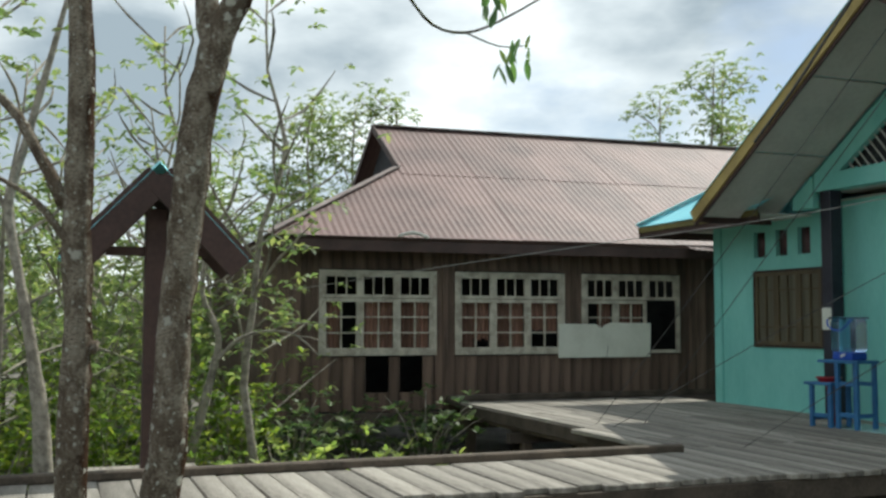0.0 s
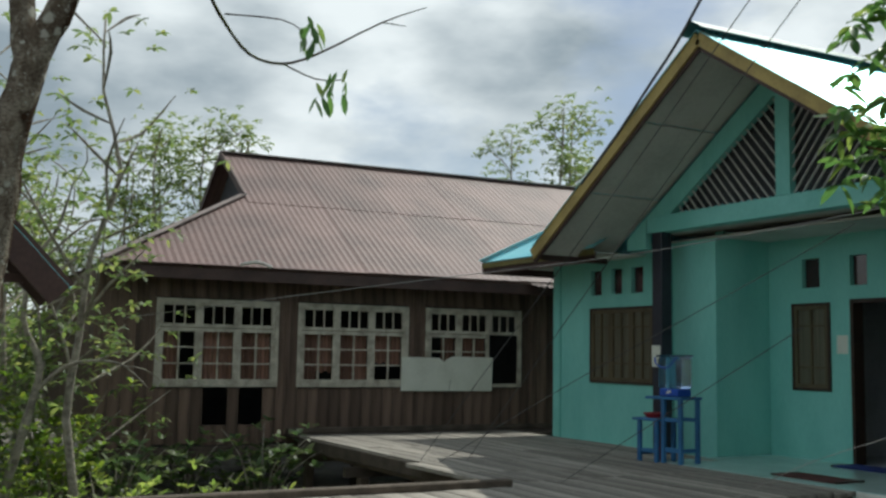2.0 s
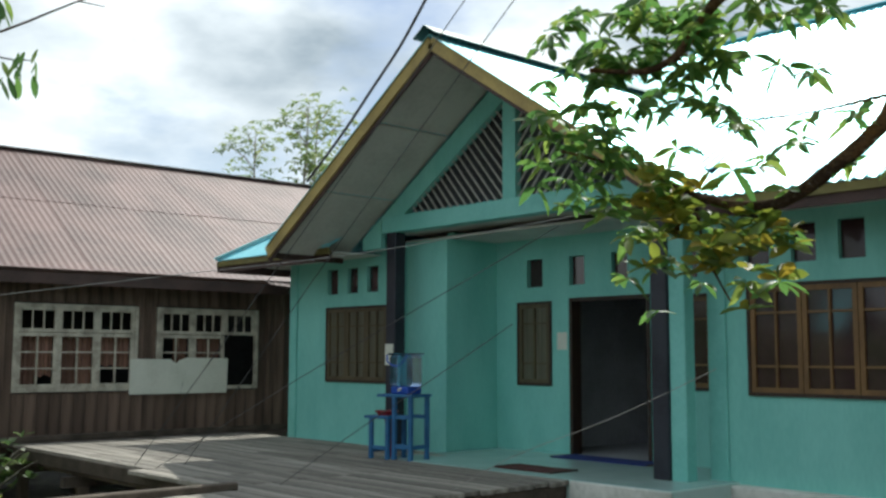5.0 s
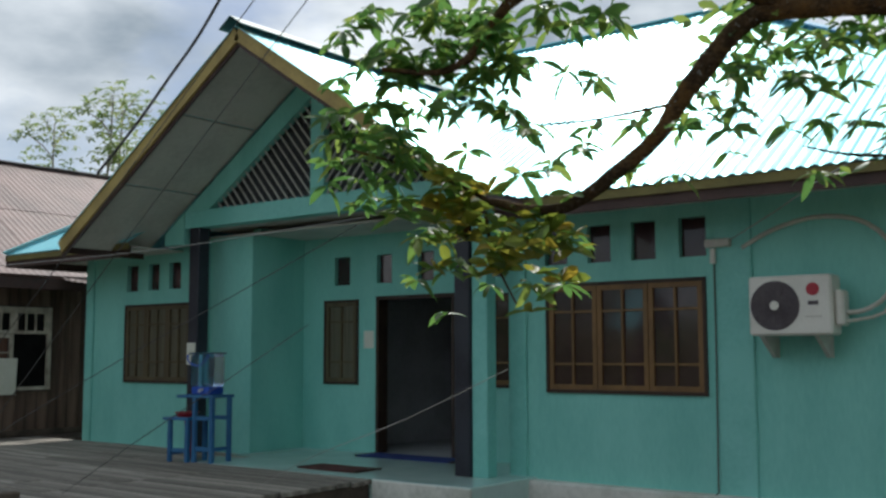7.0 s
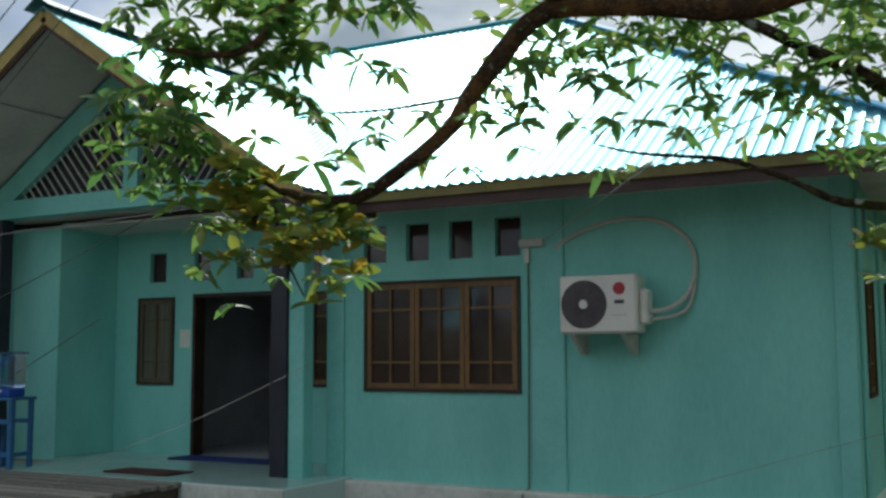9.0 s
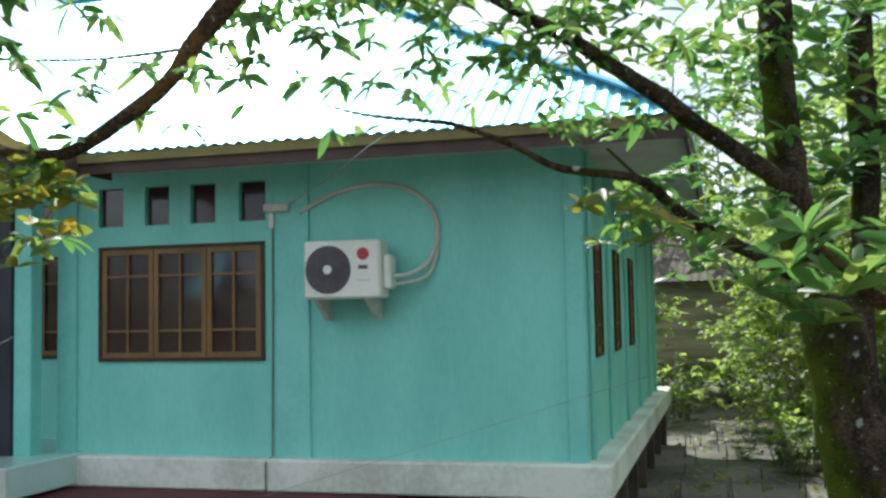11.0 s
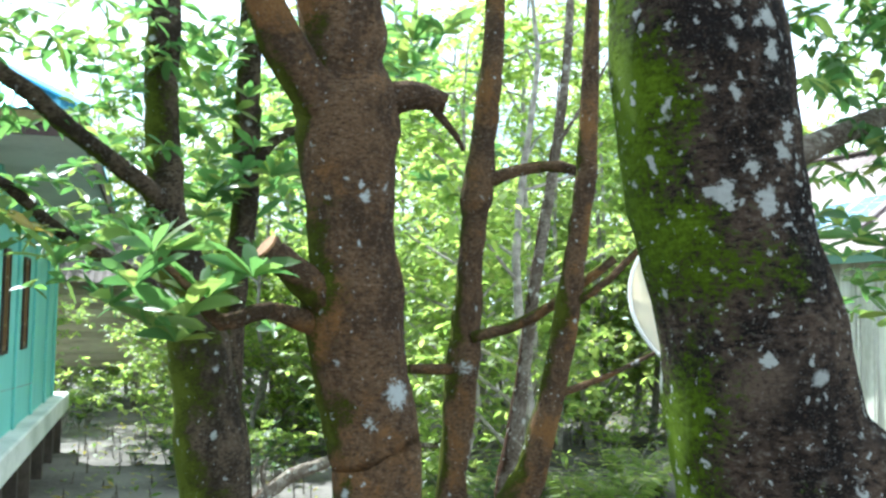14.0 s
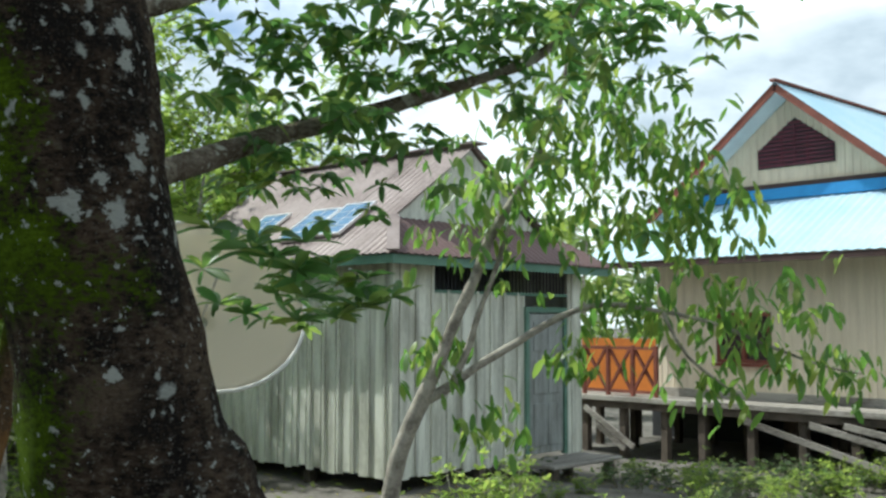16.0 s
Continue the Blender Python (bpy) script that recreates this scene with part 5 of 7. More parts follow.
part("feed_arm", tube([(*(q @ Vector((0, 0, 0.02))), 0.012), (*(q @ Vector((0, 0, 0.75))), 0.012)], 6, steps=1), M_GREY, dish)

# ---- cream house on stilts ----
cream = thing("stilt_house", "cream boarded house on timber stilts with a pale blue roof", "house", at=(18.0, 13.57, 0.06), rz=-90)
HW = 8.0
GCX = 2.70
WX0, WX1, WZ0, WZ1 = 1.74, 2.87, 0.62, 1.56
part("wall", wall_with_holes("y", 0.0, 0.10, 0.38, HW, -0.05, 2.9, [(WX0, WZ0, WX1, WZ1)]), M_CREAM, cream)
for k2 in range(3, 53):
    x = k2 * 0.15
    part("cover_strip", box((x, -0.010, -0.05), (x + 0.014, 0.0, WZ0 - 0.07 if WX0 - 0.08 < x < WX1 + 0.08 else 2.85)), M_CREAM, cream)
part("side_wall", box((0.38, 0.1, -0.05), (0.48, 7.0, 2.9)), M_CREAM, cream)
part("plinth_board", box((0.38, -0.03, -0.05), (HW, -0.011, 0.10), 0.004), M_PLANK, cream)
wm = (WX0 + WX1) / 2
win = part("window", wall_with_holes("y", -0.03, 0.12, WX0, WX1, WZ0, WZ1, [(WX0 + 0.07, WZ0 + 0.07, wm - 0.035, WZ1 - 0.07), (wm + 0.035, WZ0 + 0.07, WX1 - 0.07, WZ1 - 0.07)]), M_REDWOOD, cream, "red brown window frame")
part("pane", box((WX0 + 0.04, 0.04, WZ0 + 0.04), (WX1 - 0.04, 0.05, WZ1 - 0.04)), M_PANE, win)
part("sill", box((WX0 - 0.06, -0.12, WZ0 - 0.06), (WX1 + 0.06, -0.031, WZ0 - 0.003), 0.006), M_REDWOOD, win)
part("deck_edge", box((-1.9, -0.92, -0.16), (HW, 0.1, -0.055), 0.01), M_PLANK, cream)
part("deck_beam", box((-1.9, -0.86, -0.30), (HW, -0.78, -0.162), 0.006), M_BEAM, cream)
rs = np.random.default_rng(23)
for x in np.arange(-1.7, HW, 0.92):
    for y in (-0.7, 0.7, 2.2):
        o = rs.uniform(-0.12, 0.12)
        part("stilt", box((x + o - 0.07, y - 0.07, -1.6), (x + o + 0.07, y + 0.07, -0.31 if y < 0 else -0.165)), M_BEAM, cream)
# dark sheet added behind the stilts for the shade under the house
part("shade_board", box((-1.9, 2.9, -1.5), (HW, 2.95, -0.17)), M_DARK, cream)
# unseen floor carried back so that it shades the ground below
part("floor_boards", box((-1.9, 0.11, -0.155), (HW, 7.0, -0.06)), M_PLANK, cream)
for x, z, x2, z2 in ((2.9, -0.34, 5.6, -1.02), (4.1, -0.32, 6.6, -0.85), (4.7, -0.30, 6.9, -0.66), (-0.7, -0.30, 0.5, -1.0), (-0.4, -0.62, 0.3, -1.05)):
    part("brace", bar((x, -0.98, z), (x2, -0.98, z2), 0.05, 0.10), M_PLANK, cream, "pale slanting timber brace")
gpk, gs = 5.84, 0.80
sheet_x = (-0.95, 1.6, 4.0, HW + 0.5)
for a, b in zip(sheet_x, sheet_x[1:]):
    part("skirt_roof", corrugated([(a, -0.98, 2.55), (b + 0.03, -0.98, 2.55), (b + 0.03, 1.2, 3.78), (a + (0.7 if a < 0 else 0.0), 1.2, 3.78)], 0.19, 0.012), M_SKYZINC, cream, "pale blue zinc roof sheet")
part("eave_board", box((-0.85, -0.96, 2.42), (HW + 0.4, -0.93, 2.535)), M_BROWN, cream)
part("flashing", box((-0.2, 1.08, 3.76), (HW, 1.16, 3.97)), M_BLUEFLASH, cream, "bright blue flashing")
GH = 2.55
gable_bm = bmesh.new()
pts = [(GCX - GH, 3.80), (GCX + GH, 3.80), (GCX, gpk - 0.08)]
fr, bk = [gable_bm.verts.new((x, 1.2, z)) for x, z in pts], [gable_bm.verts.new((x, 1.3, z)) for x, z in pts]
gable_bm.faces.new(fr), gable_bm.faces.new(bk[::-1])
for i in range(3):
    gable_bm.faces.new((fr[i], fr[(i + 1) % 3], bk[(i + 1) % 3], bk[i]))
part("gable", gable_bm, M_CREAM, cream)
for k2 in range(-15, 16):
    x = GCX + 0.15 * k2
    part("cover_strip", box((x, 1.188, 4.07), (x + 0.012, 1.2, max(4.1, gpk - 0.12 - gs * abs(x - GCX)))), M_CREAM, cream)
part("gable_rail", box((GCX - GH, 1.13, 3.98), (HW, 1.19, 4.07)), M_BROWN, cream)
VX, VZ = GCX + 0.08, 4.38
bm = bmesh.new()
outline = [(VX - 0.80, VZ), (VX + 0.80, VZ), (VX + 0.80, VZ + 0.36), (VX, VZ + 0.94), (VX - 0.80, VZ + 0.36)]
fr, bk = [bm.verts.new((x, 1.175, z)) for x, z in outline], [bm.verts.new((x, 1.187, z)) for x, z in outline]
bm.faces.new(fr), bm.faces.new(bk[::-1])
for i in range(5):
    j = (i + 1) % 5
    bm.faces.new((fr[i], fr[j], bk[j], bk[i]))
M_LOUVRE = mat("maroon_louvre", (0.13, 0.028, 0.045), (0.08, 0.018, 0.03), 0.6, 3.0, 30.0, 0.1)
# dark sheet painted as the shade between the louvres
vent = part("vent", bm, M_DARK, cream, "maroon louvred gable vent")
for k2 in range(11):
    z = VZ + 0.02 + 0.08 * k2
    h = 0.78 if z < VZ + 0.32 else 0.78 * (VZ + 0.92 - z) / 0.58
    if h > 0.05:
        part("louvre", box((VX - h, 1.145, z), (VX + h, 1.174, z + 0.045)), M_LOUVRE, vent)
for x in (-0.27, 0.0, 0.27):
    part("mullion", box((VX + x - 0.015, 1.135, VZ), (VX + x + 0.015, 1.144, VZ + 0.80 - abs(x) * 0.7)), M_LOUVRE, vent)
M_WHITEWOOD = mat("white_verge_paint", (0.66, 0.72, 0.74), (0.54, 0.60, 0.62), 0.6, 2.0, 20.0, 0.05)
for s in (-1, 1):
    L = 3.1
    part("bargeboard", bar((GCX, 0.62, gpk), (GCX + s * L, 0.62, gpk - L * gs), 0.04, 0.15), M_REDWOOD, cream, "red brown bargeboard")
    part("roof_sheet", corrugated([(GCX + s * L, 0.58, gpk - L * gs + 0.09), (GCX + s * L, 8.0, gpk - L * gs + 0.09), (GCX, 8.0, gpk + 0.09), (GCX, 0.58, gpk + 0.09)], 0.19, 0.014), M_SKYZINC, cream)
    part("verge_soffit", bar((GCX + 0.02 * s, 0.91, gpk - 0.07), (GCX + s * (L - 0.1), 0.91, gpk - (L - 0.1) * gs - 0.07), 0.54, 0.02), M_WHITEWOOD, cream, "white painted verge soffit")
part("ridge_cap", box((GCX - 0.07, 0.52, gpk + 0.10), (GCX + 0.07, 8.0, gpk + 0.15), 0.01), M_REDWOOD, cream)
orange = thing("veranda_railing", "red brown crossed veranda railing before an orange panel", "railing", at=(17.20, 13.66, 0.005), rz=-90)
part("panel", box((-1.5, 0.82, 0.0), (0.37, 0.86, 1.10)), M_ORANGE, orange, "bright orange panel")
for x in (-0.75, -0.15, 0.45, 1.0):
    part("post", box((x - 0.035, -0.035, 0.0), (x + 0.035, 0.035, 0.98)), M_REDWOOD, orange)
for z in (0.06, 0.90):
    part("rail", box((-0.75, -0.025, z), (1.0, 0.025, z + 0.06)), M_REDWOOD, orange)
for x in (-0.72, -0.12, 0.48):
    part("cross", bar((x, 0, 0.12), (x + 0.50, 0, 0.90), 0.05, 0.05), M_REDWOOD, orange)
    part("cross", bar((x + 0.50, 0.03, 0.12), (x, 0.03, 0.90), 0.05, 0.05), M_REDWOOD, orange)

# ---- boarded hut beyond the house ----
# warm board brown with sunlight painted in, as the hut stands shaded
M_HUT = mat("sunlit_brown_board", (0.36, 0.285, 0.185), (0.20, 0.155, 0.10), 0.85, 2.0, 30.0, 0.3, stretch=(0.4, 3, 3), per_object=0.2)
hut = thing("boarded_hut", "weathered horizontally boarded hut on stilts among trees", "hut", at=(-0.2, 27.0, 0.0))
for k2 in range(12):
    part("wall_board", box((-1.2, -0.02 - 0.006 * (k2 % 2), 0.1 + k2 * 0.17), (4.2, 0.01, 0.1 + k2 * 0.17 + 0.165), 0.004), M_HUT, hut)
part("roof_sheet", corrugated([(-1.6, -0.6, 2.1), (4.6, -0.6, 2.1), (4.6, 2.2, 3.4), (-1.6, 2.2, 3.4)], 0.19, 0.014), M_BEAM, hut)
for x in (-1.0, 0.6, 2.2, 3.9):
    part("stilt", box((x - 0.07, 0.02, -1.2), (x + 0.07, 0.16, 0.1)), M_BEAM, hut)
side = thing("timber_platform", "old grey timber platform among the trees", "platform", at=(-19.5, -1.6, 0.0))
for k2 in range(7):
    part("plank", box((-1.5 + 0.22 * k2, -2.5, 0.28), (-1.5 + 0.22 * k2 + 0.21, 1.0, 0.32)), M_PLANK, side)
for x in (-1.3, -0.1):
    for y in (-2.2, 0.7):
        part("post", box((x - 0.06, y - 0.06, -1.2), (x + 0.06, y + 0.06, 0.28)), M_BEAM, side)

# ---- trees that stand near ----
def trunk_tree(name, label, rows, material, limbs=(), sides=14, knobs=0.22, group="near trees", limb_bark=None):
    tree = thing(name, label, "tree", group, at=(rows[0][0], rows[0][1], -1.1))
    off = np.array([rows[0][0], rows[0][1], -1.1, 0])
    rows = [(rows[0][0] - 1.0 * (rows[1][0] - rows[0][0]), rows[0][1], -1.15, rows[0][3] * 1.25)] + list(rows)
    part("trunk", tube([np.array(r) - off for r in rows], sides, knobs, 4, seed=len(name) + rows[0][0]), material, tree, smooth=True)
    for l in limbs:
        part("limb", tube([np.array(r) - off for r in l], 8, 0.25, 3, seed=l[0][0]), limb_bark or material, tree, smooth=True)
    tree["off"] = [float(v) for v in off[:3]]
    return tree


def foliage(tree, clumps, size, count, material, seed, name="crown", width=0.42, up=0.5, droop=0.25):
    r = np.random.default_rng(seed)
    off = np.array(list(tree["off"]))
    rows = []
    for c in clumps:
        rows += rosette(r, np.array(c[:3]) - off, size * (c[3] if len(c) > 3 else 1.0), count + int(r.integers(-2, 3)), up, width, droop, broad_leaf)
    return broad_leaves(name, material, tree, rows)


def around(seed, lines, per, spread):
    """Clump places scattered along limbs given as rows of points."""
    r = np.random.default_rng(seed)
    out = []
    for l in lines:
        l = [np.array(p[:3], float) for p in l]
        for a, b in zip(l, l[1:]):
            for _ in range(per):
                out.append(a + (b - a) * r.random() + r.normal(0, spread, 3))
    return out


trunk_tree("slim_tree", "slim grey barked tree with lichen beside the walkway", [(-7.29, 0.13, 0.05, 0.105), (-7.23, 0.13, 0.81, 0.104), (-7.20, 0.15, 1.30, 0.092), (-7.15, 0.12, 1.93, 0.099), (-7.12, 0.13, 2.3, 0.09), (-7.07, 0.12, 3.05, 0.083), (-7.0, 0.05, 4.6, 0.07), (-6.95, 0.0, 6.5, 0.04)], M_GREYBARK,
    [[(-7.18, 0.05, 2.05, 0.05), (-7.2, -0.12, 2.4, 0.04), (-7.22, -0.35, 2.75, 0.03), (-7.2, -0.8, 2.95, 0.02)], [(-7.16, 0.05, 1.85, 0.03), (-7.2, -0.15, 2.1, 0.02), (-7.2, -0.4, 2.25, 0.012)], [(-7.2, 0.18, 1.15, 0.05), (-7.17, 0.27, 1.13, 0.045)]])
trunk_tree("slim_tree", "slim leaning grey barked tree that forks above the walkway", [(-6.88, 0.64, 0.05, 0.119), (-6.83, 0.70, 0.48, 0.117), (-6.77, 0.72, 1.2, 0.107), (-6.70, 0.77, 1.91, 0.109), (-6.62, 0.84, 2.62, 0.109), (-6.55, 0.94, 3.12, 0.10), (-6.45, 1.10, 3.5, 0.088), (-6.2, 1.5, 4.8, 0.06)], M_GREYBARK,
    [[(-6.56, 0.92, 3.05, 0.09), (-6.6, 0.86, 3.35, 0.08), (-6.62, 0.80, 4.2, 0.06), (-6.7, 0.6, 6.0, 0.03)]])
T3 = trunk_tree("slim_tree", "thin pale crooked tree beyond the walkway", [(-10.26, -0.06, -0.3, 0.10), (-10.23, -0.11, 0.5, 0.076), (-10.22, -0.21, 1.13, 0.056), (-10.22, -0.33, 1.76, 0.045), (-10.21, -0.43, 2.34, 0.045), (-10.16, -0.36, 2.7, 0.04), (-10.07, -0.22, 3.23, 0.035), (-10.0, 0.1, 4.6, 0.02)], M_PALEBARK,
    [[(-10.21, -0.43, 2.3, 0.03), (-10.3, -0.7, 2.9, 0.025), (-10.3, -0.8, 4.2, 0.015)]])
foliage(T3, around(5, [[(-10.2, 0.1, 2.6), (-10.0, 0.2, 4.6)], [(-10.3, -0.8, 2.8), (-10.3, -0.8, 4.4)]], 16, 0.28), 0.13, 7, M_LEAFWOOD, 6)

rowsA = [(1.57, 5.06, 0.6, 0.18), (1.55, 5.06, 0.83, 0.18), (1.5, 5.06, 1.05, 0.185), (1.47, 5.05, 1.27, 0.19), (1.45, 5.05, 1.45, 0.205), (1.45, 5.04, 1.56, 0.174), (1.43, 5.03, 1.80, 0.174), (1.41, 5.02, 2.04, 0.20), (1.40, 5.02, 2.2, 0.205), (1.38, 5.01, 2.38, 0.174), (1.36, 5.0, 2.6, 0.164), (1.3, 5.0, 3.6, 0.14), (1.2, 4.9, 5.5, 0.08)]
brA = [(1.33, 4.95, 2.15, 0.10), (1.10, 4.88, 2.42, 0.085), (0.9, 4.8, 2.75, 0.075), (0.3, 4.85, 2.85, 0.062), (-0.52, 4.84, 2.69, 0.055), (-0.89, 4.71, 2.71, 0.05), (-1.29, 4.56, 2.71, 0.045), (-1.48, 4.51, 2.53, 0.042), (-1.62, 4.5, 2.38, 0.04), (-1.70, 4.46, 2.24, 0.037), (-1.88, 4.41, 2.09, 0.032), (-2.07, 4.36, 1.97, 0.026), (-2.23, 4.26, 1.96, 0.022), (-2.34, 4.18, 1.99, 0.018), (-2.42, 4.13, 1.92, 0.014), (-2.44, 4.12, 1.84, 0.010)]
brA2 = [(-1.20, 4.58, 2.73, 0.03), (-1.68, 4.27, 2.92, 0.028), (-2.06, 4.02, 2.81, 0.024), (-2.24, 4.03, 2.70, 0.02), (-2.32, 3.99, 2.58, 0.018), (-2.44, 3.92, 2.52, 0.014), (-2.63, 3.79, 2.54, 0.01)]
TA = trunk_tree("mangrove_tree", "stout rusty brown mangrove trunk with moss and a cut stub", rowsA, M_RUSTBARK,
    [brA, brA2, [(1.32, 4.98, 1.42, 0.07), (1.17, 4.93, 1.55, 0.06), (1.08, 4.90, 1.62, 0.055)], [(1.50, 5.02, 2.2, 0.07), (1.66, 5.0, 2.27, 0.06), (1.80, 4.98, 2.24, 0.04)], [(1.72, 5.0, 2.26, 0.025), (1.84, 4.98, 2.12, 0.015), (1.88, 4.98, 2.05, 0.008)],
     [(1.30, 5.02, 1.32, 0.05), (1.10, 4.95, 1.38, 0.035), (0.92, 4.9, 1.33, 0.03), (0.80, 4.86, 1.45, 0.018), (0.68, 4.8, 1.56, 0.01)], [(-2.34, 4.18, 1.99, 0.01), (-2.50, 4.0, 2.10, 0.008), (-2.75, 3.74, 2.2, 0.005)],
     [(-2.36, 4.16, 1.95, 0.008), (-2.30, 4.13, 1.75, 0.006), (-2.2, 4.15, 1.55, 0.004)], [(-1.62, 4.5, 2.38, 0.008), (-1.9, 4.33, 2.32, 0.006), (-2.1, 4.2, 2.3, 0.004)]], 20, 0.22)
part("cut_face", cyl((1.081 - 1.57, 4.901 - 5.06, 1.619 + 1.1), (1.072 - 1.57, 4.898 - 5.06, 1.626 + 1.1), 0.052, sides=14), mat("freshly_cut_wood", (0.36, 0.20, 0.09), (0.24, 0.12, 0.05), 0.85, 8.0, 60.0, 0.3), TA, "pale orange sawn end of the stub")
clA = [(-2.84, 3.68, 2.24), (-2.73, 3.77, 2.15), (-2.57, 3.87, 2.17), (-2.62, 3.80, 2.24), (-2.45, 3.97, 2.03), (-2.55, 3.93, 1.83), (-2.45, 4.02, 1.69), (-2.29, 4.11, 1.81), (-2.14, 4.21, 1.81), (-2.03, 4.29, 1.81), (-2.58, 3.8, 2.66), (-2.49, 3.91, 2.38), (-2.33, 4.01, 2.38), (-2.15, 4.15, 2.28), (-1.97, 4.28, 2.19), (-2.09, 4.21, 2.1), (-2.17, 4.1, 2.54), (-1.89, 4.3, 2.47), (-1.77, 4.4, 2.28), (-1.42, 4.64, 2.36), (-1.13, 4.85, 2.27), (-1.01, 4.93, 2.27), (-1.21, 4.76, 2.45), (-0.75, 5.07, 2.59), (-0.82, 5.03, 2.46)]
clA += around(11, [[(-2.60, 3.8, 2.58), (-2.3, 4.0, 2.72), (-2.0, 4.1, 2.85), (-1.6, 4.35, 2.95)]], 9, 0.11)
clA += around(10, [[(-2.75, 3.75, 2.62), (-2.45, 3.95, 2.75), (-2.1, 4.1, 2.78)], [(-2.8, 3.7, 2.3), (-2.5, 3.9, 2.2)]], 9, 0.10)
clA += around(15, [[(-1.55, 4.5, 2.40), (-1.35, 4.6, 2.60), (-1.0, 4.75, 2.80), (-0.2, 4.9, 2.85), (0.6, 4.9, 2.95)]], 6, 0.15)
clA += [tuple(np.array(c) + d) for c in clA for d in np.random.default_rng(19).normal(0, 0.12, (2, 3))]
foliage(TA, clA, 0.112, 6, M_LEAF, 12, up=0.1, droop=0.45, width=0.36)
foliage(TA, around(13, [[(-2.50, 3.95, 1.95), (-2.3, 4.1, 1.80), (-2.05, 4.28, 1.82)], [(-2.35, 4.05, 1.92), (-2.25, 4.12, 1.62)]], 16, 0.09), 0.12, 7, M_LEAFY, 14, "yellow_leaves")
foliage(TA, ([(0.86, 4.88, 1.42), (0.75, 4.82, 1.52), (0.66, 4.8, 1.58), (0.9, 4.85, 1.28), (0.78, 4.8, 1.35), (1.0, 4.85, 1.6), (0.60, 4.75, 1.45), (0.7, 4.75, 1.25), (1.02, 4.8, 1.5), (0.5, 4.7, 1.5)] + [(0.28, 5.5, 1.56), (0.41, 5.5, 1.61), (0.58, 5.5, 1.68), (0.67, 5.5, 1.73), (0.72, 5.51, 1.63), (0.58, 5.51, 1.53), (0.5, 5.52, 1.39), (0.72, 5.52, 1.39), (0.84, 5.52, 1.43), (0.38, 5.5, 1.48), (0.77, 5.53, 1.24), (0.23, 5.5, 1.44), (0.65, 5.52, 1.31), (0.97, 5.52, 1.48), (1.04, 5.52, 1.53)])[::2], 0.23, 11, M_LEAF, 16, "low_leaves", 0.27, 0.7)
foliage(TA, around(17, [[(1.6, 5.0, 3.6), (1.0, 4.9, 4.2), (1.6, 4.9, 5.2)]], 90, 0.5), 0.14, 7, M_LEAF, 18, "high_crown")

rowsE = [(1.03, 6.6, 0.3, 0.185), (1.01, 6.58, 0.67, 0.186), (0.93, 6.55, 1.1, 0.164), (0.83, 6.52, 1.51, 0.127), (0.74, 6.5, 1.81, 0.112), (0.71, 6.48, 2.11, 0.097), (0.68, 6.46, 2.41, 0.089), (0.67, 6.44, 2.71, 0.089), (0.67, 6.42, 3.08, 0.086), (0.6, 6.4, 4.5, 0.06)]
brB = [(0.70, 6.45, 1.92, 0.06), (0.60, 6.29, 2.01, 0.05), (0.30, 5.99, 2.19, 0.045), (0.13, 5.83, 2.32, 0.04), (-0.06, 5.67, 2.43, 0.036), (-0.24, 5.51, 2.54, 0.032), (-0.44, 5.35, 2.64, 0.027), (-0.8, 5.2, 2.85, 0.02)]
brB2 = [(0.76, 6.4, 1.45, 0.035), (0.52, 6.09, 1.58, 0.032), (0.26, 5.91, 1.72, 0.03), (0.11, 5.76, 1.85, 0.026), (0.0, 5.62, 1.92, 0.022), (-0.32, 5.53, 1.97, 0.019), (-0.46, 5.49, 2.04, 0.017), (-0.60, 5.44, 2.11, 0.014), (-0.79, 5.39, 2.18, 0.012), (-0.94, 5.35, 2.2, 0.01), (-1.18, 5.28, 2.23, 0.007), (-1.35, 5.23, 2.28, 0.004)]
TE = trunk_tree("mangrove_tree", "mossy brown mangrove trunk with long side branches", rowsE, M_BROWNBARK, [brB, brB2, [(0.02, 5.65, 1.92, 0.01), (-0.12, 5.6, 2.06, 0.006)]], 16, 0.2)
clE = around(21, [[(-0.15, 5.6, 2.5), (-0.5, 5.35, 2.7), (-1.0, 5.2, 2.85), (-1.5, 5.1, 2.9)], [(0.3, 6.0, 2.5), (-0.2, 5.6, 2.85)], [(0.5, 6.1, 2.2), (0.6, 6.2, 2.9)]], 20, 0.17)
clE += around(22, [[(0.1, 5.75, 2.15), (-0.3, 5.5, 2.35), (-0.9, 5.3, 2.45)]], 7, 0.10) + around(23, [[(0.25, 5.9, 2.0), (0.02, 5.65, 1.78)]], 9, 0.08) + around(20, [[(0.55, 6.1, 1.75), (0.35, 5.9, 1.9)]], 12, 0.14)
clE += [tuple(np.array(c) + d) for c in clE for d in np.random.default_rng(28).normal(0, 0.12, (1, 3))]
foliage(TE, clE, 0.11, 6, M_LEAF, 24, up=0.2, droop=0.4, width=0.36)
foliage(TE, [(-0.22, 5.5, 1.78), (-0.12, 5.5, 1.80), (0.0, 5.5, 1.76), (0.18, 5.6, 1.7), (0.3, 5.7, 1.62)], 0.15, 8, M_LEAFY, 25, "pale_leaves")
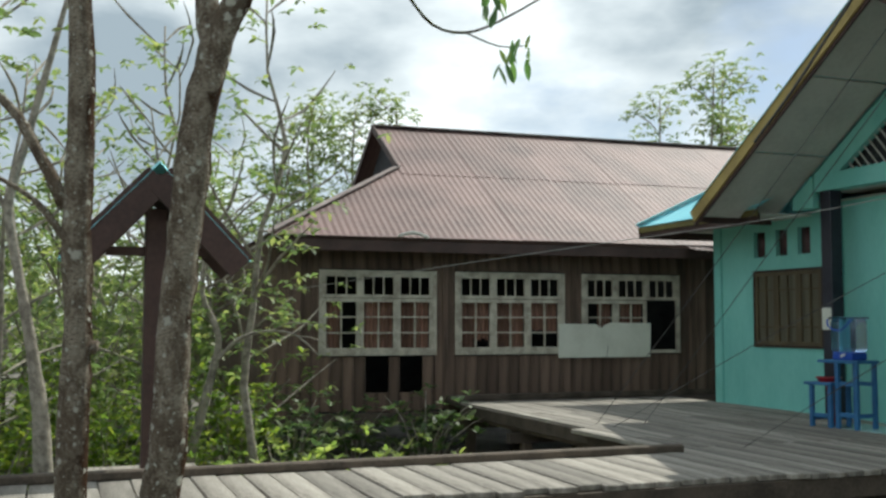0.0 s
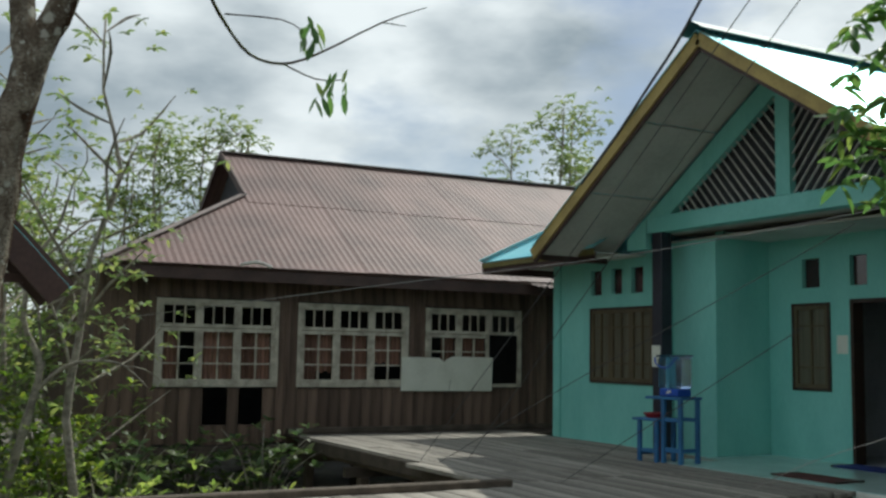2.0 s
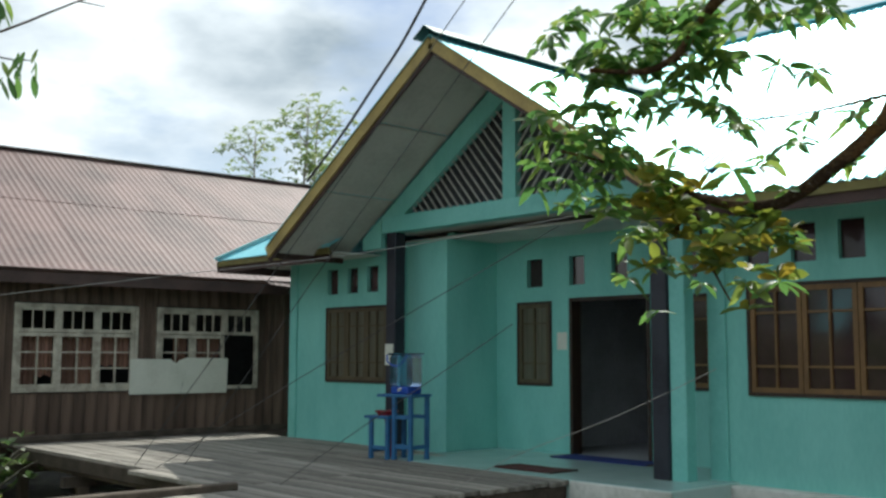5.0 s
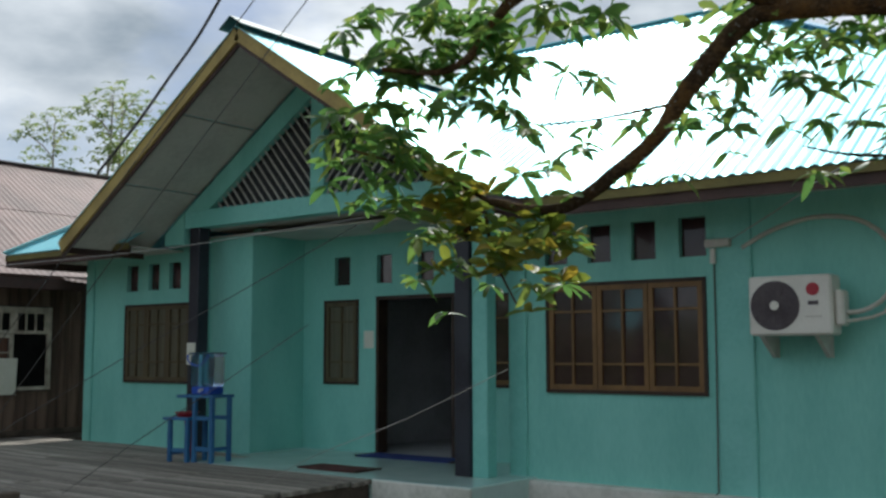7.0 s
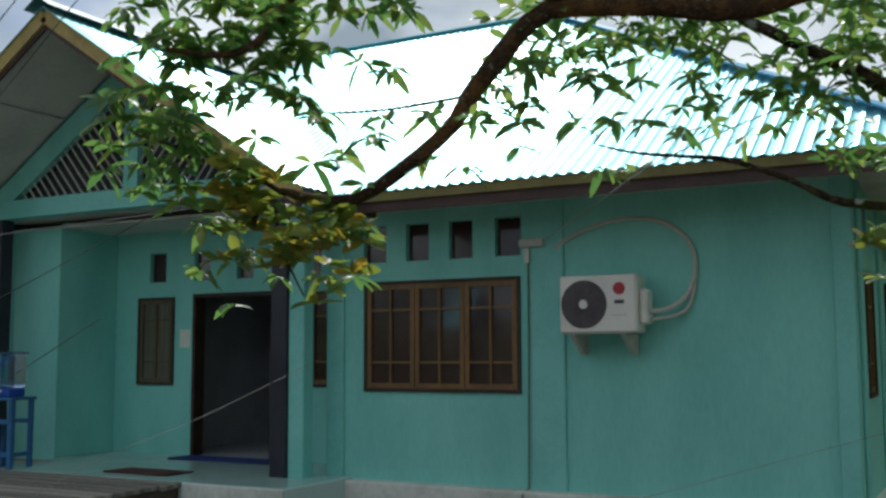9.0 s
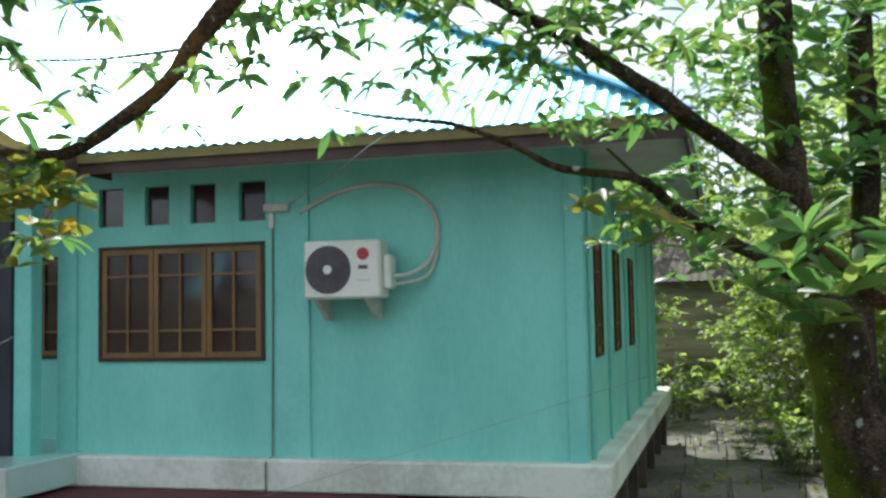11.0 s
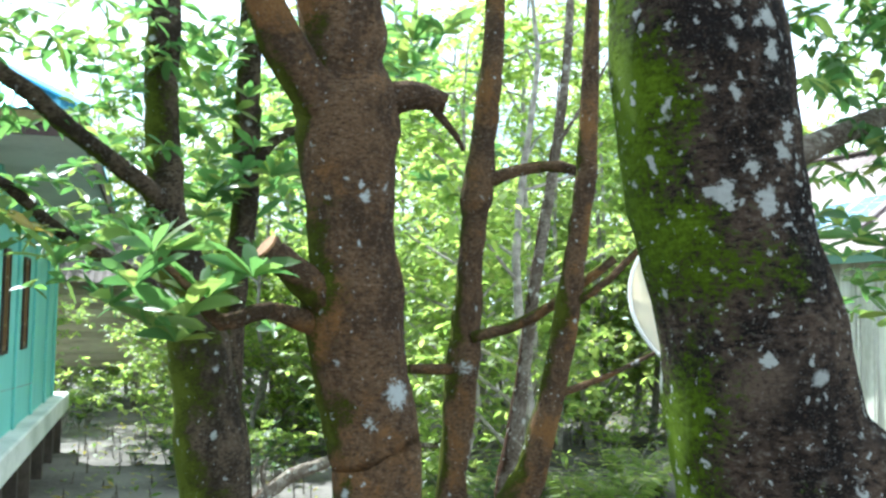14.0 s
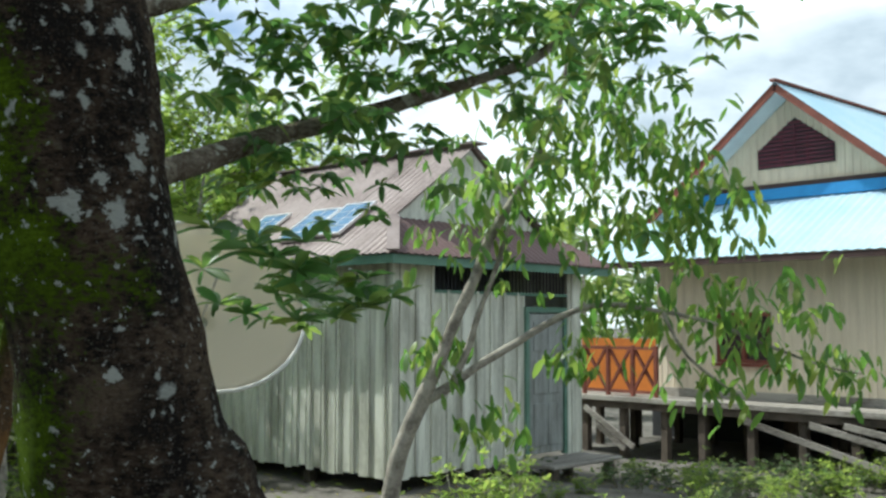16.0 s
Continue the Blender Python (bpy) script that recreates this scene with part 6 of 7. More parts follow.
TF = trunk_tree("mangrove_tree", "slender mossy trunk behind the house corner", [(1.12, 7.5, 0.3, 0.1), (1.15, 7.45, 1.2, 0.086), (1.16, 7.43, 1.54, 0.078), (1.20, 7.41, 1.89, 0.078), (1.21, 7.39, 2.23, 0.078), (1.20, 7.37, 2.58, 0.086), (1.20, 7.34, 2.93, 0.073), (1.2, 7.3, 4.6, 0.05)], M_BROWNBARK, [[(1.22, 7.38, 2.25, 0.04), (1.45, 7.3, 2.5, 0.03), (1.9, 7.3, 2.55, 0.02)]])
foliage(TF, [(0.92, 7.21, 2.99), (1.0, 7.19, 2.85), (0.84, 7.26, 2.76), (1.15, 7.12, 2.99), (2.04, 6.77, 2.78), (2.09, 6.73, 2.98), (2.26, 6.66, 3.04), (1.08, 7.21, 2.13), (0.96, 7.27, 2.03), (1.33, 7.1, 2.19)], 0.25, 11, M_LEAF, 29, 'lower_crown', 0.27, 0.7)
foliage(TF, around(26, [[(1.2, 7.3, 2.2), (0.9, 7.1, 3.2), (1.5, 7.4, 4.2)], [(0.7, 7.6, 2.6), (1.7, 7.9, 3.0), (2.2, 7.8, 3.5)]], 85, 0.5), 0.16, 7, M_LEAF, 27, width=0.32)
trunk_tree("mangrove_tree", "slender rusty trunk with lichen spots", [(2.53, 7.3, 0.1, 0.10), (2.55, 7.26, 0.54, 0.1), (2.57, 7.23, 0.89, 0.104), (2.58, 7.2, 1.24, 0.104), (2.60, 7.17, 1.59, 0.086), (2.61, 7.14, 1.93, 0.083), (2.63, 7.11, 2.17, 0.104), (2.65, 7.08, 2.48, 0.083), (2.67, 7.05, 2.8, 0.078), (2.69, 7.02, 3.15, 0.066), (2.7, 6.95, 4.4, 0.04)], M_RUSTBARK,
    [[(2.66, 7.1, 2.22, 0.045), (2.85, 7.0, 2.30, 0.04), (3.1, 6.9, 2.32, 0.035), (3.3, 6.8, 2.25, 0.03)], [(2.55, 7.2, 1.05, 0.04), (2.2, 7.1, 1.05, 0.03)], [(2.6, 7.1, 1.25, 0.04), (2.95, 6.95, 1.38, 0.035), (3.4, 6.75, 1.75, 0.03)]])
trunk_tree("mangrove_tree", "slanting lichen spotted thin trunk", [(2.78, 6.98, 0.0, 0.13), (2.84, 6.95, 0.23, 0.126), (2.92, 6.9, 0.44, 0.101), (3.0, 6.85, 0.78, 0.084), (3.07, 6.79, 1.19, 0.08), (3.11, 6.74, 1.59, 0.075), (3.14, 6.7, 1.93, 0.064), (3.17, 6.67, 2.26, 0.064), (3.17, 6.65, 2.49, 0.06), (3.2, 6.6, 4.0, 0.03)], M_RUSTBARK,
    [[(3.1, 6.75, 1.45, 0.03), (3.3, 6.6, 1.62, 0.024), (3.55, 6.4, 1.95, 0.015)], [(3.02, 6.83, 0.9, 0.028), (3.3, 6.7, 1.02, 0.02), (3.6, 6.6, 1.18, 0.012)]])
trunk_tree("mangrove_tree", "thin pale upright stem", [(2.95, 7.45, 0.0, 0.08), (2.97, 7.43, 0.36, 0.072), (3.03, 7.37, 0.88, 0.051), (3.07, 7.31, 1.43, 0.043), (3.12, 7.26, 1.89, 0.04), (3.17, 7.21, 2.33, 0.036), (3.21, 7.16, 2.76, 0.033), (3.23, 7.11, 3.2, 0.029), (3.25, 7.0, 4.5, 0.015)], M_GREYBARK,
    [[(3.19, 7.2, 2.5, 0.02), (3.32, 7.1, 2.75, 0.014), (3.5, 7.0, 3.1, 0.008)]])
rowsB = [(2.03, 2.62, -0.25, 0.36), (1.97, 2.63, 0.35, 0.30), (1.90, 2.64, 0.75, 0.25), (1.84, 2.65, 1.01, 0.213), (1.80, 2.66, 1.12, 0.188), (1.77, 2.66, 1.22, 0.174), (1.74, 2.66, 1.33, 0.169), (1.70, 2.67, 1.54, 0.164), (1.66, 2.67, 1.76, 0.168), (1.63, 2.66, 1.97, 0.165), (1.6, 2.66, 2.4, 0.15), (1.5, 2.6, 3.6, 0.11), (1.4, 2.5, 5.0, 0.06)]
brT = [(1.75, 2.80, 1.64, 0.036), (2.05, 2.98, 1.74, 0.030), (2.35, 3.10, 1.86, 0.030), (2.50, 3.12, 1.91, 0.026), (2.70, 3.05, 1.98, 0.022), (2.89, 2.92, 2.06, 0.018), (3.0, 2.80, 2.11, 0.015), (3.06, 2.72, 2.17, 0.012), (3.10, 2.66, 2.28, 0.009), (3.12, 2.60, 2.42, 0.005)]
brT2 = [(1.75, 2.85, 2.02, 0.035), (1.95, 3.0, 2.10, 0.026), (2.10, 3.05, 2.17, 0.02), (2.4, 3.1, 2.3, 0.012), (2.8, 3.0, 2.42, 0.006)]
TB = trunk_tree("mangrove_tree", "thick dark mangrove trunk with moss and white lichen patches", rowsB, M_DARKBARK, [brT, brT2], 40, 0.14, limb_bark=M_GREYBARK)
clB = around(31, [[(2.3, 3.05, 1.86), (2.65, 2.92, 2.0), (3.0, 2.75, 2.12), (3.4, 2.55, 2.28)], [(2.2, 3.1, 2.2), (2.7, 3.0, 2.36), (3.3, 2.7, 2.45)]], 46, 0.15)
clB += [(2.53, 3.57, 2.25), (2.63, 3.54, 2.2), (2.73, 3.49, 2.26), (2.83, 3.45, 2.19), (2.94, 3.41, 2.27), (3.04, 3.37, 2.2), (3.15, 3.32, 2.28), (2.65, 3.54, 2.08), (2.79, 3.48, 2.06), (2.9, 3.43, 2.11), (3.08, 3.36, 2.1), (2.61, 3.57, 1.8), (2.74, 3.52, 1.85), (2.88, 3.46, 1.84), (2.68, 3.58, 1.4), (2.76, 3.54, 1.46), (2.79, 3.53, 1.37), (2.7, 3.56, 1.52)]
clB += around(37, [[(2.24, 3.31, 2.02), (2.62, 3.03, 2.18)], [(2.57, 3.17, 2.23), (2.97, 2.81, 2.25)], [(2.84, 3.0, 2.08), (3.28, 2.46, 2.22)], [(3.15, 2.76, 2.27), (3.5, 2.31, 2.2)], [(2.33, 3.31, 1.80), (2.65, 3.07, 1.92)], [(2.21, 3.19, 2.13), (2.4, 3.08, 2.08)]], 18, 0.06)
foliage(TB, clB, 0.060, 8, M_LEAF, 32, up=0.15, droop=0.45)
clB2 = around(33, [[(2.25, 3.05, 1.60), (2.45, 3.0, 1.52)], [(2.5, 3.0, 1.40), (2.65, 2.95, 1.42)]], 7, 0.06)
clB2 += [(2.57, 3.62, 1.63), (2.64, 3.57, 1.56), (2.68, 3.53, 1.48), (2.78, 3.44, 1.45), (2.83, 3.39, 1.51), (2.55, 3.65, 1.44), (2.62, 3.6, 1.41), (2.74, 3.49, 1.39), (2.63, 3.56, 1.65), (2.82, 3.41, 1.41), (2.51, 3.68, 1.55)]
foliage(TB, clB2, 0.105, 10, M_LEAF, 34, "low_leaves", 0.30, 0.5)
foliage(TB, around(35, [[(1.9, 2.7, 3.0), (1.2, 2.4, 4.2), (1.6, 2.8, 5.2)]], 30, 0.7), 0.13, 7, M_LEAF, 36, "high_crown")

# broad-leaved young tree before the shed
S1 = [(4.75, 5.6, -0.2, 0.07), (4.79, 5.52, 0.41, 0.067), (4.81, 5.48, 0.6, 0.064), (4.85, 5.42, 0.8, 0.061), (4.89, 5.37, 0.93, 0.06), (4.96, 5.28, 1.19, 0.048), (5.02, 5.2, 1.44, 0.042), (5.08, 5.13, 1.63, 0.041), (5.14, 5.05, 1.89, 0.038), (5.24, 4.93, 2.14, 0.032), (5.33, 4.83, 2.4, 0.026), (5.40, 4.74, 2.65, 0.019), (5.45, 4.7, 3.1, 0.01)]
S2 = [(4.89, 5.37, 0.93, 0.048), (5.02, 5.25, 1.03, 0.041), (5.13, 5.13, 1.15, 0.035), (5.29, 4.98, 1.28, 0.032), (5.47, 4.8, 1.43, 0.027), (5.65, 4.62, 1.5, 0.022), (5.9, 4.4, 1.46, 0.018), (6.12, 4.2, 1.39, 0.016), (6.41, 3.96, 1.24, 0.013), (6.62, 3.77, 1.14, 0.01), (6.78, 3.63, 1.1, 0.006)]
S3 = [(5.02, 5.25, 1.03, 0.029), (5.08, 5.17, 1.25, 0.024), (5.11, 5.12, 1.44, 0.022), (5.17, 5.04, 1.7, 0.019), (5.3, 4.9, 2.3, 0.012)]
S4 = [(5.9, 4.4, 1.46, 0.012), (6.0, 4.3, 1.2, 0.010), (6.2, 4.1, 0.98, 0.006)]
S1 = [(*p[:3], p[3] * 0.8) for p in S1]
S2, S3 = [(*p[:3], p[3] * 0.75) for p in S2], [(*p[:3], p[3] * 0.8) for p in S3]
TS = trunk_tree("young_tree", "pale stemmed young tree with drooping light green leaves", S1, M_PALEBARK, [S2, S3, S4], 10, 0.15)
clS = around(41, [[(5.2, 5.0, 2.0), (5.4, 4.75, 2.7), (5.6, 4.6, 3.1)], [(5.3, 4.9, 2.2), (5.6, 4.6, 2.6), (5.85, 4.4, 2.5), (6.0, 4.25, 2.1)], [(5.5, 4.7, 1.75), (5.9, 4.4, 2.0), (6.2, 4.1, 2.1)], [(5.0, 5.2, 1.95), (5.2, 5.0, 2.15)]], 60, 0.17)
clS += around(42, [S2[5:]], 18, 0.10) + around(43, [[(6.0, 4.3, 1.62), (6.35, 4.0, 1.55), (6.6, 3.8, 1.5)], [(6.0, 4.3, 1.1), (6.2, 4.1, 0.95)], [(4.85, 5.35, 1.15), (5.05, 5.3, 1.3)], [(5.1, 5.15, 0.85), (5.3, 5.0, 0.8)], [(5.45, 4.8, 1.3), (5.6, 4.7, 1.1)]], 22, 0.10)
r = np.random.default_rng(44)
off = np.array(list(TS["off"]))
rows = []
for c in clS:
    for _ in range(3):
        a = r.uniform(0, 6.28)
        rows.append(broad_leaf(r, np.array(c) - off + r.normal(0, 0.03, 3), np.array([math.cos(a), math.sin(a), -0.9 + r.normal(0, 0.5)]), r.uniform(0.058, 0.105), 0.48, 0.5))
broad_leaves("crown", leaf_mat("fresh_green_leaf", (0.060, 0.125, 0.026), (0.105, 0.185, 0.036), (0.19, 0.235, 0.050), 0.56, 0.42), TS, rows)

TP = trunk_tree("young_tree", "pale bare branched shrub tree beside the old house", [(-12.4, 1.5, -0.4, 0.06), (-12.33, 1.55, -0.06, 0.055), (-12.25, 1.67, 0.47, 0.05), (-12.16, 1.78, 1.12, 0.04), (-12.19, 1.59, 1.63, 0.03), (-12.11, 1.66, 2.28, 0.025), (-12.01, 1.87, 2.66, 0.02), (-11.9, 2.0, 3.2, 0.008)], M_PALEBARK,
    [[(-12.2, 1.72, 0.80, 0.03), (-12.06, 2.03, 1.12, 0.022), (-11.92, 2.39, 1.19, 0.018), (-11.84, 2.64, 1.13, 0.013), (-11.76, 2.88, 0.90, 0.006)], [(-11.95, 2.35, 1.19, 0.012), (-11.9, 2.6, 1.30, 0.009), (-11.85, 2.85, 1.25, 0.004)], [(-11.85, 2.6, 1.14, 0.009), (-11.8, 2.85, 1.10, 0.006), (-11.75, 3.05, 0.95, 0.003)],
     [(-12.15, 1.70, 1.9, 0.02), (-12.0, 2.1, 2.35, 0.014), (-11.95, 2.4, 2.3, 0.009), (-11.9, 2.65, 2.12, 0.004)], [(-12.1, 1.75, 2.3, 0.015), (-12.0, 2.2, 2.75, 0.01), (-11.9, 2.6, 2.8, 0.005)]], 8, 0.15, "near shrubs")
foliage(TP, around(51, [[(-12.1, 1.7, 1.9), (-12.0, 2.0, 2.8), (-11.9, 2.2, 3.3)], [(-11.95, 2.2, 1.5), (-11.9, 2.7, 1.2)], [(-12.0, 2.1, 2.4), (-11.9, 2.7, 2.7)], [(-12.2, 1.5, 1.6), (-12.2, 1.2, 1.2)]], 14, 0.16), 0.10, 6, M_LEAFWOOD, 52)

fallen = thing("fallen_branch", "bare grey dead branch propped over the mud", "branch", at=(1.5, 11.5, -0.7))
part("stem", tube([(-0.10, 0.0, -0.32, 0.09), (0.16, 0.0, 0.08, 0.08), (0.36, 0.0, 0.30, 0.075), (0.62, 0.02, 0.46, 0.068), (0.92, 0.04, 0.57, 0.06), (1.21, 0.06, 0.68, 0.052), (1.6, 0.1, 0.75, 0.042), (2.2, 0.25, 0.70, 0.03)], 9, 0.25, 3, 5), M_GREYBARK, fallen, smooth=True)
part("twig", tube([(0.36, 0.0, 0.30, 0.03), (0.30, -0.05, 0.52, 0.02), (0.36, -0.1, 0.66, 0.008)], 6, 0.2, 3, 6), M_GREYBARK, fallen, smooth=True)

# hanging twig over the view
tw = thing("hanging_branch", "thin bare hanging branch with a few leaves", "branch", at=(-4.6, 1.7, 2.9))
o = np.array([-4.6, 1.7, 2.9, 0])
twigs = [[(-4.9, 1.2, 4.2, 0.02), (-4.7, 1.42, 3.35, 0.014), (-4.66, 1.49, 3.05, 0.012), (-4.64, 1.58, 2.88, 0.011), (-4.6, 1.69, 2.74, 0.010), (-4.54, 1.83, 2.70, 0.009), (-4.46, 1.98, 2.75, 0.008), (-4.31, 2.25, 2.91, 0.006), (-4.21, 2.44, 2.99, 0.003)], [(-4.54, 1.84, 2.70, 0.006), (-4.47, 1.98, 2.63, 0.005), (-4.41, 2.10, 2.63, 0.003)], [(-4.64, 1.57, 2.93, 0.006), (-4.52, 1.82, 2.91, 0.005), (-4.48, 1.92, 2.85, 0.003)], [(-4.31, 2.25, 2.91, 0.005), (-4.27, 2.36, 2.90, 0.003)]]
for l in twigs:
    part("twig", tube([(*(np.array(p) - o)[:3], 0.7 * p[3]) for p in l], 6, 0.2), M_BROWNBARK, tw)
r = np.random.default_rng(8)
for c, n in (((-4.47, 1.95, 2.86), 18), ((-4.42, 2.06, 2.62), 11), ((-4.46, 2.0, 2.58), 5)):
    rows = []
    for _ in range(n):
        a = r.uniform(0, 6.28)
        rows.append(broad_leaf(r, np.array(c) - o[:3] + r.normal(0, 0.03, 3), np.array([0.6 * math.cos(a), 0.6 * math.sin(a), -1.0]), r.uniform(0.05, 0.095), 0.40, 0.3))
    broad_leaves("leaf_spray", M_LEAF, tw, rows)


# ---- woodland ----
def wood_tree(seed, height, spread, clumps, size, material, bark, lean=0.0, bare=0.45):
    r = np.random.default_rng(seed)
    tree = thing("woodland_tree", "slender woodland tree with a light open crown", "tree", "woodland trees", at=(0, 0, -500))
    rows, x, y = [], 0.0, 0.0
    n = 7
    for k in range(n + 1):
        rows.append((x, y, -0.3 + height * k / n, 0.0095 * height * (1 - 0.8 * k / n)))
        x, y = x + r.normal(lean, 0.10), y + r.normal(0, 0.10)
    part("trunk", tube(rows, 7, 0.15, 2, seed), bark, tree, smooth=True)
    pts, bm = [], bmesh.new()
    for k in range(12):
        f = bare + (1 - bare) * (k + r.random()) / 12
        i = min(n - 1, int(f * n))
        base = np.array(rows[i][:3]) * (1 - (f * n - i)) + np.array(rows[i + 1][:3]) * (f * n - i)
        a = r.uniform(0, 6.28)
        L = spread * (1.15 - 0.6 * f) * r.uniform(0.6, 1.2)
        tip = base + np.array([math.cos(a) * L, math.sin(a) * L, L * r.uniform(0.3, 1.0)])
        mid = (base + tip) / 2 + r.normal(0, 0.08, 3)
        add_tube(bm, [(*base, 0.003 * height * (1.1 - f) + 0.006), (*mid, 0.02), (*tip, 0.005)], 5, 0, 2)
        for _ in range(clumps):
            u = r.uniform(0.35, 1.1)
            pts.append(base + (tip - base) * u + r.normal(0, 0.16 * spread, 3))
    part("limb", bm, bark, tree)
    rows2 = []
    for c in pts:
        rows2 += rosette(r, c, size, 6, 0.2, 0.45, 0.4)
    leaves("crown", material, tree, rows2)
    return tree


kinds_left = [wood_tree(101 + k, h, s, c, 0.13 if c < 25 else 0.16, M_LEAFWOOD, M_PALEBARK, 0.0, b) for k, (h, s, c, b) in enumerate(((5.6, 1.4, 7, 0.25), (6.6, 1.5, 5, 0.40), (4.2, 1.4, 20, 0.12), (8.5, 1.8, 30, 0.40)))]
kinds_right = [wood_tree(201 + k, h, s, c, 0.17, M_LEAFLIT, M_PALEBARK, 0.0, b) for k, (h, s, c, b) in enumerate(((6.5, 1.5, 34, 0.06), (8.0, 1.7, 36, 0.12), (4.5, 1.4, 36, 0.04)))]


def plant(kinds, places, seed, lo=0.85, hi=1.15):
    r = np.random.default_rng(seed)
    for i, (x, y) in enumerate(places):
        src = kinds[i % len(kinds)]
        s = r.uniform(lo, hi)
        ob = copy_thing(src, pose(x, y, ground_z(x, y) - 0.05, 0, 0, r.uniform(0, 360)))
        ob.scale = (s, s, s)


r = np.random.default_rng(77)
left_places = [(-12.0, -0.5), (-12.6, 2.2), (-11.6, -2.2), (-13.6, 1.2), (-14.6, -0.6), (-15.2, 2.2), (-16.5, 0.2), (-18.0, 1.8), (-14.0, -3.2), (-17.5, -2.2), (-20.0, 0.6), (-22.5, 1.5), (-20.5, -3.0), (-24.0, -1.0), (-26.0, 2.2), (-24.5, 3.6), (-27.0, 4.2), (-22.0, -5.5), (-29.0, 0.0), (-26.5, -4.0), (-30, 3.0), (-16.0, -5.0), (-13.0, -5.5), (-21.5, 3.0), (-23.0, 2.6), (-25.5, 5.5), (-24.0, 0.6), (-18.8, 2.6), (-27.5, 1.0), (-19.5, -0.8), (-21.0, -1.6), (-15.8, 1.2), (-13.0, -1.6), (-25.0, -2.5)]
plant(kinds_left[:3], left_places, 78)
plant(kinds_left[3:], [(-29.5, 20.5), (-31.0, 22.0), (-30.5, 19.0)], 79, 1.2, 1.35)
plant(kinds_left[3:], [(-25.8, 8.3), (-26.4, 7.3), (-26.2, 6.3), (-26.8, 5.4), (-27.8, 6.8)], 97, 0.92, 1.02)
plant(kinds_left[2:3], [(-14.2, -0.2), (-15.4, -1.4), (-16.4, 1.4), (-17.2, -0.6), (-18.6, 0.8), (-15.0, 0.6), (-19.4, -2.2), (-17.8, -3.4), (-20.6, 1.8), (-13.2, -3.0)], 101, 0.75, 1.0)
plant(kinds_left[2:3], [(-23.5, 3.4), (-24.5, 4.6), (-25.5, 3.4)], 94, 1.15, 1.35)
right_places = []
for k in range(135):
    a, d = radians(r.uniform(-36, 12)), r.uniform(11, 34)
    x, y = 0.6 + d * math.sin(-a), 0.9 + d * math.cos(a)
    if -1.5 < x < 0.6 and y < 21 or x < 0.3 and y < 22:
        continue
    if 8.3 < x < 27 and 6 < y < 17 or (x - 0.6) / (y - 0.9) > 0.46 and y < 15.5:
        continue
    if -2.0 < x < 5 and 25 < y < 31 or x < 4.0 and y < 16.5 or -0.05 < (x - 0.5) / (y - 0.9) < 0.03 and y < 27:
        continue
    right_places.append((x, y))
plant(kinds_right, right_places, 80)
plant(kinds_right[:2], [(-2.5, 31.0), (-0.8, 32.5), (0.6, 30.5), (2.0, 33.0), (3.4, 30.5), (4.6, 28.0), (3.8, 24.0), (5.0, 20.5)], 102, 1.2, 1.4)
plant(kinds_right, [(-1.8, 31.5), (-0.4, 33.0), (1.0, 31.0), (2.6, 32.0), (-3.0, 34.0), (1.5, 22.5), (2.6, 19.5), (-0.6, 30.8), (1.9, 25.5)], 98)
plant(kinds_right, [(14.0, 20.0), (17.0, 22.0), (20.0, 24.0), (12.0, 19.0), (24.0, 20.0), (27, 16), (10, 18)], 81)
for src in kinds_left + kinds_right:
    for ob in [*src.children_recursive, src]:
        bpy.data.objects.remove(ob)


# ---- undergrowth ----
def bush(seed, label, spread, height, clumps, size, material, width=0.4, up=0.8):
    r = np.random.default_rng(seed)
    b = thing("bush", label, "bush", "undergrowth", at=(0, 0, -500))
    bm = bmesh.new()
    pts = []
    for k in range(9):
        a, L = r.uniform(0, 6.28), spread * r.uniform(0.3, 1.0)
        tip = (math.cos(a) * L, math.sin(a) * L, height * r.uniform(0.5, 1.0))
        add_tube(bm, [(0.05 * math.cos(a), 0.05 * math.sin(a), -0.1, 0.014), (tip[0] * 0.5, tip[1] * 0.5, tip[2] * 0.65, 0.010), (*tip, 0.004)], 5, 0, 2)
        for _ in range(clumps):
            u = r.uniform(0.3, 1.05)
            pts.append(np.array([tip[0] * u, tip[1] * u, tip[2] * (0.3 + 0.7 * u)]) + r.normal(0, 0.12, 3))
    tagged(part("stem", bm, M_PALEBARK, b), kind="stuff")
    rows = []
    for c in pts:
        rows += rosette(r, c, size, 6, up, width, 0.3)
    tagged(leaves("leaf_mass", material, b, rows), kind="stuff")
    return b


def fern(seed):
    r = np.random.default_rng(seed)
    b = thing("fern", "bright green arching fern", "fern", "undergrowth", at=(0, 0, -500))
    rows, bm = [], bmesh.new()
    for k in range(16):
        a, L = r.uniform(0, 6.28), r.uniform(0.6, 1.0)
        d = np.array([math.cos(a), math.sin(a), 0])
        spine = [d * (L * 0.55 * u) + np.array([0, 0, L * (1.25 * u - 0.75 * u * u)]) for u in np.linspace(0, 1, 9)]
        add_tube(bm, [(*p, 0.006 - 0.0005 * i) for i, p in enumerate(spine)], 4, 0, 1)
        sidev = np.array([-d[1], d[0], 0])
        for i in range(1, 9):
            for s in (-1, 1):
                rows.append(leaf_points(r, spine[i], sidev * s + d * 0.5 + np.array([0, 0, 0.1]), 0.26 * (1.1 - i / 10), 0.28, 0.25))
    tagged(part("stem", bm, M_PALEBARK, b), kind="stuff")
    tagged(leaves("frond_mass", M_LEAFLIT, b, rows), kind="stuff")
    return b


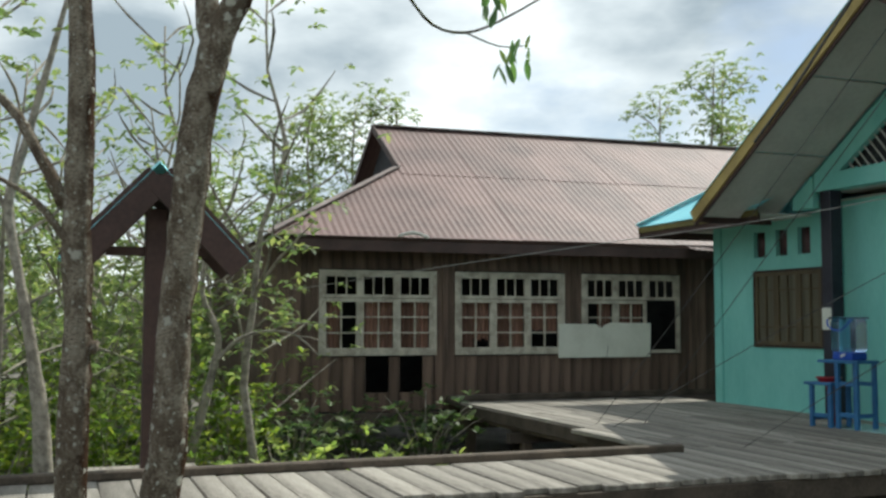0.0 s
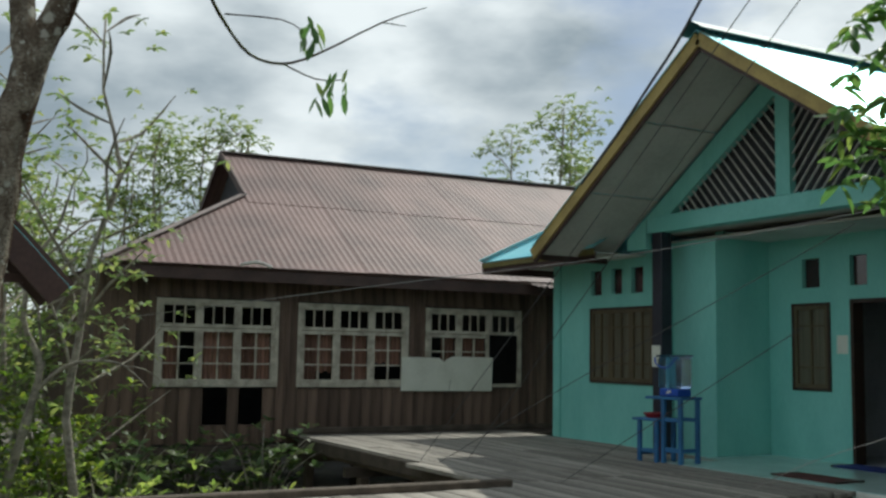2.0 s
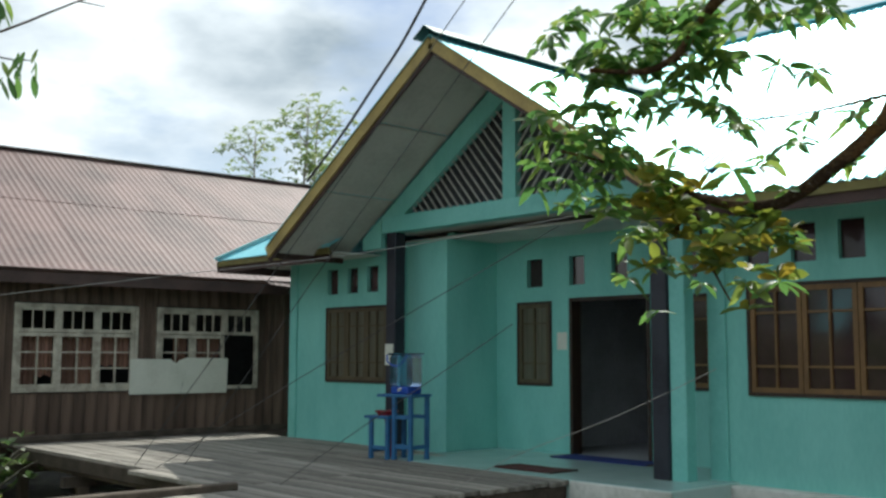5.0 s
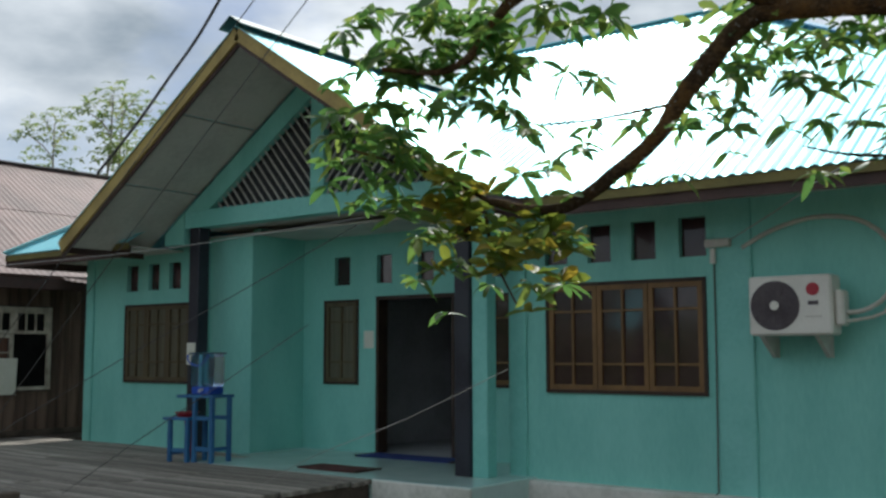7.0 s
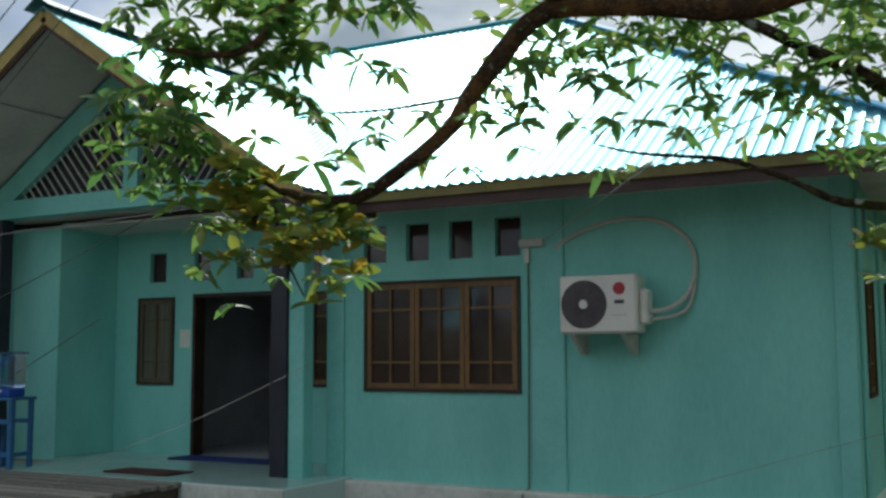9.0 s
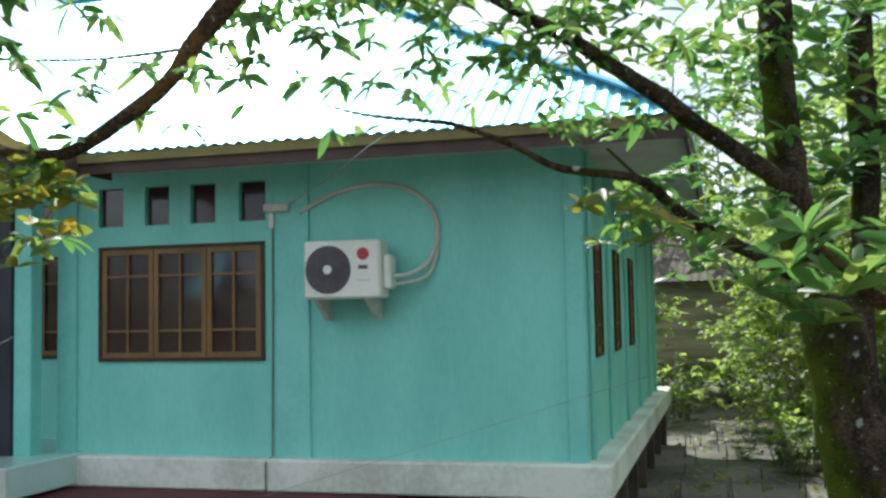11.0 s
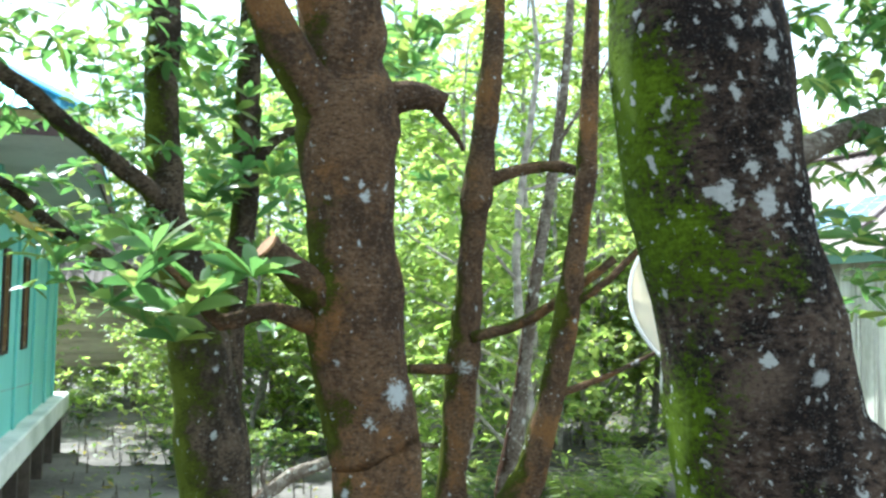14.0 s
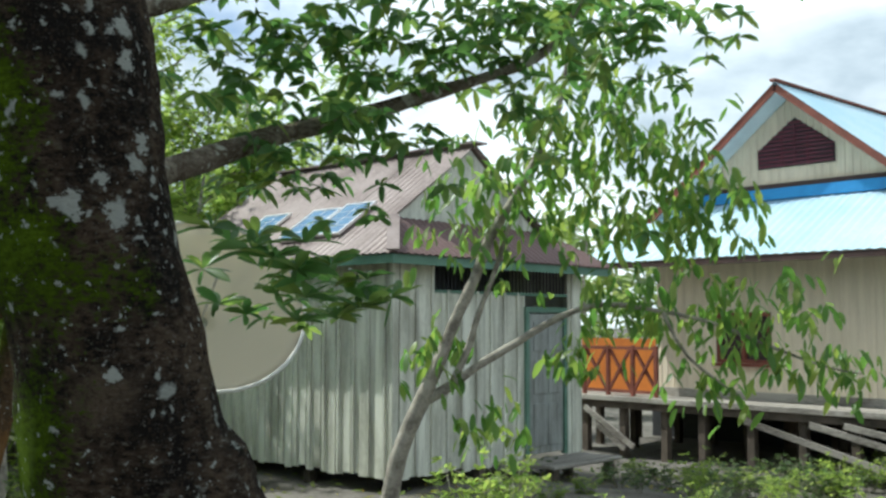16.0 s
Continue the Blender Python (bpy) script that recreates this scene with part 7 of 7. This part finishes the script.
# the bushes differ by a shaded and a sunlit leaf colour
b_dark = [bush(301, "swamp bush with shade put into its dark green", 0.8, 1.0, 7, 0.16, M_LEAFSHADE), bush(302, "swamp bush with shade put into its dark green", 0.9, 0.7, 8, 0.14, M_LEAFSHADE)]
b_lit = [bush(303, "bush with sunlight put into its bright green", 0.8, 0.9, 9, 0.17, M_LEAFLIT, 0.35), bush(304, "bush with sunlight put into its bright green", 1.0, 1.3, 9, 0.16, M_LEAFLIT)]
ferns = [fern(305)]
r = np.random.default_rng(99)
plant(b_dark + b_lit[:1], [(float(x), float(y)) for x, y in zip(r.uniform(0.4, 4.2, 22), r.uniform(16.0, 25.0, 22))], 100, 0.35, 0.7)
# yellower leaf copy, its sunlight painted into the colour
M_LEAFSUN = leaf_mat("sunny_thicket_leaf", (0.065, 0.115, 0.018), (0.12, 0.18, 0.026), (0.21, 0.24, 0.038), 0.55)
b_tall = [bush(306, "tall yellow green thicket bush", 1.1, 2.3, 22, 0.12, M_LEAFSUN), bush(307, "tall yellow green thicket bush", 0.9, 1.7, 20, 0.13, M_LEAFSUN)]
plant(b_tall, [(-11.4, -0.6), (-12.2, 0.6), (-11.8, -1.8), (-13.0, -2.4), (-13.6, -0.6), (-12.6, 1.4), (-14.4, 0.8), (-14.8, -2.0), (-15.6, -3.4), (-15.8, 0.2), (-13.4, -3.8), (-16.6, -1.6), (-17.6, 0.6), (-13.6, 2.2)], 92, 0.8, 1.2)
plant(ferns, [(-10.2, 2.2), (-10.4, 2.9), (-10.0, 1.7), (-10.3, 3.5), (-10.9, 2.1), (-10.6, 1.5), (-11.3, 3.2)], 93, 1.0, 1.2)
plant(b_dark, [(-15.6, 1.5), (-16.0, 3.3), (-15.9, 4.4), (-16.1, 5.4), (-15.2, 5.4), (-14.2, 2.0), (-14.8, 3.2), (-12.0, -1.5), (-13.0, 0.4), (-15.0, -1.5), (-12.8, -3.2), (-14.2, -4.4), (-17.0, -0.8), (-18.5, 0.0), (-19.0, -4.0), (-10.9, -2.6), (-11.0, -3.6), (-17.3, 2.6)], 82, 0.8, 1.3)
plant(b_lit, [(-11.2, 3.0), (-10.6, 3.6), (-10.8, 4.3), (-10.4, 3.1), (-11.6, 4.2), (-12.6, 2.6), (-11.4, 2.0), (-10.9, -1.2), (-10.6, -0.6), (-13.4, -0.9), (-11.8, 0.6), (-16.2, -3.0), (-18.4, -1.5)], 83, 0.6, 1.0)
r = np.random.default_rng(95)
plant(b_dark + b_lit, [(float(x), float(11.6 - 0.12 * (x - 12) - d)) for x, d in zip(r.uniform(12.0, 19.0, 34), r.uniform(0.6, 3.6, 34))], 96, 0.35, 0.6)
plant(ferns, [(-11.6, 2.3), (-11.9, 2.8), (-11.2, 2.5), (-12.4, 3.4), (-11.9, 3.6), (-11.4, 3.9), (-12.8, 2.9)], 84, 0.8, 1.1)
plant(ferns, [(3.9, 7.6), (3.6, 7.0), (4.3, 7.2), (4.4, 8.0)], 87, 0.7, 0.9)
rp = []
for k in range(70):
    a, d = radians(r.uniform(-50, 6)), r.uniform(9, 26)
    x, y = 0.6 + d * math.sin(-a), 0.9 + d * math.cos(a)
    if (x < 0.5 and y < 22) or (x < 3.2 and y < 14) or (0.34 < (x - 0.6) / (y - 0.9) < 1.25 and y < 15) or (8.9 < x < 14.2 and 10.4 < y < 16) or (x > 14 and y < 16):
        continue
    rp.append((x, y))
plant(b_lit + b_dark, rp, 85, 0.7, 1.3)
plant(b_dark, [(12.9, 10.4), (13.8, 9.9), (14.8, 9.6), (15.8, 9.2), (16.8, 9.6), (15.4, 8.3), (16.4, 8.4), (14.2, 8.8), (17.6, 9.3), (13.4, 9.2), (12.4, 9.8)], 90, 0.3, 0.5)
plant(ferns, [(5.58, 12.42), (5.91, 11.9), (6.76, 13.02), (4.55, 13.1), (5.66, 13.33), (6.3, 12.4), (5.2, 13.8), (7.0, 13.8)], 91, 1.0, 1.3)
plant(b_lit, [(6.6, 6.7), (6.9, 6.2)], 86, 0.30, 0.36)
plant(b_lit[1:], [(8.3, 8.7), (8.75, 8.35), (9.3, 8.9)], 103, 0.60, 0.75)
plant(ferns, [(10.4, 9.3), (11.2, 9.4), (8.9, 9.5)], 104, 0.5, 0.65)
plant(b_lit, [(9.8, 7.8), (11.3, 7.7), (11.2, 6.5), (10.7, 5.6), (13.2, 6.8), (12.4, 7.3), (14.2, 6.0), (12.0, 6.2), (10.4, 6.9)], 89, 0.25, 0.4)
plant(b_dark, [(12.5, 8.3), (13.5, 7.6), (11.8, 9.0), (14.6, 7.0), (15.5, 6.4), (12.0, 8.0), (13.0, 8.6)], 88, 0.25, 0.4)
for src in b_dark + b_lit + b_tall + ferns:
    for ob in [*src.children_recursive, src]:
        bpy.data.objects.remove(ob)

# leaf litter and short growth on the mud
r = np.random.default_rng(90)
rows = []
for k in range(6500):
    if k % 2:
        x, y = r.uniform(-1, 16), r.uniform(9, 26)
        if x < -0.6 or (9.5 < x < 13.8 and 11.2 < y < 15.2):
            continue
    else:
        x, y = r.uniform(-17, -9.2), r.uniform(-4, 6)
    a = r.uniform(0, 6.28)
    rows.append(leaf_points(r, np.array([x, y, ground_z(x, y) + 0.02]), np.array([math.cos(a), math.sin(a), abs(r.normal(0, 0.5))]), r.uniform(0.07, 0.2), 0.4, 0.2))
litter = leaves("leaf_litter", M_LEAFY, None, rows)
tagged(litter, "fallen leaves and short green growth on the mud", "leaf litter", kind="stuff")
r2 = np.random.default_rng(91)
bm = bmesh.new()
for k in range(420):
    x, y = (r2.uniform(-0.4, 7), r2.uniform(9.5, 22)) if k % 3 else (r2.uniform(-14, -9.4), r2.uniform(-3, 6))
    z = ground_z(x, y)
    add_tube(bm, [(x, y, z - 0.05, 0.012), (x + r2.normal(0, 0.02), y + r2.normal(0, 0.02), z + r2.uniform(0.08, 0.35), 0.006)], 5, 0, 1)
tagged(finish(bm, "breathing_roots", M_BEAM), "thin upright mangrove roots sticking out of the mud", "roots", kind="stuff")
# far woods that close the view
r3 = np.random.default_rng(95)
rows = []
for k in range(30000):
    a = r3.uniform(0, 2 * math.pi)
    d = r3.uniform(38, 60)
    far_east = d * math.cos(a) > -9 and math.sin(a) > 0.2
    top = (6.5 if far_east else 3.2) + 1.6 * noise.noise(Vector((math.cos(a) * 6, math.sin(a) * 6, 0))) + 1.2 * noise.noise(Vector((math.cos(a) * 19, math.sin(a) * 19, 4)))
    z = -0.8 + (top + 0.8) * r3.random() ** 0.8
    b = r3.uniform(0, 6.28)
    rows.append(leaf_points(r3, np.array([d * math.cos(a), 8 + d * math.sin(a), z]), np.array([math.cos(b), math.sin(b), r3.normal(0, 0.6)]), r3.uniform(0.6, 1.2), 0.6, 0.2))
tagged(leaves("far_woods", M_LEAFWOOD, None, rows), "distant green woodland edge round the clearing", "woodland", kind="stuff")


# ---- cables ----
def cable(label, pts, rad, material):
    c = thing("cable", label, "cable", "overhead cables", at=pts[0])
    o = np.array(pts[0])
    part("strand", tube([(*(np.array(p) - o), rad) for p in pts], 5), material, c)


cable("pale twisted supply cable sagging to the porch", [(-12.76, 2.78, 1.7), (-11.06, 4.32, 1.96), (-9.37, 5.52, 2.15), (-8.06, 6.53, 2.31), (-7.26, 7.13, 2.45), (-6.37, 8.04, 2.68), (-5.85, 8.41, 2.82)], 0.004, M_WIREP)
cable("dark twisted cable running up past the gable", [(-5.33, 5.23, 3.91), (-5.69, 5.29, 3.65), (-5.98, 5.26, 3.38), (-6.3, 5.21, 3.06), (-6.73, 5.18, 2.73)], 0.012, M_WIRE)
for line in ([(-3.59, 4.34, 3.24), (-4.97, 4.3, 2.13), (-7.0, 4.3, 0.51)],
             [(-3.74, 4.12, 3.23), (-5.15, 4.05, 2.07), (-7.21, 4.0, 0.5)],
             [(-4.56, 4.96, 1.83), (-6.08, 4.64, 1.14), (-7.58, 4.36, 0.43)],
             [(-4.64, 4.94, 1.31), (-5.49, 4.68, 0.78), (-6.19, 4.62, 0.41)]):
    ext = [tuple(np.array(line[0]) + (np.array(line[0]) - np.array(line[1])) * 0.4), *line]
    cable("thin dark stay wire crossing before the house", ext, 0.003, M_WIRE)
cable("thin pale stay wire before the porch", [(-3.1, 5.42, 1.26), (-3.66, 5.19, 0.97), (-4.29, 5.03, 0.72), (-4.83, 4.99, 0.45)], 0.0017, M_WIREP)
cable("thin pale wire from the wall bracket", [(-3.72, FY - 0.08, 2.44), (-3.0, 9.6, 2.62), (-1.9, 8.2, 2.75), (0.0, 6.6, 2.9)], 0.006, M_WIREP)
cable("thin pale stay wire along the front of the house", [(-2.66, 7.39, 0.13), (-1.84, 7.91, 0.36), (-0.97, 8.52, 0.61), (-0.18, 9.44, 0.82)], 0.0022, M_WIREP)

# ---- planks of the walkway and the deck ----
r = np.random.default_rng(60)
mesh_of = {}


def plank(parent, x0, x1, y, w):
    key = (round(x1 - x0, 2), round(w, 3))
    if key not in mesh_of:
        bm = box((0, 0, -0.05), (key[0], key[1] - 0.012, 0.0), 0.006)
        bmesh.ops.recalc_face_normals(bm, faces=bm.faces)
        me = bpy.data.meshes.new("plank")
        bm.to_mesh(me)
        bm.free()
        me.materials.append(M_PLANK)
        mesh_of[key] = me
    share("plank", mesh_of[key], parent, pose(x0, y, r.uniform(-0.008, 0.006), r.normal(0, 0.5), r.normal(0, 0.08), r.normal(0, 0.35)))


y = -7.0
while y < 5.9:
    w = float(r.choice([0.22, 0.24, 0.26]))
    plank(walkway, -9.02 + float(r.choice([0.0, 0.02, 0.04])), -7.40 + float(r.choice([0.0, 0.04])), y, w)
    y += w
y = 5.95
while y < 10.10:
    w = float(r.choice([0.18, 0.20, 0.22]))
    joints = [-15.65 if y > 6.15 else -9.1, float(r.choice([-13.4, -11.4, -12.4])), float(r.choice([-10.2, -9.3])), -7.33 if y < 9.0 else PL]
    for a, b in zip(joints, joints[1:]):
        if b - a > 0.4:
            plank(deck, a, b - 0.006, y, w)
    y += w
